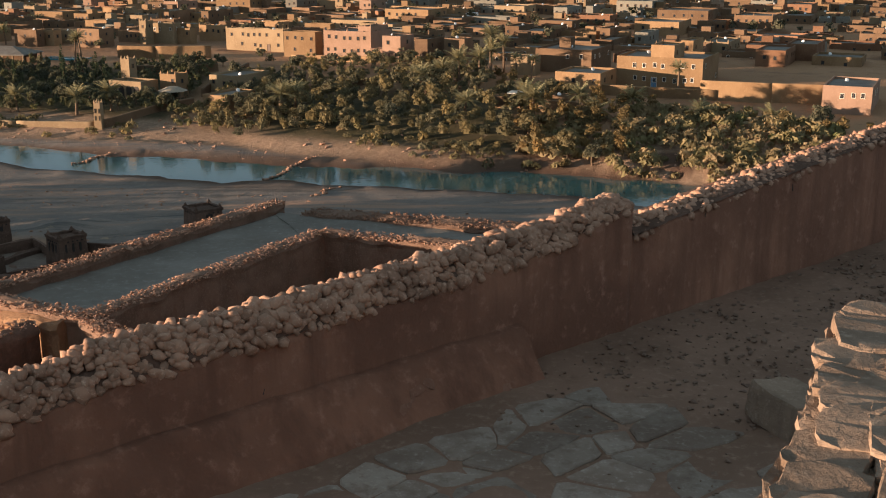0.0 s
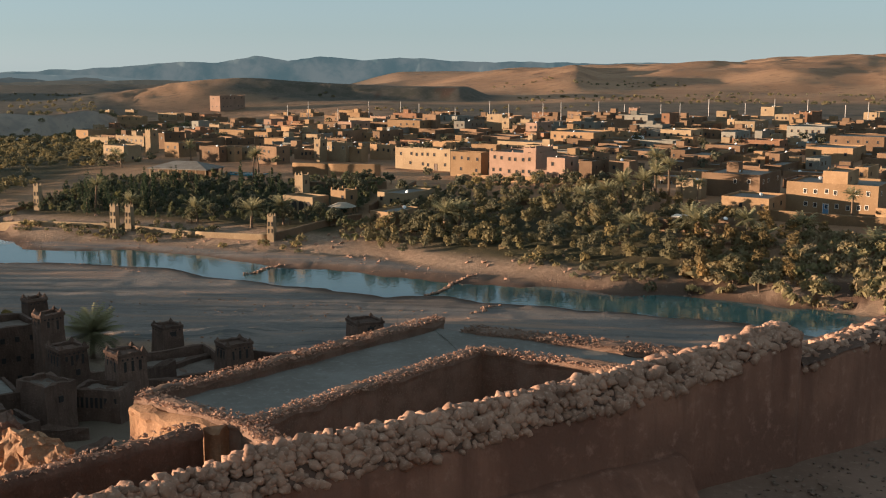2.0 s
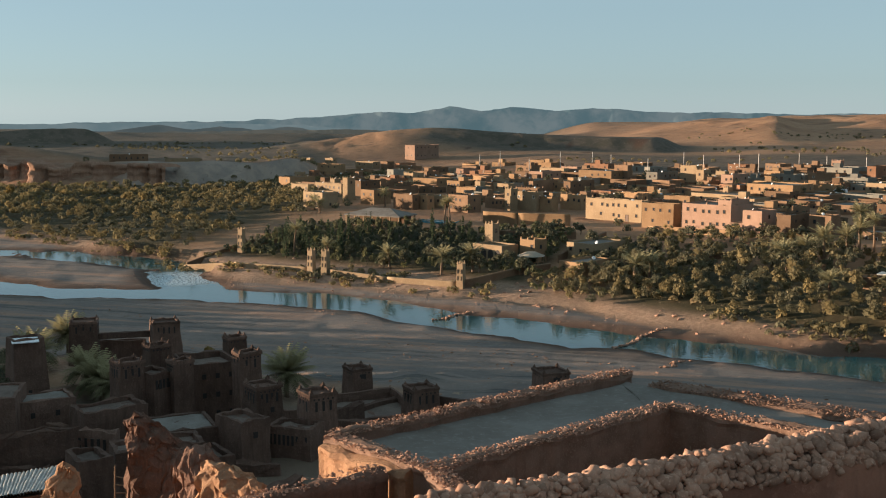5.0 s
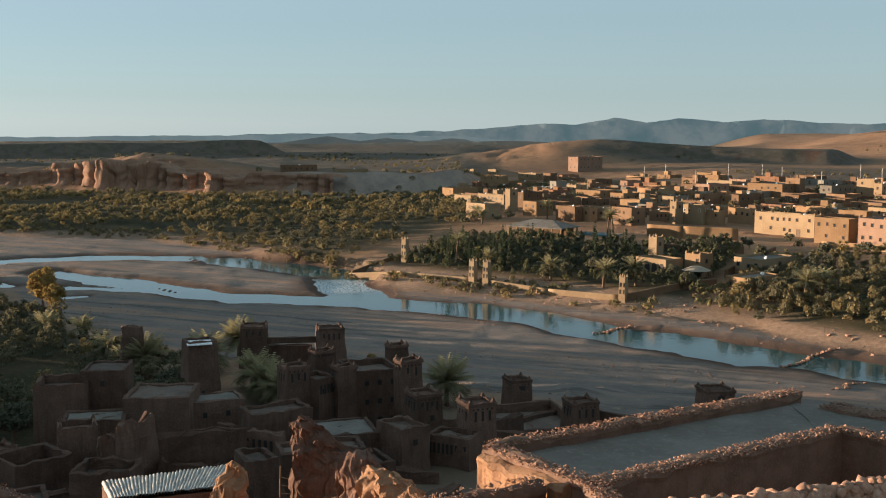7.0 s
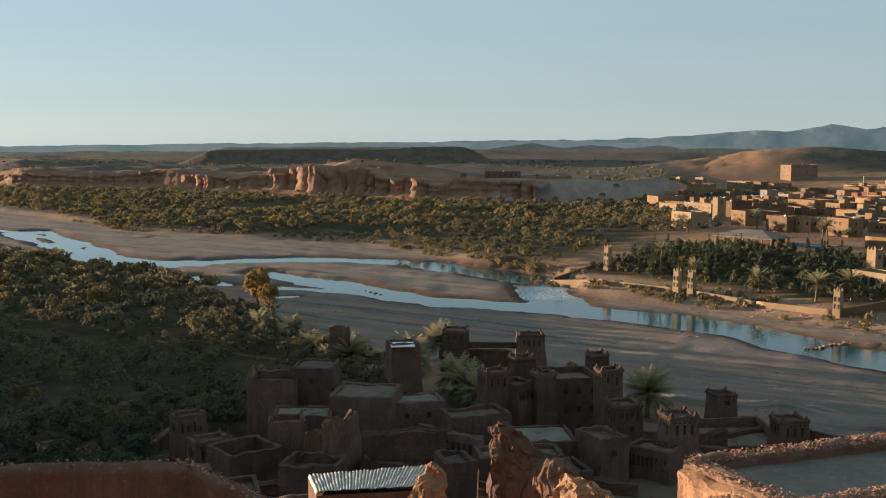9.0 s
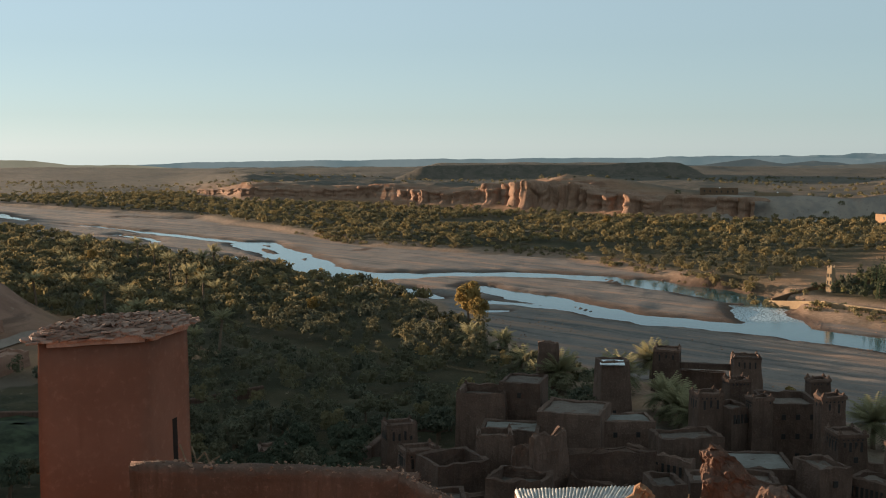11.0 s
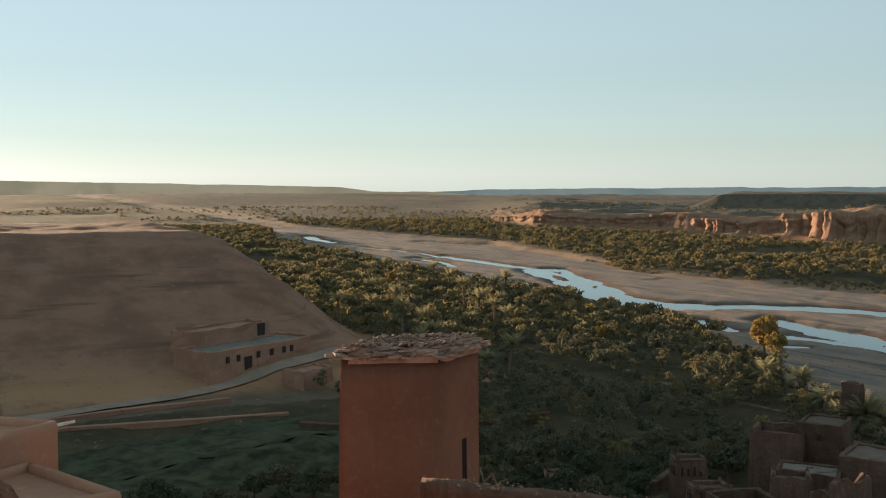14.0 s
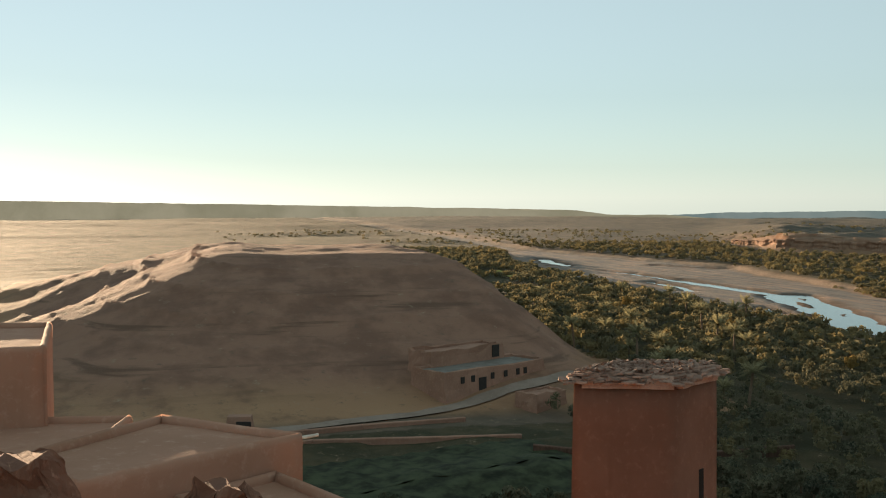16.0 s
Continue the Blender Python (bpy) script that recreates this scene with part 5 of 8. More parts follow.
def kasbah_block(az, r, top, w, d, turn=None, windows=(0, 0), seed=1, label="", low=None, roof=True, ruin=0.06, sink=0.5, merlons=False, gallery=0, pale=False):
    x, y = polar(az, r)
    z0 = float(ground_z(x, y)) - 1.5 if low is None else low
    h = top - z0
    turn = az + 8 if turn is None else turn
    b = thing("earth_house", pose(x, y, z0, 0, 0, turn), label or "old flat-roofed house of brown rammed earth", "house", "old village houses")
    bm = bmesh.new()
    open_box(bm, w, d, 0, h, 0.38, sink, 0.12)
    worn(bm, ruin, seed)
    part("wall", bm, M_KASBAH, b)
    if roof:
        bm = bmesh.new()
        box(bm, -w / 2 + 0.42, w / 2 - 0.42, -d / 2 + 0.42, d / 2 - 0.42, h - sink - 0.02, h - sink + 0.09)
        worn(bm, 0.03, seed + 3)
        part("roof", bm, M_ROOF_EARTH if pale else M_ROOF_DARK, b)
    rows, cols = windows
    for i in range(rows):
        for j in range(cols):
            place("window", ME_HOLE, b, "", pose(((j + 0.5) / cols - 0.5) * w * 0.8, -d / 2 - 0.10, h - 1.7 - i * 2.1))
    for k in range(gallery):
        place("niche", ME_NICHE, b, "", pose(((k + 0.5) / gallery - 0.5) * w * 0.92, -d / 2 - 0.06, h - 1.7))
    if merlons:
        for sx in (-1, 1):
            for sy in (-1, 1):
                place("merlon", ME_MERLON, b, "", pose(sx * (w / 2 - 0.25), sy * (d / 2 - 0.25), h - 0.1))
    return b


# fortified house with its towers, by the palm
kasbah_block(28.22, 125.0, 12.7, 5.7, 6.5, 47, (3, 3), 11, "tall fortified earth house with rows of small windows", sink=0.8)
kasbah_tower(26.22, 118.9, 15.0, 2.5, 1.9, 52, 0.12, 2, True, 1, 12)
kasbah_tower(26.82, 132.3, 14.0, 2.3, 1.7, 52, 0.12, 0, True, 0, 13)
kasbah_tower(29.59, 118.8, 14.4, 2.3, 1.7, 55, 0.12, 3, True, 1, 14)
kasbah_tower(30.71, 124.4, 15.1, 2.5, 1.9, 56, 0.2, 0, True, 0, 15, label="tall slim earthen tower with a crumbling head")
kasbah_block(30.95, 119.2, 12.9, 2.6, 3.5, 69, (1, 2), 16, gallery=5)
kasbah_tower(32.19, 118.5, 14.7, 2.8, 2.1, 58, 0.4, 3, True, 1, 17)
kasbah_block(33.19, 111.0, 11.6, 6.4, 4.0, 54, (0, 0), 18, ruin=0.12)
# towers round the walled court nearest the river
kasbah_tower(25.43, 111.9, 13.1, 2.8, 3.0, 51, 0.3, 4, True, 2, 21)
kasbah_tower(22.61, 103.8, 14.2, 2.8, 2.7, 48, 0.2, 3, True, 1, 22, label="square earthen tower with weeds growing on its top")
kasbah_tower(20.49, 135.8, 9.0, 2.6, 2.9, 46, 0.2, 0, True, 0, 23, opening=1)
kasbah_tower(17.15, 122.0, 9.9, 3.1, 2.9, 43, 0.25, 3, True, 1, 24)
kasbah_tower(10.3, 135, 8.9, 3.5, 3.5, 34, 0.15, 0, True, 0, 25, opening=1, label="small ochre gate tower with a dark doorway")
kasbah_block(26.54, 100.7, 12.5, 3.0, 4.4, 59, (1, 1), 26, ruin=0.1)
kasbah_block(23.73, 101.4, 11.3, 4.4, 3.2, -3, (0, 0), 27, gallery=9, label="earth house wing with a row of narrow gallery openings")
kasbah_block(19.8, 126, 6.5, 10, 12, 40, (0, 0), 28, sink=1.2, label="walled earth courtyard with an open middle")
kasbah_block(14.2, 120, 8.2, 13, 0.9, -14, (0, 0), 29, roof=False, sink=0.3, label="long low earth boundary wall")
kasbah_block(11.0, 128, 6.6, 9, 0.9, -18, (0, 0), 30, roof=False, sink=0.3, label="long low earth boundary wall")
# pale flat roof, arcade and broken walls in the middle
kasbah_block(29.80, 103.5, 11.4, 6.4, 6.0, 41, (0, 1), 31, "flat-roofed earth house with a pale beaten roof", pale=True, sink=0.25)
kasbah_block(33.75, 99.2, 12.4, 4.0, 0.8, -0, (0, 0), 32, roof=False, sink=0.2, gallery=6, ruin=0.15, label="ruined arcaded earth wall")
kasbah_block(36.96, 97.9, 13.1, 7.7, 0.9, 45, (0, 0), 33, roof=False, sink=0.2, ruin=0.25, label="broken high earth wall with a ragged top")
kasbah_block(40.22, 95.6, 15.0, 3.9, 0.9, 81, (0, 0), 34, roof=False, sink=0.2, ruin=0.35, label="broken high earth wall with a ragged top")
kasbah_block(41.51, 97.5, 13.5, 2.1, 0.9, 42, (0, 0), 35, roof=False, sink=0.2, ruin=0.25, label="broken high earth wall with a ragged top")
kasbah_block(30.86, 93.5, 12.6, 7.3, 4.0, 41, (0, 1), 36)
kasbah_block(34.22, 88.3, 13.6, 2.6, 4.0, 50, (0, 0), 37)
kasbah_block(28.35, 94.9, 11.1, 3.1, 5.0, 49, (0, 0), 38)
# houses by the grove
kasbah_tower(36.98, 142.9, 12.7, 3.6, 3.0, 54, 0.45, 0, False, 1, 41, label="plain square earth tower with a whitewashed roof")
kasbah_block(36.41, 116.6, 11.6, 6.0, 4.2, 48, (1, 2), 42, sink=0.3, pale=True)
kasbah_block(38.90, 115.4, 12.8, 6.5, 6.5, 27, (0, 1), 43, sink=0.3)
kasbah_block(43.64, 120.0, 13.6, 5.3, 5.0, 35, (0, 1), 44, merlons=True, sink=1.0)
kasbah_block(41.54, 120.8, 14.6, 4.5, 4.8, 29, (1, 1), 45, sink=0.3)
kasbah_block(42.21, 112.9, 11.3, 6.0, 4.5, 36, (0, 0), 46, sink=0.25, pale=True)
kasbah_block(43.09, 106.6, 12.3, 3.5, 3.2, 44, (0, 0), 47, sink=0.7, merlons=True)
kasbah_tower(48.10, 115.6, 11.4, 3.2, 2.4, 63, 0.2, 4, True, 0, 48)
kasbah_tower(47.08, 102.7, 12.2, 3.3, 2.5, 66, 0.2, 5, True, 0, 49)
kasbah_block(45.31, 99.3, 11.8, 5.2, 5.0, 70, (0, 0), 50, sink=1.8)
kasbah_block(41.76, 91.1, 12.7, 4.8, 4.0, 24, (0, 0), 51, sink=1.0, ruin=0.2)
kasbah_block(46.5, 90, 11.2, 6.0, 4.0, 50, (0, 0), 52)
kasbah_block(38.0, 78, 13.0, 7.0, 4.5, 40, (0, 0), 53)
kasbah_block(43.5, 76, 14.0, 6.0, 4.0, 48, (0, 0), 54)
kasbah_tower(54.7, 118, 8.4, 3.0, 3.0, 58, 0.2, 2, True, 0, 55, label="dark earth tower half hidden in the grove")
# gate and wall at the river
kasbah_tower(30.3, 170, 9.3, 3.9, 3.4, 38, 0.45, 4, True, 0, 61, label="crenellated gate tower of red earth")
kasbah_tower(34.2, 172, 9.6, 3.8, 3.8, 30, 0.4, 3, True, 0, 62, label="crenellated gate tower of red earth")
kasbah_block(32.4, 173, 5.6, 7.0, 1.2, 32, (0, 0), 63, roof=False, sink=0.3, label="low earthen wall between the gate towers")
kasbah_block(32.25, 171, 7.2, 9.0, 0.8, 32, (0, 0), 64, roof=False, sink=0.1, low=6.3, label="earthen beam bridging the gate passage")
kasbah_tower(40.3, 170, 10.0, 3.0, 1.6, 42, 0.3, 0, False, 0, 64, ruin=True, label="broken stump of an earth tower")
kasbah_block(42.0, 150, 6.3, 5.0, 4.0, 44, (0, 0), 65)
kasbah_block(46.4, 141, 4.4, 5.0, 3.5, 48, (0, 1), 66, label="small mud field hut among olive trees")
# whitewashed roof of the plain tower
cap = bmesh.new()
box(cap, -1.55, 1.55, -1.55, 1.55, 0, 0.12)
x, y = polar(37.0, 142)
tagged(part("roof_sheet", cap, plain("whitewash", (0.75, 0.76, 0.76), 0.6), None, "", pose(x, y, 12.35, 0, 0, 40)), "white sheet roof lying on the earth tower", "roof")

# court walls and broken partitions between the houses
for az, r, top, w, turn, ruin, sink in (
        (18.9, 130, 5.9, 9.0, 62, 0.10, 0.2), (18.7, 114, 7.6, 12.0, 8, 0.10, 0.2), (21.6, 118, 8.0, 8.5, 70, 0.16, 0.2), (24.3, 120, 7.6, 4.0, 18, 0.12, 0.2),
        (35.4, 92, 11.4, 6.0, 64, 0.3, 0.2), (37.6, 95, 11.2, 5.2, 20, 0.32, 0.2), (40.6, 104, 11.0, 5.0, 80, 0.3, 0.2), (34.6, 112, 9.6, 6.0, 16, 0.28, 0.2),
        (32.4, 92, 10.2, 6.5, 76, 0.25, 0.2), (30.2, 94, 10.2, 6.0, 30, 0.22, 0.2), (26.6, 96, 9.6, 7.0, 12, 0.2, 0.2), (25.2, 88, 9.8, 7.5, 74, 0.2, 0.2),
        (43.8, 93, 10.4, 6.0, 30, 0.25, 0.2), (46.0, 97, 9.9, 6.0, 84, 0.2, 0.2), (48.8, 98, 9.2, 6.5, 40, 0.25, 0.2), (40.2, 86, 11.2, 5.5, 78, 0.3, 0.2),
        (36.2, 84, 12.2, 5.0, 70, 0.3, 0.2), (31.0, 84, 11.4, 6.0, 70, 0.25, 0.2), (51.5, 104, 7.2, 8.0, 44, 0.2, 0.2), (38.4, 108, 9.6, 6.5, 40, 0.3, 0.2)):
    kasbah_block(az, r, top, w, 0.75, turn, (0, 0), int(az * 10), "crumbling earth court wall with a ragged top", roof=False, sink=sink, ruin=ruin)

# ---- the new town across the river ----
def shared_window(name, w, h, mat_glass, mat_frame):
    """A recessed dark pane in a proud plaster surround."""
    bm = bmesh.new()
    t = 0.09
    for x0, x1, z0, z1 in ((-w / 2 - t, -w / 2, -t, h + t), (w / 2, w / 2 + t, -t, h + t), (-w / 2, w / 2, -t, 0), (-w / 2, w / 2, h, h + t)):
        box(bm, x0, x1, -0.07, 0.1, z0, z1)
    me = bpy.data.meshes.new(name)
    k = len(bm.faces)
    if mat_glass:
        box(bm, -w / 2, w / 2, -0.02, 0.1, 0, h)
    bm.faces.ensure_lookup_table()
    for f in bm.faces[k:]:
        f.material_index = 1
    bm.to_mesh(me)
    bm.free()
    me.materials.append(mat_frame)
    if mat_glass:
        me.materials.append(mat_glass)
    return me


def leaf_mesh(name, w, h, mat):
    """What fills a surround: a pane split by a thin bar, or a door leaf."""
    bm = bmesh.new()
    box(bm, -w / 2, -0.025, -0.02, 0.1, 0, h)
    box(bm, 0.025, w / 2, -0.02, 0.1, 0, h)
    me = bpy.data.meshes.new(name)
    bm.to_mesh(me)
    bm.free()
    me.materials.append(mat)
    return me


M_GLASS = plain("dark window glass", (0.03, 0.035, 0.04), 0.15, 0.5)
M_DOOR_BLUE = plain("blue painted door", (0.10, 0.22, 0.36), 0.5)
M_DOOR = plain("dark wooden door", (0.10, 0.06, 0.04), 0.6)
ME_WIN_PALE = shared_window("window", 0.66, 0.9, None, M_FRAME)
ME_PANE = leaf_mesh("pane", 0.66, 0.9, M_GLASS)
ME_WIN_PLAIN = shared_window("window", 0.7, 0.9, M_GLASS, M_TOWN[1])
ME_DOOR = shared_window("door", 1.1, 2.1, M_DOOR, M_TOWN[1])
ME_DOOR_BLUE = shared_window("door", 1.2, 2.2, None, M_FRAME)
ME_LEAF_BLUE = leaf_mesh("door_leaf", 1.2, 2.2, M_DOOR_BLUE)
ME_FINIALS = [merlon_mesh("finial", 0.22, 0.7, m) for m in M_TOWN]
PLOTS = []
COLOUR_WORDS = ("ochre", "brown", "salmon pink", "cream", "red-brown", "grey-green")


def town_house(x, y, w, d, h, turn=-28, paint=0, rows=1, cols=3, pale=False, door=0, finials=False, turret=0, seed=0, z=None, words=""):
    """A flat-roofed town house: walls with parapet, roof deck, windows row by row, door, stair turret."""
    PLOTS.append((x, y, max(w, d) / 2))
    z0 = float(ground_z(x, y)) - 0.7 if z is None else z
    h += 0.7
    mat = M_TOWN[paint]
    b = thing("town_house", pose(x, y, z0, 0, 0, turn), words or "flat-roofed %s town house with small dark windows" % COLOUR_WORDS[paint], "house", "town houses")
    bm = bmesh.new()
    open_box(bm, w, d, 0, h, 0.25, 0.6)
    part("wall", bm, mat, b)
    bm = bmesh.new()
    box(bm, -w / 2 + 0.26, w / 2 - 0.26, -d / 2 + 0.26, d / 2 - 0.26, h - 0.62, h - 0.5)
    part("roof", bm, M_ROOF_EARTH, b)
    rng = random.Random(seed * 7 + 3)
    win = ME_WIN_PALE if pale else ME_WIN_PLAIN
    for i in range(rows):
        zz = h - 2.2 - i * (h - 1.2) / max(rows, 1)
        for j in range(cols):
            if rng.random() < 0.22:
                continue
            ob = place("window", win, b, "", pose(((j + 0.5 + rng.uniform(-0.16, 0.16)) / cols - 0.5) * w * 0.92, -d / 2, zz + rng.choice((0, 0, 0.15, -0.2))))
            if pale:
                place("pane", ME_PANE, ob)
        for j in range(max(1, int(d / 4))):
            if rng.random() < 0.5:
                ob = place("window", win, b, "", pose(w / 2, ((j + 0.5) / max(1, int(d / 4)) - 0.5) * d * 0.9, zz, 0, 0, 90))
                if pale:
                    place("pane", ME_PANE, ob)
    if door:
        ob = place("door", ME_DOOR_BLUE if door == 2 else ME_DOOR, b, "", pose(w * rng.uniform(-0.2, 0.25), -d / 2, 0.75))
        if door == 2:
            place("door_leaf", ME_LEAF_BLUE, ob)
    if finials:
        for sx, sy in ((-1, -1), (1, -1), (-1, 1), (1, 1), (0, -1)):
            place("finial", ME_FINIALS[paint], b, "", pose(sx * (w / 2 - 0.22), sy * (d / 2 - 0.22), h))
    if turret:
        bm = bmesh.new()
        tw = min(3.0, w * 0.4)
        box(bm, -tw / 2, tw / 2, -tw / 2, tw / 2, 0, turret + 0.5)
        part("stair_turret", bm, mat, b, "", pose(rng.uniform(-0.25, 0.25) * w, rng.uniform(-0.1, 0.25) * d, h - 0.5))
    return b


def garden_wall(points, z_over, thick, mat, label, seed=0):
    w = thing("garden_wall", pose(0, 0, 0), label, "wall")
    for k, (a, b) in enumerate(zip(points, points[1:])):
        bm = bmesh.new()
        za = float(ground_z(*a))
        zb = float(ground_z(*b))
        parapet(bm, a, b, min(za, zb) - 1.2, (za + z_over, zb + z_over), thick, seed + k, 0.03, 2.0)
        part("wall_length", bm, mat, w, smooth_faces=True)
    return w


def gate_pillar(x, y, h, w=1.7):
    p = thing("gate_pillar", pose(x, y, float(ground_z(x, y)) - 0.3, 0, 0, -12), "tapering cream pillar with stepped finials on the garden wall", "pillar", "garden wall pillars")
    bm = bmesh.new()
    box(bm, -w / 2, w / 2, -w / 2, w / 2, 0, h, w * 0.1)
    part("shaft", bm, M_TOWN[3], p)
    for sx in (-1, 1):
        for sy in (-1, 1):
            place("finial", ME_FINIALS[3], p, "", pose(sx * w * 0.32, sy * w * 0.32, h - 0.02))
    for z in (h * 0.35, h * 0.62):
        for f in (-0.25, 0.25):
            place("niche", ME_NICHE, p, "", pose(f * w, -w / 2 + 0.03, z))

town_house(-11.3, 320.8, 15.3, 12.4, 7.5, -28, 2, rows=2, cols=6, door=1, words='salmon pink guest house with a raised stair tower', finials=True, seed=0, z=6.7)
town_house(-6.9, 319.1, 4.1, 10.0, 8.7, -28, 2, rows=1, cols=1, finials=True, seed=1, z=6.8)
town_house(-4.9, 307.4, 4.3, 3.5, 3.3, -28, 2, rows=1, cols=2, seed=2, z=6.9)
town_house(0.1, 303.2, 5.5, 7.9, 6.8, -28, 2, rows=2, cols=2, door=1, seed=3, z=7.3)
town_house(8.5, 300.1, 3.8, 10.3, 6.0, -28, 1, rows=1, cols=1, door=1, seed=4, z=7.6)
town_house(16.2, 299.0, 5.9, 5.4, 5.8, -28, 1, rows=1, cols=2, door=1, seed=5, z=7.8)
town_house(11.5, 334.9, 3.5, 4.2, 5.2, -28, 1, rows=1, cols=1, seed=6, z=7.7)
town_house(-27.4, 326.7, 10.7, 4.1, 7.1, -28, 0, rows=2, cols=4, words='yellow ochre hotel with framed windows and a small balcony', seed=7, z=6.3)
town_house(-43.2, 348.5, 21.2, 3.5, 6.7, -28, 3, rows=2, cols=9, door=1, words='long cream hotel front with many small windows', finials=True, seed=8, z=5.9)
town_house(-62.1, 382.1, 9.1, 3.5, 5.2, -28, 0, rows=1, cols=4, finials=True, seed=9, z=6.1)
town_house(-77.2, 374.3, 11.5, 3.5, 6.5, -28, 3, rows=1, cols=5, pale=True, finials=True, seed=10, z=6.1)
town_house(-81.8, 370.2, 2.8, 3.5, 7.6, -28, 3, rows=2, cols=1, finials=True, words='slim whitewashed tower at a hotel corner', seed=11, z=6.1)
town_house(-69.6, 372.1, 6.6, 3.5, 5.1, -28, 0, rows=1, cols=3, finials=True, seed=12, z=6.0)
town_house(-38.6, 272.7, 8.1, 13.3, 4.1, -28, 3, rows=1, cols=3, words='low cream house with a white roofed porch', seed=13, z=3.8)
town_house(-37.5, 247.6, 5.9, 11.5, 3.4, -28, 0, rows=1, cols=2, seed=14, z=3.1)
town_house(-88.3, 378.3, 9.1, 3.5, 3.9, -28, 1, rows=1, cols=4, words='brown terrace restaurant with open roof gallery', seed=15, z=6.1)
town_house(-100.7, 441.3, 8.1, 3.5, 3.8, -28, 3, rows=1, cols=2, seed=16, z=7.1)
town_house(-87.1, 427.3, 11.1, 3.8, 3.5, -28, 1, rows=1, cols=3, finials=True, seed=17, z=6.8)
town_house(-85.4, 447.2, 2.3, 16.0, 4.7, -28, 1, rows=1, cols=1, seed=18, z=7.3)
town_house(-70.3, 444.9, 3.4, 16.0, 5.2, -28, 1, rows=1, cols=1, seed=19, z=7.1)
town_house(-95.1, 502.3, 7.6, 13.7, 5.1, -28, 2, rows=1, cols=2, seed=20, z=7.9)
town_house(-95.6, 527.3, 14.8, 3.5, 4.8, -28, 3, rows=1, cols=3, finials=True, seed=21, z=8.4)
town_house(-88.0, 532.1, 9.6, 3.5, 5.1, -28, 2, rows=1, cols=2, finials=True, seed=22, z=8.6)
town_house(-65.9, 490.9, 17.5, 16.0, 6.4, -28, 0, rows=1, cols=4, seed=23, z=8.1)
town_house(-58.0, 489.2, 7.0, 3.5, 8.6, -28, 1, rows=2, cols=2, finials=True, seed=24, z=8.2)
town_house(-40.8, 484.9, 5.5, 16.0, 6.3, -28, 5, rows=1, cols=2, seed=25, z=8.2)
town_house(-28.5, 483.5, 7.8, 4.7, 8.9, -28, 3, rows=2, cols=2, finials=True, seed=26, z=8.4)
town_house(-23.5, 474.5, 3.6, 3.5, 7.4, -28, 3, rows=1, cols=1, finials=True, seed=27, z=8.6)
town_house(-20.6, 477.9, 6.7, 5.8, 4.3, -28, 0, rows=1, cols=1, seed=28, z=8.8)
town_house(-16.3, 505.5, 4.7, 3.5, 4.5, -28, 3, rows=1, cols=1, finials=True, seed=29, z=9.5)
town_house(-10.1, 467.0, 5.4, 12.6, 5.5, -28, 2, rows=1, cols=3, seed=30, z=9.3)
town_house(7.0, 420.7, 17.8, 16.0, 4.9, -28, 0, rows=1, cols=6, door=1, seed=31, z=9.2)
town_house(-12.0, 416.5, 19.2, 16.0, 2.7, -28, 3, rows=1, cols=3, seed=32, z=7.9)
town_house(-11.5, 424.1, 2.0, 3.5, 3.8, -28, 3, rows=1, cols=1, finials=True, seed=33, z=8.3)
town_house(-46.0, 415.2, 12.4, 3.5, 3.3, -28, 0, rows=1, cols=2, seed=34, z=6.8)
town_house(-55.0, 418.9, 6.3, 3.5, 2.5, -28, 3, rows=1, cols=2, finials=True, seed=35, z=6.7)
town_house(-33.7, 436.3, 4.2, 16.0, 3.0, -28, 1, rows=1, cols=1, seed=36, z=7.2)
town_house(-28.0, 408.1, 10.8, 3.5, 2.6, -28, 0, rows=1, cols=3, seed=37, z=7.1)
town_house(34.9, 514.1, 14.3, 16.0, 5.2, -28, 5, rows=1, cols=3, turret=1.5, seed=38, z=11.0)
town_house(34.6, 552.6, 4.5, 3.5, 6.5, -28, 2, rows=1, cols=2, finials=True, seed=39, z=10.9)
town_house(46.7, 494.9, 3.7, 11.4, 6.8, -28, 4, rows=1, cols=1, seed=40, z=10.9)
town_house(44.9, 429.8, 12.1, 12.0, 4.8, -28, 3, rows=1, cols=4, seed=41, z=9.7)
town_house(7.4, 409.9, 9.6, 6.9, 3.2, -28, 1, rows=1, cols=2, seed=42, z=8.9)
town_house(17.4, 386.4, 9.5, 11.4, 2.3, -28, 1, rows=1, cols=2, seed=43, z=8.6)
town_house(27.3, 370.1, 9.9, 16.0, 2.9, -28, 1, rows=1, cols=2, seed=44, z=8.4)
town_house(35.1, 409.7, 13.1, 7.9, 2.4, -28, 5, rows=1, cols=2, seed=45, z=9.3)
town_house(39.0, 358.2, 4.7, 13.4, 3.9, -28, 1, rows=1, cols=2, seed=46, z=8.6)
town_house(45.1, 355.2, 10.4, 16.0, 2.8, -28, 1, rows=1, cols=2, seed=47, z=8.5)
town_house(79.5, 555.2, 5.1, 16.0, 5.7, -28, 3, rows=1, cols=2, seed=48, z=10.7)
town_house(71.1, 481.5, 3.2, 3.5, 4.9, -28, 3, rows=2, cols=1, seed=49, z=11.0)
town_house(77.8, 474.1, 8.3, 16.0, 5.0, -28, 3, rows=1, cols=4, pale=True, seed=50, z=10.7)
town_house(61.6, 406.8, 5.1, 16.0, 5.9, -28, 5, rows=1, cols=2, seed=51, z=9.4)
town_house(76.2, 431.4, 2.8, 16.0, 4.2, -28, 5, rows=1, cols=1, seed=52, z=10.1)
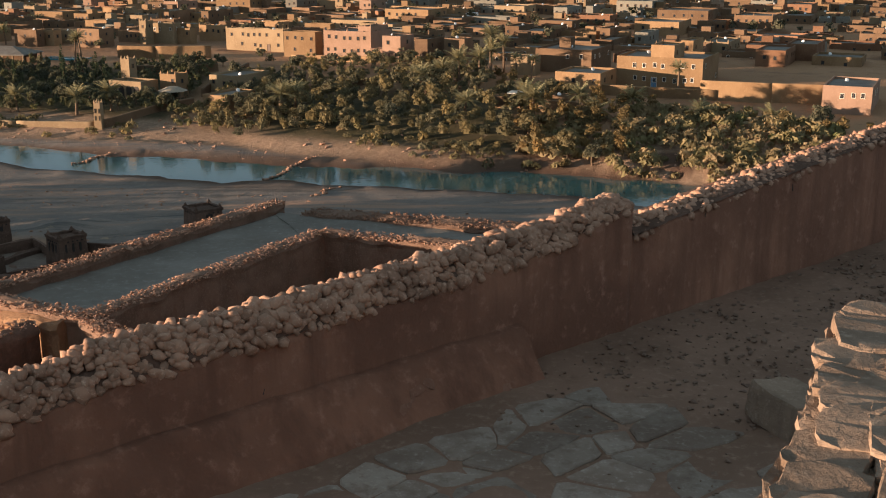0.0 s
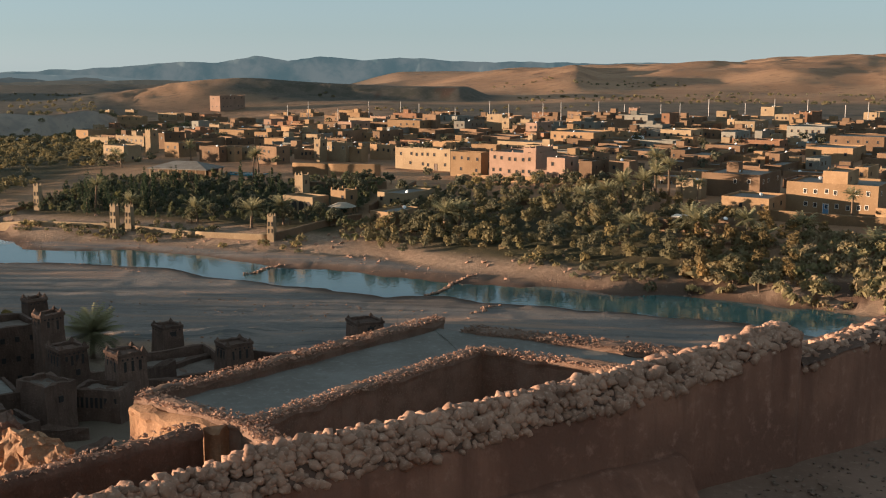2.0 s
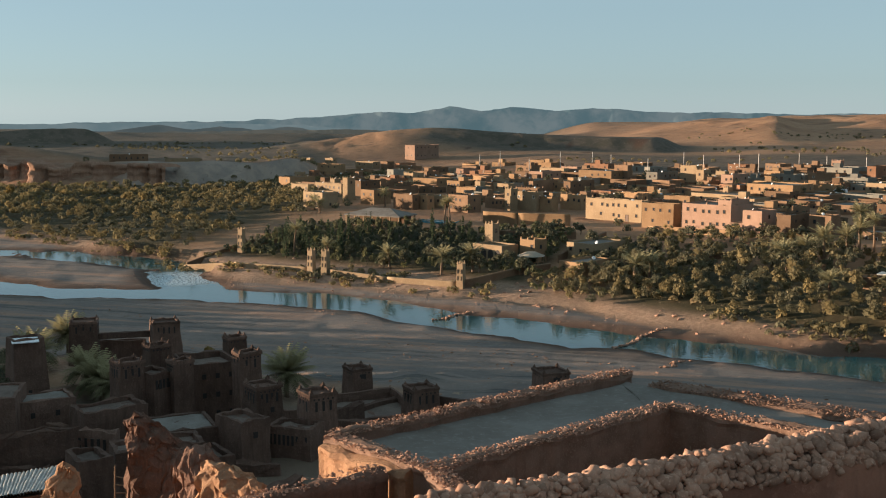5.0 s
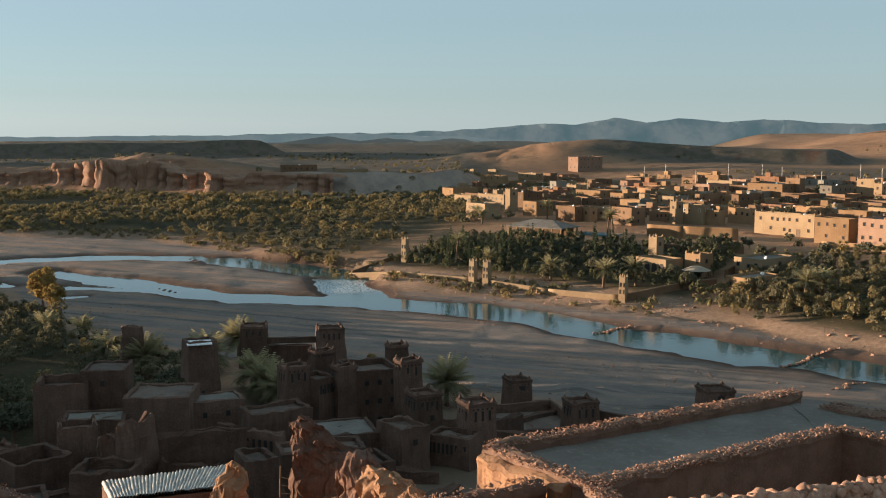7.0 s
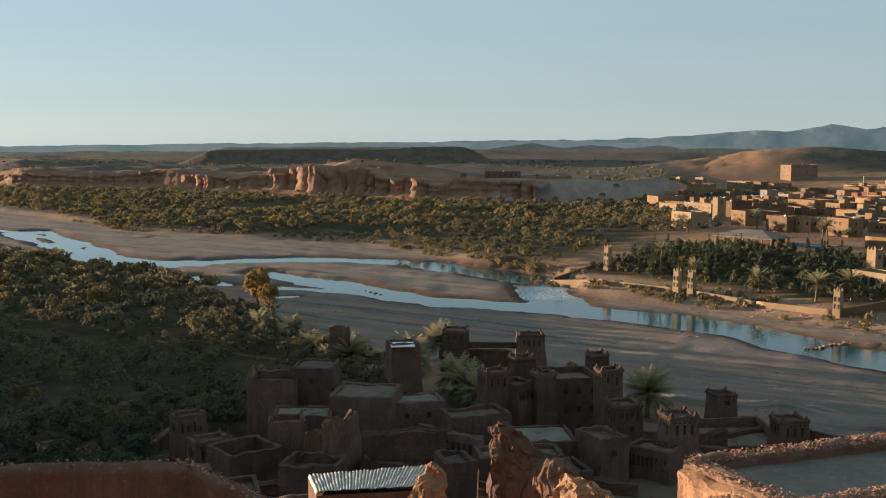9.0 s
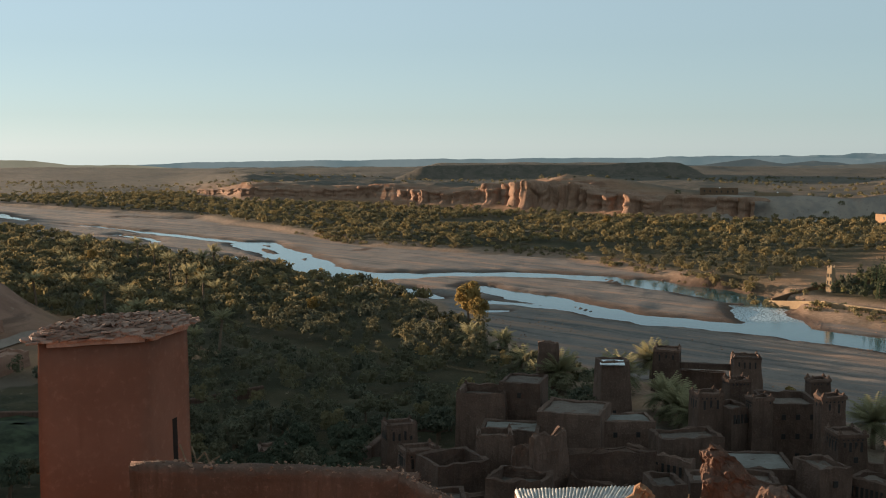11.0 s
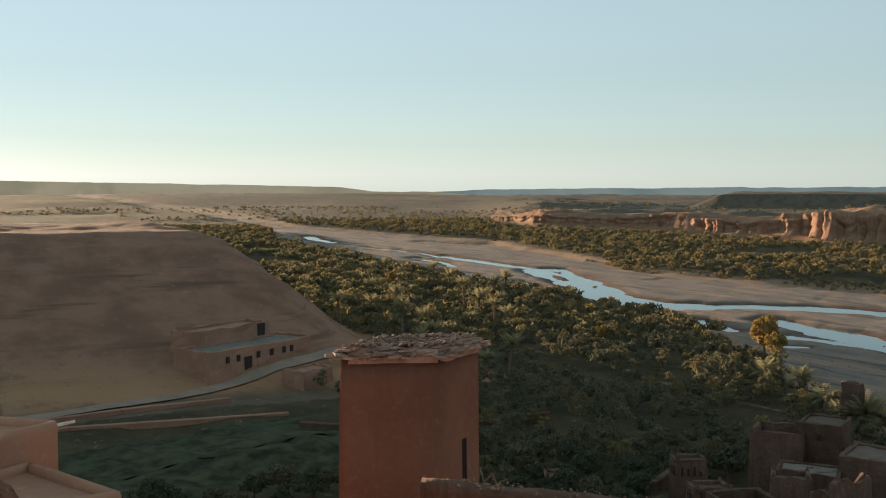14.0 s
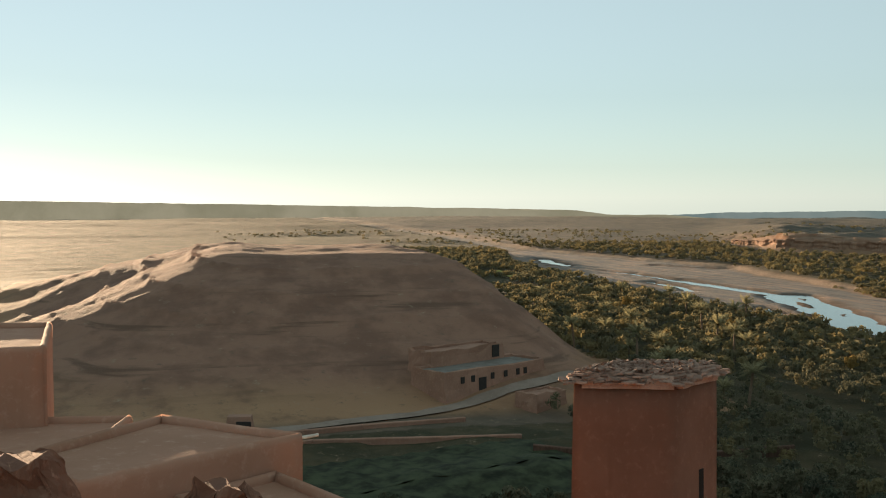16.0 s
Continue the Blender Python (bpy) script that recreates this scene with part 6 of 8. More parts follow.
town_house(67.6, 392.6, 16.5, 8.8, 4.0, -28, 4, rows=1, cols=5, finials=True, seed=53, z=9.3)
town_house(113.7, 627.4, 7.4, 14.8, 4.9, -28, 3, rows=1, cols=2, seed=54, z=10.8)
town_house(100.1, 524.0, 6.7, 3.5, 5.4, -28, 3, rows=1, cols=3, seed=55, z=10.7)
town_house(103.4, 511.4, 4.5, 5.1, 5.7, -28, 0, rows=1, cols=1, finials=True, seed=56, z=11.0)
town_house(112.1, 523.2, 5.8, 16.0, 6.5, -28, 4, rows=1, cols=1, finials=True, seed=57, z=10.9)
town_house(92.6, 428.7, 13.8, 16.0, 5.9, -28, 5, rows=2, cols=5, seed=58, z=10.3)
town_house(83.0, 392.5, 4.0, 3.5, 2.9, -28, 5, rows=1, cols=1, seed=59, z=9.5)
town_house(85.4, 359.6, 14.3, 16.0, 4.6, -28, 0, rows=1, cols=3, seed=60, z=9.0)
town_house(65.4, 343.4, 3.2, 11.7, 4.3, -28, 1, rows=1, cols=1, seed=61, z=8.4)
town_house(62.8, 326.4, 5.1, 16.0, 3.0, -28, 1, rows=1, cols=2, seed=62, z=8.0)
town_house(74.6, 334.0, 4.0, 12.0, 3.9, -28, 5, rows=1, cols=1, seed=63, z=8.3)
town_house(43.9, 277.9, 14.4, 16.0, 5.6, -28, 1, rows=1, cols=4, pale=True, turret=2.2, seed=64, z=7.5)
town_house(30.9, 269.9, 6.4, 3.5, 4.6, -28, 3, rows=1, cols=1, seed=65, z=7.2)
town_house(42.2, 249.2, 10.5, 11.6, 5.0, -28, 0, rows=1, cols=4, pale=False, seed=66, z=5.6)
town_house(-244.2, 794.8, 10.3, 25.3, 12.4, -28, 2, rows=2, cols=2, finials=True, words='large salmon hilltop hotel with a crenellated tower', seed=67, z=3.2)
town_house(-285.2, 677.1, 5.4, 3.5, 3.1, -28, 3, rows=1, cols=1, seed=68, z=6.8)
town_house(-294.8, 738.3, 8.7, 3.5, 4.2, -28, 3, rows=1, cols=2, seed=69, z=3.2)
town_house(-223.1, 559.3, 19.3, 3.5, 3.7, -28, 0, rows=1, cols=3, seed=70, z=8.4)
town_house(-254.1, 702.7, 17.6, 6.3, 4.7, -28, 3, rows=1, cols=3, seed=71, z=2.3)
town_house(-237.2, 694.4, 6.7, 6.3, 5.3, -28, 1, rows=1, cols=1, seed=72, z=2.3)
town_house(-220.6, 680.5, 5.0, 14.5, 4.5, -28, 4, rows=1, cols=1, seed=73, z=2.9)
town_house(-218.5, 502.5, 8.6, 15.6, 5.5, -28, 0, rows=1, cols=2, seed=74, z=2.9)
town_house(-222.8, 516.3, 4.2, 3.5, 6.5, -28, 3, rows=1, cols=1, finials=True, seed=75, z=3.1)
town_house(-194.0, 452.3, 11.7, 3.5, 4.2, -28, 3, rows=1, cols=4, finials=True, seed=76, z=4.0)
town_house(-221.4, 531.6, 4.2, 3.5, 4.9, -28, 4, rows=1, cols=1, seed=77, z=5.0)
town_house(-176.7, 442.9, 17.1, 3.5, 4.6, -28, 3, rows=2, cols=6, finials=True, seed=78, z=4.9)
town_house(-180.7, 457.8, 2.9, 3.5, 6.0, -28, 3, rows=1, cols=1, finials=True, seed=79, z=4.4)
town_house(-151.4, 369.1, 10.6, 7.3, 5.6, -28, 3, rows=2, cols=4, door=1, seed=80, z=5.7)
town_house(-155.0, 407.1, 2.8, 4.1, 8.7, -28, 3, rows=2, cols=1, finials=True, seed=81, z=5.4)
town_house(-155.9, 426.8, 7.8, 10.6, 6.2, -28, 1, rows=1, cols=2, seed=82, z=5.9)
town_house(-137.1, 387.7, 7.3, 8.4, 5.4, -28, 0, rows=1, cols=2, seed=83, z=5.8)
town_house(-170.4, 511.1, 4.5, 7.2, 6.1, -28, 5, rows=1, cols=1, seed=84, z=6.1)
town_house(-152.9, 484.9, 6.0, 7.0, 5.5, -28, 3, rows=2, cols=2, finials=True, seed=85, z=6.6)
town_house(-118.6, 367.4, 9.5, 3.5, 5.3, -28, 1, rows=1, cols=3, words='brown terrace restaurant with open roof gallery', seed=86, z=6.0)
town_house(-113.4, 369.5, 8.3, 3.5, 4.8, -28, 0, rows=1, cols=3, finials=True, seed=87, z=6.0)
town_house(-108.8, 374.9, 6.2, 3.5, 4.3, -28, 3, rows=1, cols=2, seed=88, z=6.1)
town_house(-95.7, 360.6, 8.9, 6.6, 5.9, -28, 1, rows=2, cols=4, words='brown two-storey terrace restaurant with open galleries', seed=89, z=6.2)
town_house(-110.0, 421.6, 10.9, 3.5, 3.9, -28, 0, rows=1, cols=4, seed=90, z=6.5)
town_house(-115.3, 463.5, 6.4, 4.6, 5.0, -28, 0, rows=1, cols=1, seed=91, z=7.6)
town_house(-133.5, 507.0, 4.6, 10.0, 5.7, -28, 2, rows=1, cols=1, seed=92, z=7.7)
town_house(-147.8, 454.7, 8.7, 4.5, 3.3, -28, 1, rows=1, cols=2, seed=93, z=6.5)
town_house(-129.2, 435.5, 9.4, 6.4, 2.7, -28, 1, rows=1, cols=2, seed=94, z=6.7)
town_house(-141.1, 489.5, 10.5, 10.9, 3.5, -28, 1, rows=1, cols=2, seed=95, z=7.4)
town_house(-108.3, 385.7, 8.8, 5.2, 2.2, -28, 1, rows=1, cols=2, seed=96, z=6.1)
town_house(100.5, 387.3, 17.4, 16.0, 5.6, -28, 1, rows=1, cols=5, words='unfinished brown house with an open roof frame', seed=97, z=9.7)
town_house(160.3, 596.6, 7.8, 16.0, 3.8, -28, 3, rows=1, cols=1, seed=98, z=10.6)
town_house(62.1, 254.6, 19.6, 16.0, 6.8, -28, 0, rows=2, cols=8, pale=True, door=2, words='large ochre school-like house with white-framed windows', seed=99, z=6.6)
town_house(61.1, 251.4, 5.3, 9.2, 9.6, -28, 0, rows=1, cols=1, seed=100, z=6.5)
town_house(74.0, 279.5, 3.1, 10.9, 6.8, -28, 0, rows=1, cols=1, seed=101, z=7.8)
town_house(92.7, 317.2, 6.8, 16.0, 3.1, -28, 3, rows=1, cols=2, finials=True, seed=102, z=7.9)
town_house(118.0, 365.4, 12.2, 16.0, 5.6, -28, 1, rows=1, cols=5, finials=True, seed=103, z=9.3)
town_house(96.3, 281.7, 7.2, 16.0, 4.1, -28, 4, rows=1, cols=2, seed=104, z=8.0)
town_house(108.6, 294.4, 7.7, 16.0, 4.4, -28, 4, rows=1, cols=2, seed=105, z=8.0)
town_house(108.4, 324.7, 5.3, 14.4, 2.5, -28, 5, rows=1, cols=2, seed=106, z=8.4)
town_house(142.0, 393.4, 10.0, 16.0, 3.0, -28, 1, rows=1, cols=3, seed=107, z=9.9)
town_house(151.2, 416.8, 8.6, 16.0, 5.2, -28, 4, rows=1, cols=3, seed=108, z=10.1)
town_house(109.1, 349.0, 9.9, 16.0, 2.4, -28, 1, rows=1, cols=3, finials=True, seed=109, z=8.9)
town_house(90.8, 218.9, 9.2, 16.0, 5.4, -28, 2, rows=1, cols=4, pale=True, words='salmon pink house with pale-framed windows beside the slope', seed=110, z=5.9)

# ruin and pale wall on the cliff top
for px, py, pw, ph, paint, cols, words in ((-326, 526, 20, 3.4, 1, 6, "roofless brown mud building with square openings on the cliff"), (-298, 534, 19, 1.5, 3, 0, "long low whitewashed wall on the cliff top")):
    town_house(px, py, pw, 6, ph, 31, paint, 1, cols, words=words)

# pillar beside the cream hotel, hotel pavilion, arcaded house
for px, py, ph in ((-102.4, 243.4, 5.8), (-98.6, 242.9, 5.8), (-62.3, 231.9, 5.6), (-131.3, 265, 6.6)):
    gate_pillar(px, py, ph)
garden_wall([(-141.7, 253), (-125, 248), (-103, 243.8)], 1.3, 0.3, M_TOWN[3], "long cream plastered garden wall above the river bank", 3)
garden_wall([(-98, 242.7), (-81, 237), (-63, 232)], 1.3, 0.3, M_TOWN[3], "long cream plastered garden wall above the river bank", 9)
garden_wall([(-61.5, 232), (-52, 243), (-46, 250)], 1.7, 0.3, M_TOWN[1], "brown mud garden wall turning up to the houses", 15)
garden_wall([(-141.5, 254), (-134, 272), (-127, 290)], 1.8, 0.3, M_TOWN[1], "dark mud garden wall beside the cypress garden", 17)
garden_wall([(-82, 332), (-70, 327), (-54, 326)], 3.6, 0.4, M_TOWN[0], "tall ochre retaining wall below the hotels", 19)
garden_wall([(-72, 300), (-60, 297), (-48, 300)], 2.0, 0.3, M_TOWN[1], "brown mud terrace wall among gardens", 23)
garden_wall([(-46, 262), (-44, 280), (-40, 300)], 2.0, 0.3, M_TOWN[1], "brown mud terrace wall among gardens", 25)
garden_wall([(-30, 318), (-10, 306), (8, 294), (18, 288)], 1.6, 0.3, M_TOWN[0], "low earth wall at the foot of the guest houses", 27)
garden_wall([(40, 246), (54, 238), (67, 231)], 2.2, 0.35, M_TOWN[0], "ochre terrace wall in front of the large house", 31)
garden_wall([(64, 233), (77, 226), (88, 222)], 4.0, 0.4, M_TOWN[0], "high ochre yard wall", 33)
garden_wall([(20, 228), (28, 222), (36, 218)], 2.4, 0.3, M_TOWN[1], "brown mud wall round a cluttered yard", 35)
garden_wall([(-12, 262), (-4, 272), (4, 284)], 1.2, 0.25, M_TOWN[1], "low mud wall running up through the gardens", 37)


def pavilion(x, y, z, w, d, h, turn):
    p = thing("pavilion", pose(x, y, z, 0, 0, turn), "open garden pavilion under a broad pale hipped roof", "pavilion")
    bm = bmesh.new()
    a = [bm.verts.new(q) for q in ((-w / 2, -d / 2, h), (w / 2, -d / 2, h), (w / 2, d / 2, h), (-w / 2, d / 2, h))]
    lo = [bm.verts.new((v.co.x, v.co.y, h - 0.3)) for v in a]
    r0, r1 = bm.verts.new((-w * 0.18, 0, h + 1.9)), bm.verts.new((w * 0.18, 0, h + 1.9))
    for f in ((a[0], a[1], r1, r0), (a[1], a[2], r1), (a[2], a[3], r0, r1), (a[3], a[0], r0)):
        bm.faces.new(f)
    for i in range(4):
        bm.faces.new((lo[i], lo[(i + 1) % 4], a[(i + 1) % 4], a[i]))
    bm.faces.new(lo[::-1])
    part("hipped_roof", bm, M_ROOF_EARTH, p)
    for i in range(7):
        for sy in (-1, 1):
            bm = bmesh.new()
            box(bm, -0.2, 0.2, -0.2, 0.2, 0, h - 0.3)
            part("post", bm, M_TOWN[3], p, "", pose((i / 6 - 0.5) * (w - 1.2), sy * (d / 2 - 0.6), 0))
    bm = bmesh.new()
    box(bm, -w / 2 + 1.5, w / 2 - 1.5, d * 0.1, d / 2 - 1.2, 0, h - 0.4)
    part("back_room", bm, M_TOWN[1], p)


pz = float(ground_z(-112, 323))
pavilion(-113, 324, pz - 0.2, 20, 11, 3.2, -12)
pool = bmesh.new()
box(pool, -6.5, 6.5, -3, 3, -0.4, 0.12)
tagged(part("swimming_pool", pool, plain("pool water", (0.05, 0.22, 0.28), 0.05, 0.5), None, "", pose(-97, 331, float(ground_z(-97, 331)) + 0.25, 0, 0, -10)), "blue hotel swimming pool beside the pavilion", "pool")


def arcade_house(x, y, w, d, h, turn, arches):
    z0 = float(ground_z(x, y)) - 0.4
    b = thing("arcaded_house", pose(x, y, z0, 0, 0, turn), "cream house with a dark arcade under its roof terrace", "house")
    bm = bmesh.new()
    open_box(bm, w, d, 0, h, 0.25, 0.6)
    part("wall", bm, M_TOWN[3], b)
    # a near-black panel stands for the shade in each arch
    for k in range(arches):
        bm = bmesh.new()
        c = ((k + 0.5) / arches - 0.5) * w * 0.94
        hw = w * 0.94 / arches * 0.36
        ring = [(c - hw, 0.5), (c + hw, 0.5), (c + hw, h - 1.9)] + [(c + hw * math.cos(a), h - 1.9 + hw * math.sin(a)) for a in (0.6, 1.2, 1.9, 2.5)] + [(c - hw, h - 1.9)]
        f = [bm.verts.new((q[0], -d / 2 - 0.02, q[1])) for q in ring]
        g = [bm.verts.new((q[0], -d / 2 + 0.6, q[1])) for q in ring]
        bm.faces.new(f)
        for i in range(len(f)):
            bm.faces.new((f[i], f[(i + 1) % len(f)], g[(i + 1) % len(g)], g[i]))
        part("arch_opening", bm, M_DARK, b)


arcade_house(-62, 263, 9.5, 6, 4.6, -28, 4)
town_house(-64.5, 270, 2.6, 2.6, 8.2, -28, 3, 2, 1, seed=301, finials=True, words="slim cream tower rising over the arcaded house")
town_house(-52.5, 263, 4.6, 4.6, 5.6, -28, 0, 1, 2, seed=302, finials=True, words="squat ochre tower house above a thatched porch")
thatch = thing("thatched_porch", pose(-51.5, 255.5, float(ground_z(-51.5, 255.5)), 0, 0, 0), "round thatched porch on slim posts", "porch")
bm = bmesh.new()
bmesh.ops.create_cone(bm, cap_ends=True, segments=16, radius1=3.4, radius2=1.2, depth=0.9)
part("thatch_roof", bm, plain("grey thatch", (0.30, 0.25, 0.19), 0.95), thatch, "", pose(0, 0, 2.9))
for k in range(8):
    pole("post", (2.9 * math.cos(k * 0.785), 2.9 * math.sin(k * 0.785), 0), (2.9 * math.cos(k * 0.785), 2.9 * math.sin(k * 0.785), 2.6), 0.12, M_WOOD, thatch)
shelter = thing("yard_shelter", pose(26, 229, float(ground_z(26, 229)), 0, 0, -20), "rickety yard shelter with a pale sheet roof", "shelter")
bm = bmesh.new()
box(bm, -3.2, 3.2, -1.8, 1.8, 2.7, 2.95)
part("sheet_roof", bm, M_FRAME, shelter)
for sx in (-2.8, 0, 2.8):
    for sy in (-1.5, 1.5):
        pole("post", (sx, sy, -0.5), (sx, sy, 2.75), 0.1, M_WOOD, shelter)
bm = bmesh.new()
box(bm, -3.0, 3.2, 0.8, 1.7, 0, 2.2)
part("goods_stack", bm, M_WOOD, shelter)
town_house(34, 226, 4.2, 4.0, 2.8, -20, 1, 1, 2, seed=303)

# white minibus parked on the town street
van = thing("minibus", pose(28, 428, float(ground_z(28, 428)) + 0.1, 0, 0, 150), "white minibus with dark windows parked in the street", "vehicle")
bm = bmesh.new()
prof = [(-2.6, 0.45), (2.6, 0.45), (2.65, 1.1), (2.15, 1.35), (1.55, 2.1), (-2.5, 2.2), (-2.65, 1.2)]
f = [bm.verts.new((p[0], -0.95, p[1])) for p in prof]
g = [bm.verts.new((p[0], 0.95, p[1])) for p in prof]
bm.faces.new(f[::-1])
bm.faces.new(g)
for i in range(7):
    bm.faces.new((f[i], f[(i + 1) % 7], g[(i + 1) % 7], g[i]))
bmesh.ops.bevel(bm, geom=bm.edges, offset=0.08, segments=2, affect="EDGES")
part("body", bm, plain("white car paint", (0.78, 0.78, 0.77), 0.3, 0.5), van)
for sy in (-0.96, 0.96):
    bm = bmesh.new()
    box(bm, -2.3, 1.6, sy - 0.02, sy + 0.02, 1.3, 1.95)
    part("side_window", bm, M_GLASS, van)
for sx in (-1.7, 1.75):
    for sy in (-0.9, 0.9):
        bm = bmesh.new()
        bmesh.ops.create_cone(bm, cap_ends=True, segments=14, radius1=0.36, radius2=0.36, depth=0.22)
        part("wheel", bm, M_DARK, van, "", pose(sx, sy, 0.36, 90, 0, 0))

# the rest of the town: plain houses in the gaps, thinner towards its edges
rng = random.Random(77)
made = 0
for _ in range(9000):
    az, r = rng.uniform(-26, 24), rng.uniform(300, 690)
    x, y = polar(az, r)
    ry = line_y(FAR_BANK, x)
    depth = y - float(ry)
    edge = 95 if x > 20 else 130 if x > -40 else 165
    if depth < edge or depth > 400 or (x < -150 and r < 400) or (az > 19 and r < 470) or (x < -150 and depth < 190):
        continue
    if rng.random() > (0.95 if r < 520 else 0.35):
        continue
    w, d = rng.uniform(6, 15), rng.uniform(6, 12)
    if any(math.hypot(x - q[0], y - q[1]) < (max(w, d) / 2 + q[2]) * 0.72 for q in PLOTS):
        continue
    far = r > 430
    h = rng.choice((1.7, 2.2, 2.6, 3.0)) if not far else rng.choice((2.2, 2.6, 3.2, 3.6))
    town_house(x, y, w, d, h, -28 + rng.choice((0, 0, 0, 6, -8)), rng.choice((0, 0, 1, 1, 1, 1, 1, 3, 4, 5)), 2 if h > 5 else 1, rng.choice((2, 3, 4)),
               rng.random() < 0.25, 1 if rng.random() < 0.5 else 0, rng.random() < 0.2, rng.choice((0, 0, 1.4, 1.9)), 400 + made)
    made += 1
    if made >= 270:
        break

# roof clutter: pale dishes and water tanks
dish_bm = bmesh.new()
bmesh.ops.create_cone(dish_bm, cap_ends=True, segments=12, radius1=0.45, radius2=0.2, depth=0.14)
dish_me = bpy.data.meshes.new("satellite_dish")
dish_bm.to_mesh(dish_me)
dish_bm.free()
dish_me.materials.append(plain("white enamel", (0.75, 0.74, 0.72), 0.5))
for ob in [o for o in scene.objects if o.name.startswith("town_house") and o.parent is None]:
    if rng.random() < 0.4:
        wall = next(c for c in ob.children if c.name.startswith("wall"))
        top = max(v.co.z for v in wall.data.vertices)
        x0 = max(v.co.x for v in wall.data.vertices)
        y0 = max(v.co.y for v in wall.data.vertices)
        m = ob.matrix_basis @ pose(rng.uniform(-0.7, 0.7) * x0, rng.uniform(-0.7, 0.7) * y0, top + 0.05, 55, 0, rng.uniform(-60, 60))
        dish = place("satellite_dish", dish_me, None, "", m)
        tagged(dish, "white satellite dish on a flat town roof", "dish", "satellite dishes")

# lamp and power poles behind the town
mast_mat = plain("grey concrete pole", (0.42, 0.38, 0.34), 0.8)
for k in range(26):
    az = -22 + k * 1.45 + rng.uniform(-0.4, 0.4)
    r = rng.uniform(560, 640)
    x, y = polar(az, r)
    z = float(ground_z(x, y))
    ob = pole("street_pole", (x, y, z - 0.3), (x, y, z + rng.uniform(7.5, 10)), 0.22, mast_mat)
    tagged(ob, "slim grey concrete pole beside the road", "pole", "roadside poles")


# ---- long house, track and walls at the foot of the bare hill ----
def hill_house():
    h = thing("hillside_house", pose(-199.4, 68.7, 4.0, 0, 0, 116.6), "long salmon mud house with small windows under a hill", "house")
    bm = bmesh.new()
    open_box(bm, 27, 9, -2, 4.6, 0.4, 0.5, 0.3)
    worn(bm, 0.12, 4)
    part("wall", bm, M_SALMON_FAR, h)
    bm = bmesh.new()
    box(bm, -13, 13, -4, 4, 4.0, 4.15)
    part("roof", bm, M_ROOF_EARTH, h)
    bm = bmesh.new()
    open_box(bm, 20, 6, 0, 7.2, 0.4, 0.5, 0.2)
    worn(bm, 0.3, 6)
    part("upper_wall", bm, M_SALMON_FAR, h, "", pose(0.5, 6.6, 0))
    bm = bmesh.new()
    open_box(bm, 8, 5, -3, 1.6, 0.35, 0.4, 0.2)
    worn(bm, 0.15, 8)
    part("annex", bm, M_SALMON_FAR, h, "", pose(-1.7, -17.0, 0))
    for x in (-9.2, -6.5, -1.3, 2.3, 5.7, 7.8):
        place("window", ME_HOLE_BIG, h, "", pose(x, -4.72, 2.2))
    place("arched_opening", ME_ARCH_BIG, h, "", pose(8, 3.36, 4.6))
    place("arched_opening", ME_ARCH_BIG, h, "", pose(-4, -4.72, 0.4))


M_SALMON_FAR = earth("hillside mud plaster", (0.44, 0.245, 0.172), (0.34, 0.185, 0.128), (0.51, 0.305, 0.22), 0.6, 0.02, 0.04)
ME_HOLE_BIG = window_mesh("window", 0.9, 1.2, M_DARK)
ME_ARCH_BIG = window_mesh("arched_opening", 2.0, 2.4, M_DARK)
hill_house()


def strip(name, points, half, label, category, mat, lift=0.12, kind="structure"):
    """A track laid over the ground."""
    bm = bmesh.new()
    rows = []
    dense = []
    for (ax, ay), (bx, by) in zip(points, points[1:]):
        n = max(2, int(math.hypot(bx - ax, by - ay) / 2))
        dense += [(ax + (bx - ax) * k / n, ay + (by - ay) * k / n) for k in range(n)]
    dense.append(points[-1])
    for k, p in enumerate(dense):
        q = dense[min(k + 1, len(dense) - 1)]
        o = dense[max(k - 1, 0)]
        d = Vector((q[0] - o[0], q[1] - o[1])).normalized()
        s = Vector((-d.y, d.x))
        w = half * (1 + 0.3 * noise.noise(Vector((p[0] * 0.2, p[1] * 0.2, 0))))
        f = np.array((-1, -0.5, 0, 0.5, 1))
        x, y = p[0] + s.x * w * f, p[1] + s.y * w * f
        rows.append([bm.verts.new(q) for q in zip(x, y, ground_z(x, y) + lift - 0.1 * np.abs(f))])
    for a, b in zip(rows, rows[1:]):
        for i in range(4):
            bm.faces.new((a[i], a[i + 1], b[i + 1], b[i]))
    bmesh.ops.recalc_face_normals(bm, faces=bm.faces)
    return tagged(part(name, bm, mat, None, smooth_faces=True), label, category, kind=kind)


M_TRACK = earth("pale dusty track", (0.36, 0.27, 0.215), (0.28, 0.205, 0.16), (0.42, 0.325, 0.26), 0.7, 0.02, 0.02)
strip("road", [(-172, -6), (-177, 20), (-181, 38), (-183, 51), (-187, 61), (-193, 74), (-199, 90)], 1.7, "pale dusty track along the foot of the hill", "road", M_TRACK, 0.35)
garden_wall([(-172, 20), (-175, 40), (-176, 58)], 0.8, 0.35, M_SALMON_FAR, "low mud wall below the dusty track", 51)
garden_wall([(-166, -6), (-162, 10), (-165, 30), (-160, 62)], 0.6, 0.35, M_SALMON_FAR, "low mud field wall", 53)
garden_wall([(-150, 60), (-140, 75), (-138, 96)], 1.0, 0.35, M_MUD, "low mud field wall in the gardens", 55)
garden_wall([(-85, 62), (-92, 78), (-105, 95)], 1.4, 0.35, M_MUD, "low mud field wall in the gardens", 57)


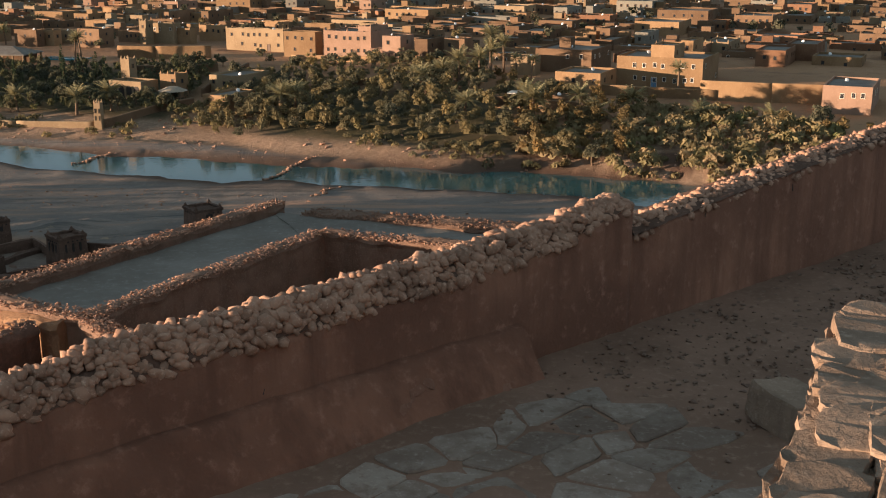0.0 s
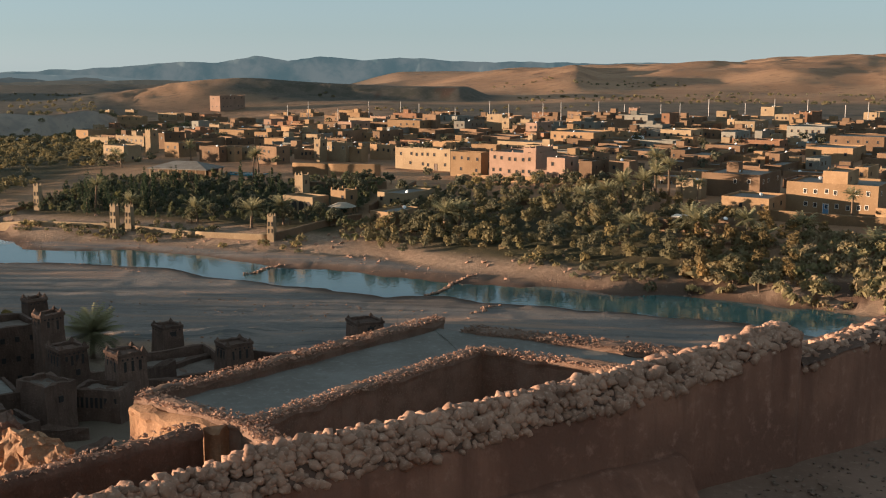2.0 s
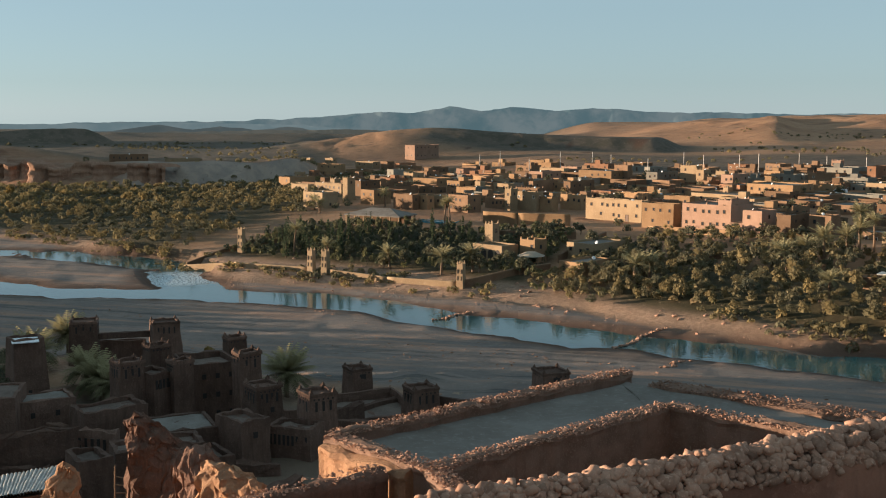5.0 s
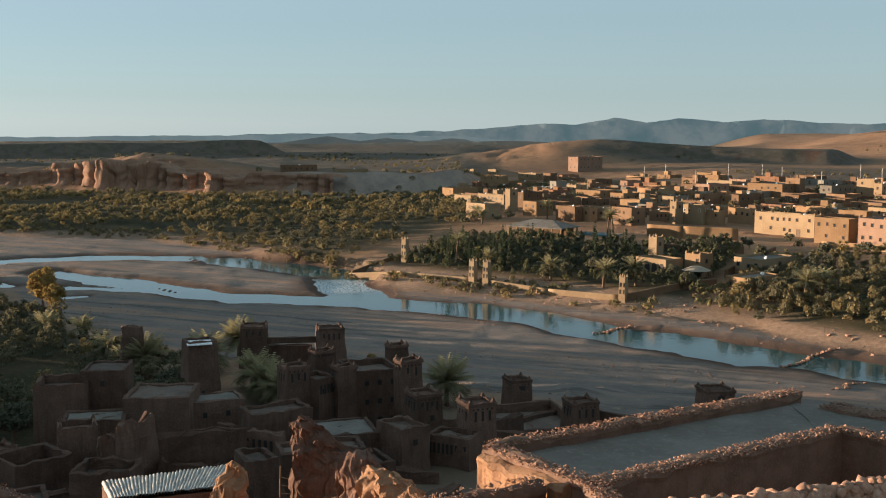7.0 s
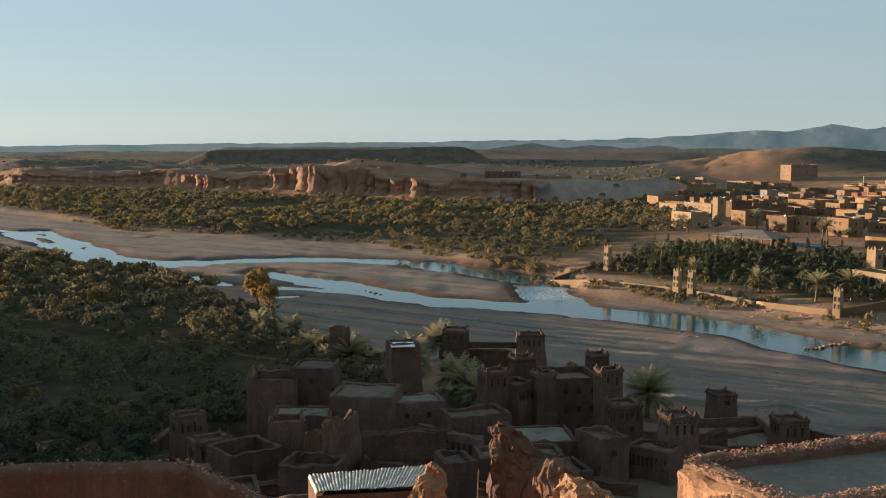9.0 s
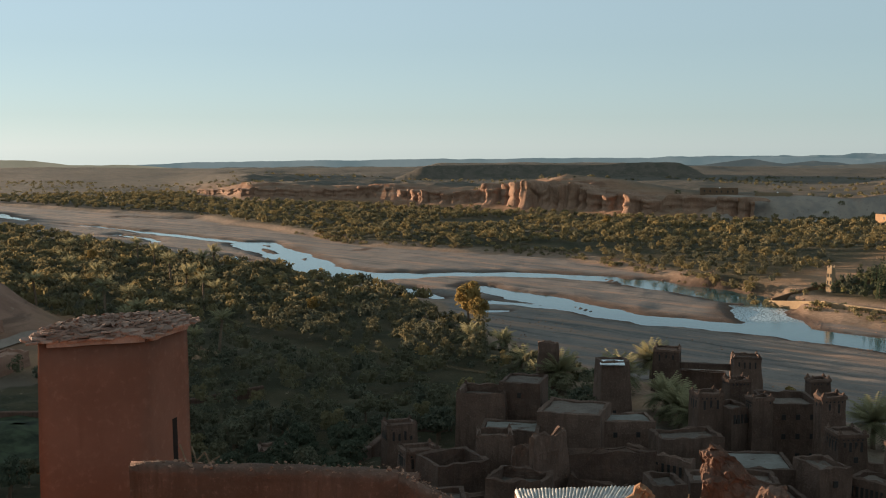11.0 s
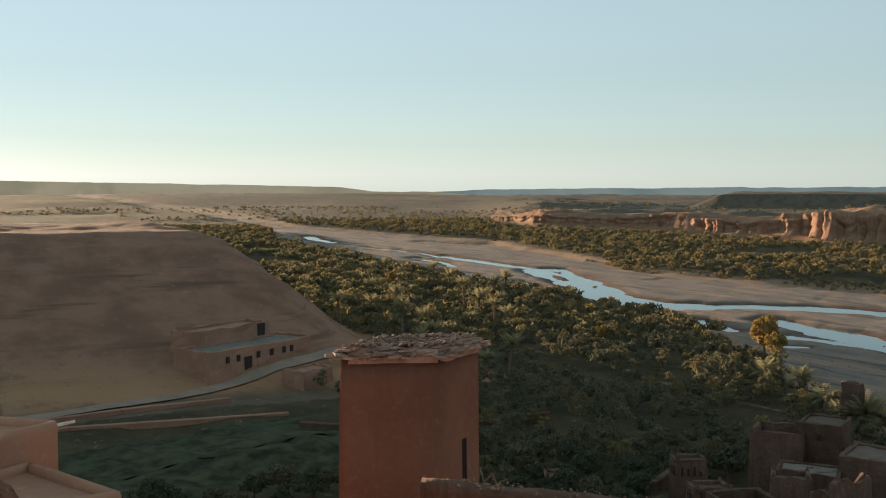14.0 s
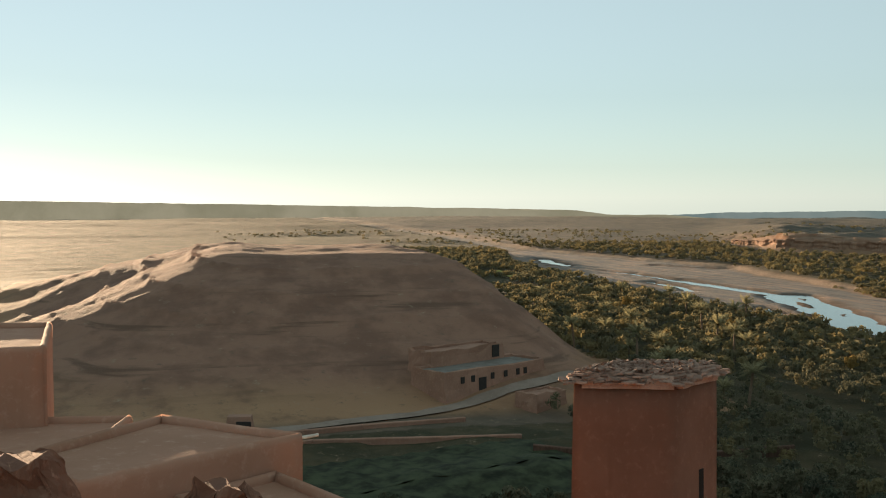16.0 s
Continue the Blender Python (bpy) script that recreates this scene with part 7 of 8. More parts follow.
def crop_field(corners, rows, label, mat):
    """A patch of crops in furrowed rows over the ground."""
    bm = bmesh.new()
    a, b, c, d = (Vector(q) for q in corners)
    n = 24
    f, g = np.meshgrid(np.linspace(0, 1, rows * 2 + 1), np.linspace(0, 1, n + 1), indexing="ij")
    x, y = ((1 - g) * ((1 - f) * a[k] + f * b[k]) + g * ((1 - f) * d[k] + f * c[k]) for k in (0, 1))
    w = 0.25 * fbm(x, y, 4, 3, 60)
    z = ground_z(x, y) + 0.12 + np.where(np.arange(rows * 2 + 1)[:, None] % 2, 0.3 + 0.2 * w, 0)
    grid = [[bm.verts.new((x[i, j] + w[i, j], y[i, j] + w[i, j], z[i, j])) for j in range(n + 1)] for i in range(rows * 2 + 1)]
    for r0, r1 in zip(grid, grid[1:]):
        for j in range(n):
            bm.faces.new((r0[j], r0[j + 1], r1[j + 1], r1[j]))
    bmesh.ops.recalc_face_normals(bm, faces=bm.faces)
    return tagged(part("crop_field", bm, mat, None, smooth_faces=True), label, "field")


M_CROP = plain("young green crops", (0.036, 0.042, 0.022), 0.9, 0.1, 0.0, 0.6, 0.35)
M_CROP_GOLD = plain("yellow-green barley", (0.26, 0.235, 0.075), 0.9, 0.1, 0.0, 0.35, 0.3)
M_FALLOW = plain("dark ploughed earth", (0.10, 0.075, 0.05), 0.95, 0.1, 0.0, 0.4, 0.5)
crop_field([(-153, 24), (-158, 62), (-143, 66), (-136, 26)], 9, "dark green crop field in furrowed rows", M_CROP)
crop_field([(-136, 26), (-143, 66), (-131, 67), (-122, 30)], 7, "dark green crop field in furrowed rows", M_CROP)
crop_field([(-160, -2), (-153, 24), (-136, 26), (-136, 0)], 8, "dark ploughed field below the track", M_FALLOW)
for cx, cy, hw, hd, mat in ((-397, 139, 14, 5, M_CROP_GOLD), (-445, 150, 12, 4, M_CROP_GOLD), (-430, 172, 16, 4, M_CROP_GOLD), (-520, 190, 22, 6, M_CROP_GOLD), (-345, 150, 10, 3, M_CROP), (-300, 112, 9, 4, M_CROP)):
    crop_field([(cx - hw, cy - hd), (cx + hw, cy - hd + 3), (cx + hw, cy + hd + 3), (cx - hw, cy + hd)], 6, "sunlit yellow-green field among the groves" if mat is M_CROP_GOLD else "small green field among the groves", mat)
kiln = bmesh.new()
box(kiln, -2.2, 2.2, -1.5, 1.5, -0.5, 2.2, 0.3)
tagged(part("mud_hut", kiln, M_SALMON_FAR, None, "", pose(-181, 21, float(ground_z(-181, 21)), 0, 0, 75)), "small dark mud shelter dug into the hill foot", "hut")
# a near-black box stands for the shade in the shelter's mouth
hole = bmesh.new()
box(hole, -1.2, 1.2, -0.1, 0.1, 0, 1.3)
tagged(part("dark_opening", hole, M_DARK, None, "", pose(-179.3, 21.4, float(ground_z(-181, 21)) + 0.2, 0, 0, 75)), "dark mouth of the hillside shelter", "opening")

# stepping-stone weirs across the river
weir_kinds = [rock_mesh("weir_stone", 600 + k, 0.45, 0.35, 0.3, M_RUBBLE) for k in range(6)]
for (ax, ay), (bx, by) in (((-60, 203), (-55, 213)), ((-23.5, 187), (-16, 205)), ((-14, 172), (-10, 178))):
    weir = thing("stone_weir", pose(0, 0, 0), "crooked line of pale boulders across the shallow river", "weir")
    n = int(math.hypot(bx - ax, by - ay) / 0.42)
    for k in range(n):
        f = k / n
        x, y = ax + (bx - ax) * f + rng.uniform(-0.35, 0.35) + 0.8 * math.sin(f * 7), ay + (by - ay) * f + rng.uniform(-0.2, 0.2)
        place("weir_stone", weir_kinds[k % 6], weir, "", pose(x, y, max(0.05, float(ground_z(x, y))) + rng.uniform(0, 0.15), rng.uniform(-20, 20), 0, rng.uniform(0, 360)))

# ---- trees ----
def leaf_material(name, dark, light, gold):
    m = bpy.data.materials.new(name)
    m.use_nodes = True
    n, l = m.node_tree.nodes, m.node_tree.links
    n.remove(n["Principled BSDF"])
    geo = n.new("ShaderNodeNewGeometry")
    c = mix(n, l, geo.outputs["Random Per Island"], dark, light)
    a = n.new("ShaderNodeAttribute")
    a.attribute_name = "tint"
    c = mix(n, l, a.outputs["Fac"], c, gold)
    d, t, s = n.new("ShaderNodeBsdfDiffuse"), n.new("ShaderNodeBsdfTranslucent"), n.new("ShaderNodeMixShader")
    l.new(c, d.inputs["Color"])
    l.new(c, t.inputs["Color"])
    s.inputs["Fac"].default_value = 0.34
    l.new(d.outputs[0], s.inputs[1])
    l.new(t.outputs[0], s.inputs[2])
    l.new(s.outputs[0], n["Material Output"].inputs["Surface"])
    return m


M_OLIVE = leaf_material("olive leaves", (0.048, 0.054, 0.038), (0.165, 0.16, 0.112), (0.26, 0.195, 0.09))
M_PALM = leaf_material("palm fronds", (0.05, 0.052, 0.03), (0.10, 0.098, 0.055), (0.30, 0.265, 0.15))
M_CYPRESS = leaf_material("cypress leaves", (0.035, 0.05, 0.03), (0.07, 0.085, 0.05), (0.1, 0.09, 0.04))
M_DRY = leaf_material("dry reeds", (0.22, 0.16, 0.09), (0.34, 0.25, 0.15), (0.16, 0.17, 0.07))
M_GOLD = leaf_material("golden poplar leaves", (0.17, 0.115, 0.042), (0.31, 0.215, 0.08), (0.36, 0.25, 0.10))


def leaf_quads(rng, n, lumps, size, flat=0.85):
    """Leaf sprays as small quads all round the shells of several lumps; those buried in a neighbour are left out."""
    c = np.array([q[0] for q in lumps])
    rad = np.array([q[1] for q in lumps])
    m = n * 3
    pick = rng.choice(len(lumps), m, p=rad ** 2 / np.sum(rad ** 2))
    v = rng.normal(size=(m, 3))
    v /= np.linalg.norm(v, axis=1)[:, None]
    v[:, 2] = np.where(v[:, 2] < -0.3, -v[:, 2], v[:, 2])
    p = c[pick] + v * (rad[pick] * rng.uniform(0.82, 1.12, m))[:, None] * np.array([1, 1, flat])
    deep = np.min(np.linalg.norm((p[:, None] - c[None]) / np.array([1, 1, flat]), axis=2) / rad[None], axis=1)
    order = np.argsort(-(deep + rng.uniform(0, 0.25, m)))[:n]
    p, v = p[order], v[order]
    nn = v + rng.normal(size=(n, 3)) * 0.5
    nn /= np.linalg.norm(nn, axis=1)[:, None]
    a = np.cross(nn, rng.normal(size=(n, 3))) + np.array([0, 0, 0.35])
    a /= np.linalg.norm(a, axis=1)[:, None]
    b = np.cross(nn, a)
    b /= np.linalg.norm(b, axis=1)[:, None] + 1e-6
    s = (size * rng.uniform(0.6, 1.5, n))[:, None]
    return np.stack([p - a * s, p - b * s * 0.5, p + a * s * 1.2, p + b * s * 0.5], 1)


def core_quads(lumps, cuts, flat=0.85, shrink=0.74):
    """The dense inside of a crown: each lump as a small closed block of quads, rounded."""
    g = np.linspace(-1, 1, cuts + 1)
    out = []
    for c, rad in lumps:
        for axis in range(3):
            for sgn in (-1, 1):
                for i in range(cuts):
                    for j in range(cuts):
                        q = []
                        for u, w in ((g[i], g[j]), (g[i + 1], g[j]), (g[i + 1], g[j + 1]), (g[i], g[j + 1])):
                            e = np.zeros(3)
                            e[axis], e[(axis + 1) % 3], e[(axis + 2) % 3] = sgn, u, w
                            q.append(np.array(c) + e / np.linalg.norm(e) * rad * shrink * np.array([1, 1, flat]))
                        out.append(q if sgn > 0 else q[::-1])
    return np.array(out)


def crown_lumps(rng, width, height, base, count):
    """Lumps heaped into a rounded, uneven dome."""
    mid = (0.0, 0.0, base + (height - base) * 0.48)
    lumps = [(mid, width * 0.33)]
    for k in range(count - 1):
        a = k * 2.4 + rng.uniform(-0.5, 0.5)
        up = rng.uniform(-0.35, 1.0)
        q = width * 0.31 * np.sqrt(1 - 0.75 * max(up, 0) ** 2) * rng.uniform(0.75, 1.15)
        lumps.append(((q * np.cos(a), q * np.sin(a), mid[2] + up * (height - mid[2]) * 0.68), width * rng.uniform(0.11, 0.19)))
    return lumps


def crown_quads(rng, n, width, height, base, count, size, cuts):
    lumps = crown_lumps(rng, width, height, base, count)
    return np.concatenate([core_quads(lumps, cuts), leaf_quads(rng, n, lumps, size)])


def quads_mesh(name, quads, mat, tint=0.0):
    v = quads.reshape(-1, 3)
    me = mesh_arrays(name, v, np.arange(len(v)).reshape(-1, 4))
    float_attribute(me, "tint", np.full(len(v), tint) if np.isscalar(tint) else np.repeat(tint, 4))
    me.materials.append(mat)
    return me


def trunk_mesh(name, h, r0, seed, limbs=4):
    """A tapered, leaning trunk that forks into a few limbs."""
    rng = random.Random(seed)
    bm = bmesh.new()

    def tube(a, b, ra, rb, n=6, bend=0.0):
        a, b = Vector(a), Vector(b)
        rows = []
        q = (b - a).to_track_quat("Z", "Y")
        for g in range(4):
            f = g / 3
            c = a.lerp(b, f) + Vector((math.sin(f * 3.1) * bend, bend * 0.5 * math.sin(f * 3.1), 0))
            r = ra + (rb - ra) * f
            rows.append([bm.verts.new(c + q @ Vector((r * math.cos(k * 6.283 / n), r * math.sin(k * 6.283 / n), 0))) for k in range(n)])
        for s, t in zip(rows, rows[1:]):
            for k in range(n):
                bm.faces.new((s[k], s[(k + 1) % n], t[(k + 1) % n], t[k]))
        bm.faces.new(rows[-1])
    fork = Vector((rng.uniform(-0.2, 0.2), rng.uniform(-0.2, 0.2), h * 0.42))
    tube((0, 0, -0.4), fork, r0, r0 * 0.7, 7, 0.08)
    for k in range(limbs):
        a = k * 6.283 / limbs + rng.uniform(-0.4, 0.4)
        tube(fork - Vector((0, 0, 0.08)), fork + Vector((math.cos(a) * h * 0.22, math.sin(a) * h * 0.22, h * rng.uniform(0.25, 0.4))), r0 * 0.5, r0 * 0.15, 5)
    me = bpy.data.meshes.new(name)
    bm.to_mesh(me)
    bm.free()
    me.materials.append(M_TRUNK)
    return me


np_rng = np.random.RandomState(4)
OLIVE_NEAR = []
for k in range(6):
    h = 3.9 + 0.35 * (k % 3)
    OLIVE_NEAR.append((quads_mesh("crown", crown_quads(np_rng, 620, 4.2, h, 0.3, 13, 0.165, 1), M_OLIVE, 0.5 if k == 5 else 0.05 * k), trunk_mesh("trunk", h, 0.2, k)))
# a darker copy of the olive leaves, shade put into the colour
M_SHADE_LEAF = leaf_material("dark leaves with shade in the colour", (0.042, 0.05, 0.036), (0.10, 0.112, 0.076), (0.2, 0.18, 0.08))
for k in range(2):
    OLIVE_NEAR.append((quads_mesh("crown", crown_quads(np_rng, 620, 4.2, 4.2, 0.3, 13, 0.165, 1), M_SHADE_LEAF, 0.05), OLIVE_NEAR[k][1]))
OLIVE_MID = [crown_quads(np_rng, 170, 4.2, 4.2 + 0.6 * (k % 3), 0.1, 7, 0.2, 1) for k in range(9)]
OLIVE_FAR = [crown_quads(np_rng, 55, 4.2, 3.6, 0.0, 4, 0.42, 1) for _ in range(8)]


def olive(x, y, scale, k, turn):
    crown, trunk = OLIVE_NEAR[k]
    t = thing("olive_tree" if k < 6 else "dim_olive_tree", pose(x, y, float(ground_z(x, y)), 0, 0, turn) @ Matrix.Scale(scale, 4), "rounded grey-green olive tree in the valley garden" if k < 6 else "olive tree with shade put into its leaf colour", "tree", "garden trees")
    place("trunk", trunk, t)
    place("crown", crown, t)
    return t


def grove(name, spots, variants, label, mat, seed, size=(0.75, 1.3), tints=(0.0, 0.35), squash=(0.8, 1.15)):
    """Many trees far off, joined into one mesh."""
    rng = np.random.RandomState(seed)
    blocks, tint = [], []
    zs = ground_z(spots[:, 0], spots[:, 1])
    for (x, y), z in zip(spots, zs):
        q = variants[rng.randint(len(variants))]
        a, s = rng.uniform(0, 6.283), rng.uniform(*size)
        ca, sa = np.cos(a) * s, np.sin(a) * s
        rot = np.array([[ca, -sa, 0], [sa, ca, 0], [0, 0, s * rng.uniform(*squash)]])
        blocks.append(q @ rot.T + np.array([x, y, z]))
        tint.append(np.full(q.shape[0] * 4, np.clip(rng.uniform(*tints) + (0.5 if rng.uniform() < 0.06 else 0), 0, 1)))
    quads = np.concatenate(blocks)
    me = mesh_arrays(name, quads.reshape(-1, 3), np.arange(len(quads) * 4).reshape(-1, 4))
    float_attribute(me, "tint", np.concatenate(tint))
    me.materials.append(mat)
    return tagged(new(name, me), label, "trees", kind="stuff")


def scatter(n, box4, seed, keep, gap):
    """Random spots in a box that pass keep(x, y), thinned to a least gap."""
    rng = np.random.RandomState(seed)
    x = rng.uniform(box4[0], box4[1], n)
    y = rng.uniform(box4[2], box4[3], n)
    ok = keep(x, y)
    cells, out = {}, []
    for a, b in zip(x[ok], y[ok]):
        c = (int(a // gap), int(b // gap))
        if any(math.hypot(a - p[0], b - p[1]) < gap for i in (-1, 0, 1) for j in (-1, 0, 1) for p in cells.get((c[0] + i, c[1] + j), ())):
            continue
        cells.setdefault(c, []).append((a, b))
        out.append((a, b))
    return np.array(out)


def clear_of_houses(x, y, margin=1.0):
    ok = np.ones(x.shape, bool)
    for px, py, pr in PLOTS:
        ok &= np.hypot(x - px, y - py) > pr * 0.8 + margin
    return ok


def far_grove(x, y):
    over = y - line_y(FAR_BANK, x)
    patch = fbm(x, y, 55, 3, 31)
    edge = np.where(x < -200, line_y(CLIFF, x) - 6, np.where(x < -150, 380 + (-150 - x) * 2.2, 0))
    return (over > 6) & (x < -138) & (y < edge) & (patch > -0.75) & (np.hypot(x, y) < 900) & clear_of_houses(x, y)


def near_grove(x, y):
    under = line_y(NEAR_BANK, x) - y
    r = np.hypot(x, y)
    az = np.degrees(np.arctan2(-x, y))
    hd = np.where((x < -178) & (y > -20) & (y < 108) & (x > -420), 0.5, 2.0)
    road = line_distance([(-173, 20), (-178, 51), (-178, 62), (-186, 78), (-232, 102)], x, y)
    field = ((x > -162) & (x < -120) & (y > -4) & (y < 67)) | (np.hypot((x + 397) / 20, (y - 139) / 10) < 1) | (np.hypot((x + 440) / 24, (y - 160) / 18) < 1) | (np.hypot((x + 520) / 27, (y - 190) / 10) < 1)
    return (under > 4) & (az > 38) & (r > np.where(az > 60, 72, 96)) & (hd > 1.0) & (road > 5) & ~field & ~((x < -150) & (x > -182) & (y > -20) & (y < 74)) & (np.hypot(x + 193, y - 63) > 17) & ((az > 50) | (r > 130)) & (r < 800) & (fbm(x, y, 40, 3, 33) > -0.8) & ((az < 76) | (r < 168))


spots = scatter(30000, (-900, -138, 230, 620), 41, far_grove, 4.1)
rr = np.hypot(spots[:, 0], spots[:, 1])
# strong gold tints put the sunlight on far crowns into the leaf colour
grove("olive_grove", spots[rr < 420], OLIVE_MID, "dense olive and almond grove beyond the river", M_OLIVE, 1, (0.55, 1.25), (0.1, 0.8), (0.75, 1.1))
grove("olive_grove", spots[rr >= 420], OLIVE_FAR, "distant dense grove of small rounded trees", M_OLIVE, 2, (0.6, 1.35), (0.2, 0.95), (0.7, 1.05))
spots = scatter(48000, (-800, -30, -20, 300), 42, near_grove, 2.7)
rr = np.hypot(spots[:, 0], spots[:, 1])
near = spots[rr < 175]
order = np.argsort(np.hypot(near[:, 0], near[:, 1]))
rng = random.Random(9)
for i in order[:300]:
    # most of the closest trees get the crowns darkened for shade
    close = math.hypot(near[i, 0], near[i, 1]) < 128
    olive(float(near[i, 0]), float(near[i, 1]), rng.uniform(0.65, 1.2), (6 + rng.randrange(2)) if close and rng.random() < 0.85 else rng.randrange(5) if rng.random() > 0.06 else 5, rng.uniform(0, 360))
grove("olive_grove", np.concatenate([near[order[300:]], spots[(rr >= 175) & (rr < 250)]]), OLIVE_MID, "dense shaded olive grove below the old village", M_OLIVE, 3, (0.45, 1.0), (0, 0.4), (0.85, 1.3))
# gold tint again stands in for low sun on the crowns
grove("olive_grove", spots[rr >= 250], OLIVE_FAR, "distant golden-green grove along the river", M_OLIVE, 4, (0.55, 1.35), (0.1, 0.8), (0.75, 1.1))


SHRUBBERY = [crown_quads(np_rng, 110, 4.2, 4.0, 0.0, 6, 0.3, 1) for _ in range(6)]


def garden(x, y):
    over = y - line_y(FAR_BANK, x)
    return (over > 18) & (x > -136) & (x < -48) & (y < 312 + (x + 60) * -0.05) & (np.hypot(x + 60, y - 263) > 8) & clear_of_houses(x, y)


def slope(x, y):
    over = y - line_y(FAR_BANK, x)
    lim = np.interp(x, [-40, -10, 15, 30, 60, 120], [70, 92, 90, 66, 34, 30])
    return (over > 4) & (x > -42) & (x < 120) & (over < lim) & clear_of_houses(x, y, 0.5) & (fbm(x, y, 20, 3, 35) > np.where(x > 28, -0.2, -0.6)) & ((over > 9) | (fbm(x, y, 15, 2, 36) > 0.2))


spots = scatter(2600, (-132, -48, 235, 320), 43, garden, 3.2)
for k, (x, y) in enumerate(spots[:85]):
    olive(float(x), float(y), rng.uniform(0.6, 1.0), rng.randrange(5), rng.uniform(0, 360))
grove("garden_shrubs", scatter(4000, (-136, -48, 235, 320), 44, garden, 2.1), SHRUBBERY, "dark garden trees and shrubs behind the cream wall", M_SHADE_LEAF, 5, (0.28, 0.6), (0.0, 0.5), (1.0, 1.9))
spots = scatter(9000, (-42, 120, 190, 330), 45, slope, 2.7)
for k, (x, y) in enumerate(spots[:40]):
    olive(float(x), float(y), rng.uniform(0.8, 1.25), rng.choice((0, 1, 2, 3, 4, 5, 5, 5)), rng.uniform(0, 360))
M_AUTUMN = leaf_material("dry tamarisk leaves", (0.085, 0.066, 0.036), (0.19, 0.145, 0.075), (0.27, 0.175, 0.075))
SLOPE_TREES = [crown_quads(np_rng, 480, 3.4, 3.6 + 0.5 * (k % 4), 0.1, 10, 0.125, 1) for k in range(8)]
rest = spots[40:]
grove("slope_trees", rest[rest[:, 0] < 22], SLOPE_TREES, "mixed olive, fig and almond trees on the river slope", M_OLIVE, 6, (0.5, 1.15), (0.05, 0.75), (0.8, 1.3))
grove("slope_trees", rest[rest[:, 0] >= 22], SLOPE_TREES, "golden-brown tamarisk and dry trees on the river slope", M_AUTUMN, 13, (0.45, 1.0), (0.0, 0.8), (0.8, 1.3))


def bank(x, y):
    over = y - line_y(FAR_BANK, x)
    return (over > 1.5) & (over < np.where((x > -140) & (x < -60), 15, 10)) & (fbm(x, y, 12, 2, 37) > -0.15) & ((x < -55) | (x > -14))


SHRUB = [leaf_quads(np_rng, 40, [((0, 0, 0.35), 0.7), ((0.5, 0.2, 0.3), 0.55)], 0.3) for _ in range(5)]
grove("bank_scrub", scatter(30000, (-420, 120, 130, 330), 46, bank, 1.6), SHRUB, "yellow-green tamarisk scrub along the river bank", M_OLIVE, 7, (0.6, 1.5), (0.2, 0.8))


def dry_slope(x, y):
    over = y - line_y(FAR_BANK, x)
    return (over > 3) & (x > 22) & (x < 125) & (over < 44) & clear_of_houses(x, y, 0.3) & (fbm(x, y, 14, 2, 38) > -0.2)


REED = [leaf_quads(np_rng, 60, [((0, 0, 0.7), 0.8), ((0.5, 0.2, 0.9), 0.7), ((-0.4, 0.3, 0.5), 0.7)], 0.42) for _ in range(5)]
grove("dry_reeds", scatter(9000, (20, 125, 140, 260), 49, dry_slope, 1.9), REED, "tall dry reeds and brown scrub on the slope", M_DRY, 11, (0.6, 1.6), (0.0, 0.5))
grove("dry_reeds", scatter(1200, (-48, -8, 212, 262), 50, lambda x, y: (y - line_y(FAR_BANK, x) > 12) & (y - line_y(FAR_BANK, x) < 26) & clear_of_houses(x, y, 0.3), 1.8), REED, "pale dry scrub beside the gardens", M_DRY, 12, (0.5, 1.1), (0.0, 0.6))


def town_gaps(x, y):
    over = y - line_y(FAR_BANK, x)
    return (over > 90) & (over < 330) & (x > -210) & (x < 150) & clear_of_houses(x, y, 0.2) & (fbm(x, y, 30, 2, 39) > 0.25)


grove("town_trees", scatter(3000, (-210, 150, 280, 620), 47, town_gaps, 7.0), SHRUBBERY, "scattered dark trees between the town houses", M_OLIVE, 8, (0.6, 1.2), (0, 0.2))


def dry_scrub(x, y):
    r = np.hypot(x, y)
    az = np.degrees(np.arctan2(-x, y))
    return (r > np.where(az > 52, 430, 560)) & (r < 1300) & (az > -25) & (az < 95) & (fbm(x, y, 90, 3, 40) > np.where(az > 52, 0.0, 0.45)) & ((az < 52) | (y - line_y(FAR_BANK, x) > 3) | (y < line_y(NEAR_BANK, x))) & ((x > -20) | (y > 115))


grove("desert_scrub", scatter(11000, (-1300, 500, -100, 1200), 48, dry_scrub, 5.5), SHRUB, "low dry scrub dotted over the far plain", M_OLIVE, 9, (1.0, 2.2), (0.2, 0.6))


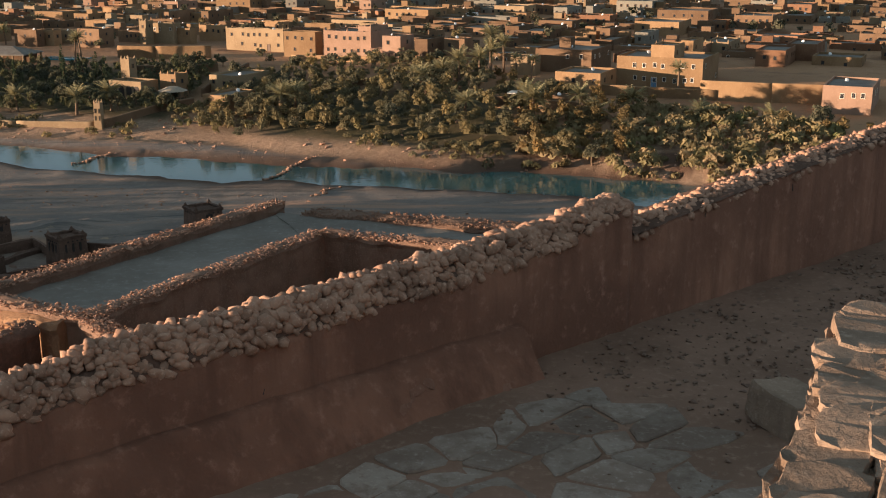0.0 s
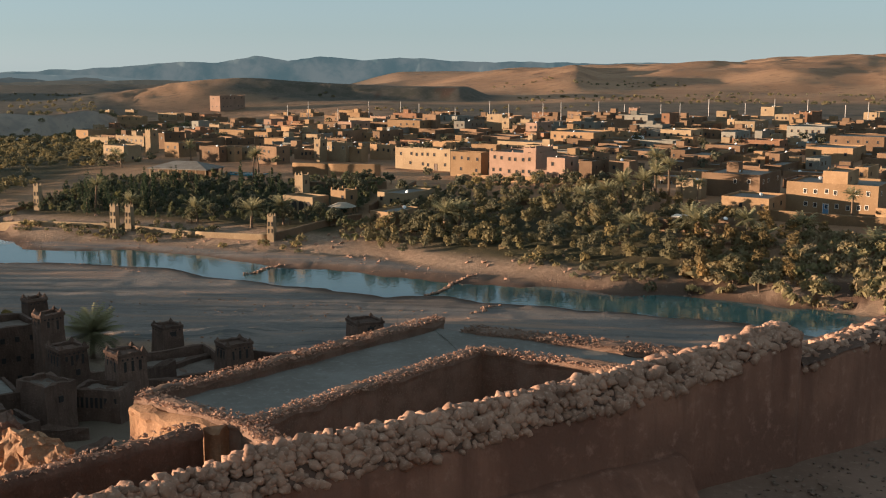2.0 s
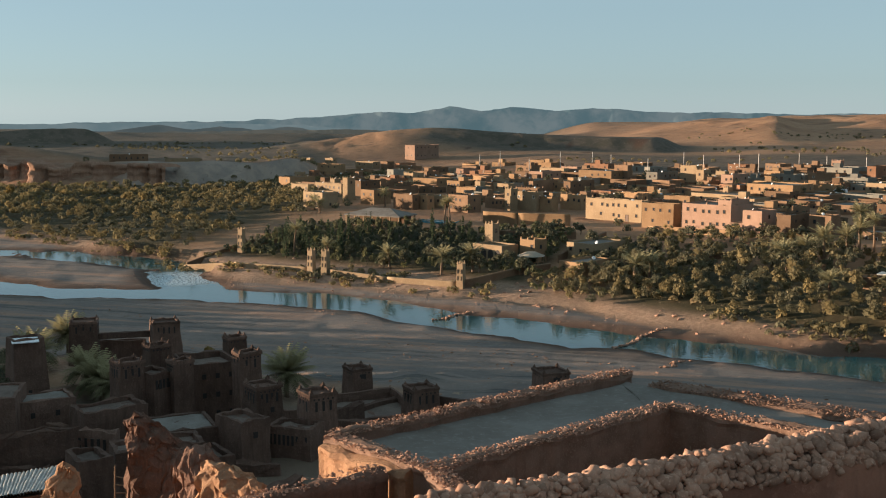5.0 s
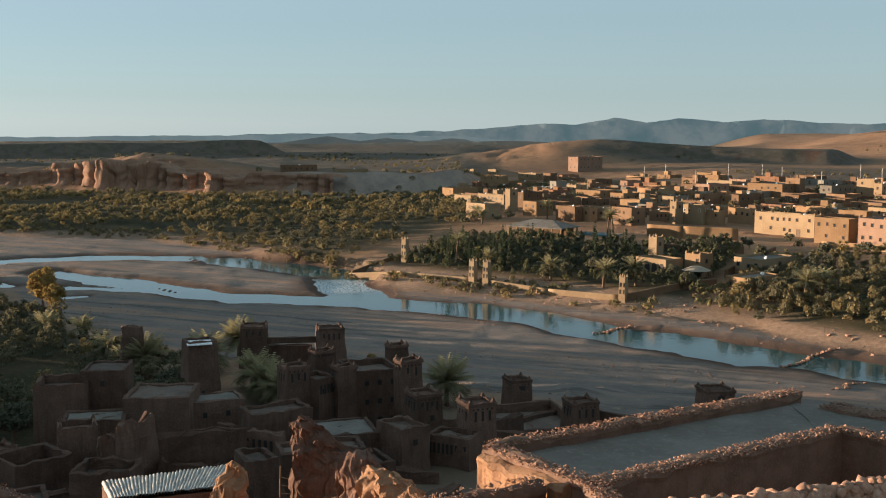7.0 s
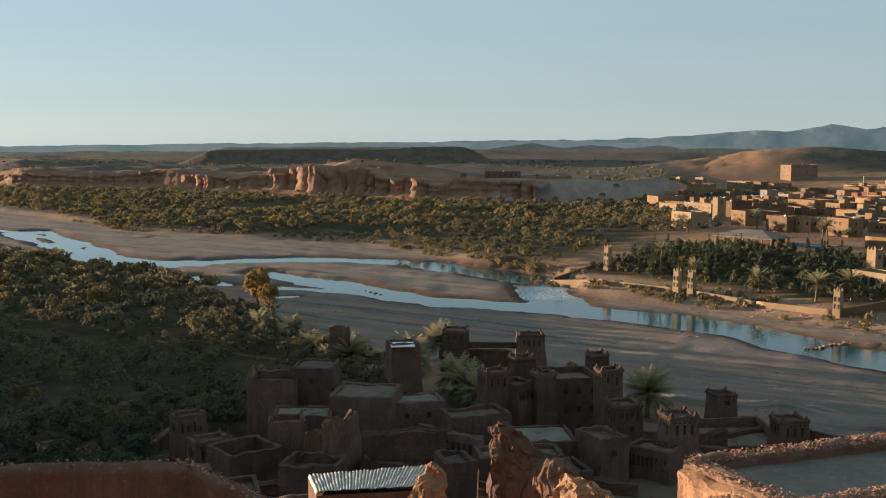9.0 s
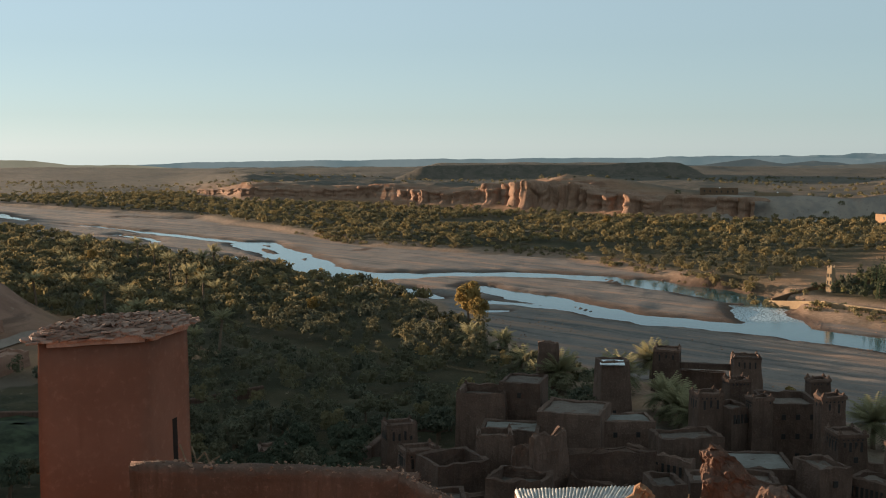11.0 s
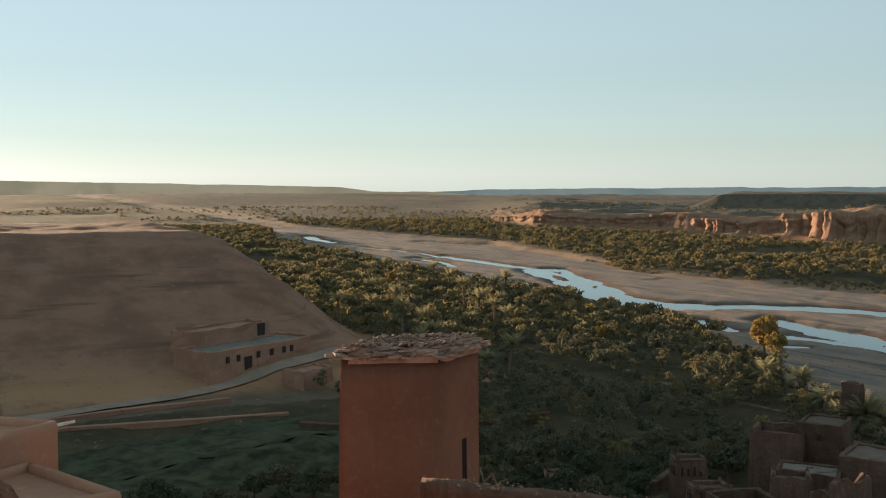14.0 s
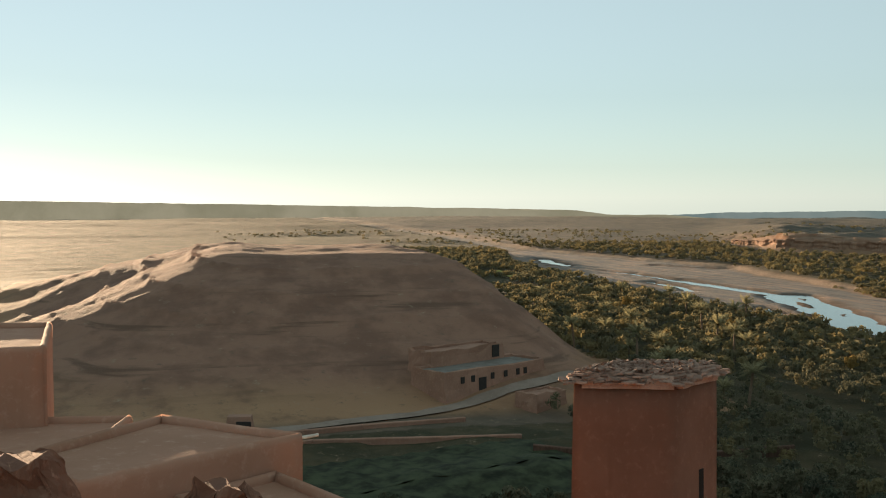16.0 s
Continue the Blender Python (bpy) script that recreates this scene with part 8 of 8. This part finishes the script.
# palms
def palm_meshes(seed, h, fronds, reach, fine=9):
    rng = random.Random(seed)
    bm = bmesh.new()
    rows = []
    lean = (rng.uniform(-0.5, 0.5), rng.uniform(-0.5, 0.5))
    for g in range(9):
        f = g / 8
        r = 0.30 - 0.10 * f + 0.03 * (g % 2)
        rows.append([bm.verts.new((lean[0] * f * f + r * math.cos(k * 0.785), lean[1] * f * f + r * math.sin(k * 0.785), -0.4 + (h + 0.4) * f)) for k in range(8)])
    for a, b in zip(rows, rows[1:]):
        for k in range(8):
            bm.faces.new((a[k], a[(k + 1) % 8], b[(k + 1) % 8], b[k]))
    bm.faces.new(rows[-1])
    trunk = bpy.data.meshes.new("trunk")
    bm.to_mesh(trunk)
    bm.free()
    trunk.materials.append(M_TRUNK)
    quads, light_tint = [], []
    top = Vector((lean[0], lean[1], h))
    for k in range(fronds):
        a = k * 2.4 + rng.uniform(-0.2, 0.2)
        up = rng.uniform(-0.45, 1.45)
        length = reach * rng.uniform(0.8, 1.1)
        d = Vector((math.cos(a), math.sin(a), 0))
        s = Vector((-d.y, d.x, 0))
        prev = top.copy()
        ang = up
        n = fine
        for g in range(n):
            step = length / n
            nxt = prev + (d * math.cos(ang) + Vector((0, 0, math.sin(ang)))) * step
            ang -= (0.6 + 0.35 * rng.random()) / n
            wdt = 0.6 * math.sin(math.pi * (0.12 + 0.8 * g / n)) * (reach / 3)
            for sgn in (-1, 1):
                # upper fronds and tips are tinted paler, as if lit from above
                light_tint.append(max(0.0, min(1.0, 0.15 + 0.6 * up + 0.3 * g / n)))
                tip = (prev + nxt) / 2 + s * sgn * wdt + d * wdt * 0.8 - Vector((0, 0, wdt * 0.35))
                quads.append([prev, prev.lerp(nxt, 0.7), tip, prev.lerp(tip, 0.5)])
            prev = nxt
    q = np.array([[tuple(p) for p in f] for f in quads])
    return trunk, quads_mesh("fronds", q, M_PALM, np.array(light_tint))


PALMS = [palm_meshes(50 + k, h, n, reach) for k, (h, n, reach) in enumerate(((5.5, 46, 3.2), (3.4, 40, 3.0), (7.5, 42, 2.9), (1.6, 36, 2.9)))]
PALMS.append(palm_meshes(60, 2.6, 95, 3.5, 13))


def palm(x, y, kind, scale, label="date palm with a full head of arching fronds"):
    trunk, fronds = PALMS[kind]
    t = thing("date_palm", pose(x, y, float(ground_z(x, y)), 0, 0, rng.uniform(0, 360)) @ Matrix.Scale(scale, 4), label, "palm", "date palms")
    place("trunk", trunk, t)
    place("fronds", fronds, t)


palm(-58.2, 129.5, 4, 1.2, "full date palm standing alone beside the old village")
for x, y, k, s in ((-108, 130, 4, 1.2), (-105, 150, 4, 1.2), (-80, 121, 4, 1.1), (-84, 124, 4, 1.0), (-99, 133, 4, 1.2), (-76, 118, 4, 1.0),
                   (-167, 107, 2, 1.0), (-139, 142, 1, 1.1), (-134, 145, 1, 1.0), (-246, 109, 2, 1.0), (-125, 140, 3, 1.2), (-116, 134, 3, 1.0)):
    palm(x, y, k, s)
for x, y, k, s in ((-25, 234, 1, 1.3), (-22, 236, 1, 1.2), (23, 277, 2, 1.2), (26, 274, 2, 1.0), (14, 254, 0, 1.2), (10, 256, 1, 1.2), (13, 217, 1, 1.0), (25, 217, 1, 1.3), (19, 260, 0, 1.1), (5, 251, 1, 1.2),
                   (-90, 322, 2, 1.0), (-92, 323, 2, 0.9), (-70, 243, 1, 1.2), (-63, 245, 1, 1.2), (60, 236, 2, 0.85), (26, 213, 1, 1.3), (35, 212, 0, 0.9), (38, 212, 3, 1.2), (57, 208, 3, 1.2), (46, 215, 1, 1.1),
                   (22, 266, 0, 1.2), (70, 204, 3, 1.1), (28, 262, 2, 0.7), (31, 259, 2, 0.7), (-150, 360, 1, 1.0), (-128, 372, 0, 0.9), (-144, 350, 1, 1.0), (-115, 262, 2, 0.9), (-104, 258, 1, 1.0), (-85, 250, 1, 1.1)):
    palm(x, y, k, s)
for _ in range(40):
    az, r = rng.uniform(57, 72), rng.uniform(190, 420)
    x, y = polar(az, r)
    if bool(near_grove(np.array([x]), np.array([y]))[0]):
        palm(x, y, rng.choice((0, 1, 2)), rng.uniform(0.7, 1.1))


# cypresses in the hotel garden
def cypress_quads(seed):
    r = np.random.RandomState(seed)
    lumps = [((0, 0, z), 0.75 * (1 - z / 10.5) + 0.15) for z in np.arange(0.8, 9.5, 0.7)]
    return leaf_quads(r, 220, lumps, 0.3, 1.2)


CYPRESS = [quads_mesh("crown", cypress_quads(70 + k), M_CYPRESS) for k in range(3)]
CY_TRUNK = trunk_mesh("trunk", 6, 0.14, 5, 2)
for k in range(34):
    x, y = rng.uniform(-124, -96), rng.uniform(258, 292)
    if k > 26:
        x, y = rng.uniform(-95, -70), rng.uniform(280, 305)
    t = thing("cypress_tree", pose(x, y, float(ground_z(x, y)), 0, 0, rng.uniform(0, 360)) @ Matrix.Scale(rng.uniform(0.55, 0.95), 4), "dark slim cypress in the hotel garden", "tree", "cypresses")
    place("trunk", CY_TRUNK, t)
    place("crown", CYPRESS[k % 3], t)

# golden poplar by the river and a few others
gold_lumps = crown_lumps(np_rng, 5.0, 7.5, 0.8, 12)
GOLD = quads_mesh("crown", np.concatenate([core_quads(gold_lumps, 2, 1.1, 0.7), leaf_quads(np_rng, 900, gold_lumps, 0.2, 1.1)]), M_GOLD, 0.2)
GOLD_TRUNK = trunk_mesh("trunk", 7, 0.22, 9, 5)
for x, y, s in ((-162, 165, 1.5), (-157, 163, 1.1), (-77.7, 145.5, 0.45), (-255, 158, 0.8), (-330, 165, 0.8), (-305, 400, 0.9), (-196, 150, 0.7), (-215, 140, 0.6)):
    t = thing("poplar_tree", pose(x, y, float(ground_z(x, y)), 0, 0, rng.uniform(0, 360)) @ Matrix.Scale(s, 4), "golden-leaved poplar beside the river", "tree", "golden trees")
    place("trunk", GOLD_TRUNK, t)
    place("crown", GOLD, t)

# stones and boulders on the banks and the bed
def scatter_rocks(name, spots, kinds, sizes, label, seed):
    rng = random.Random(seed)
    zs = ground_z(spots[:, 0], spots[:, 1])
    poses = [Matrix.Translation((float(x), float(y), float(z) - 0.05)) @ pose(0, 0, 0, rng.uniform(-25, 25), rng.uniform(-25, 25), rng.uniform(0, 360)) @ Matrix.Scale(rng.choice(sizes), 4)
             for (x, y), z in zip(spots, zs)]
    return tagged(new(name, joined_rocks(name, kinds, poses, M_RUBBLE)), label, "stones", kind="stuff")


def rocky_bank(x, y):
    over = y - line_y(FAR_BANK, x)
    return (over > -4) & (over < 22) & (fbm(x, y, 10, 2, 51) > 0.1)


def gravel_bars(x, y):
    over, under = y - line_y(FAR_BANK, x), line_y(NEAR_BANK, x) - y
    wet = np.min([line_distance(line, x, y) - half for half, line in COURSES], axis=0)
    return (over < 0) & (under < -2) & (wet > 1.5) & (fbm(0.95 * x - 0.31 * y, (0.31 * x + 0.95 * y) * 5, 30, 3, 52) > 0.15)


scatter_rocks("bank_stones", scatter(6000, (-200, 120, 150, 300), 53, rocky_bank, 0.9), [rock_mesh("stone", 700 + k, 0.45, 0.38, 0.28, M_RUBBLE, 9) for k in range(5)], (0.4, 0.6, 1, 1.7), "scattered brown boulders on the river bank", 5)
scatter_rocks("bed_stones", scatter(14000, (-180, 60, 110, 240), 54, gravel_bars, 0.8), [rock_mesh("stone", 720 + k, 0.22, 0.18, 0.13, M_RUBBLE, 8) for k in range(5)], (0.5, 0.8, 1.2, 2.0), "loose pale cobbles on the gravel bars", 6)
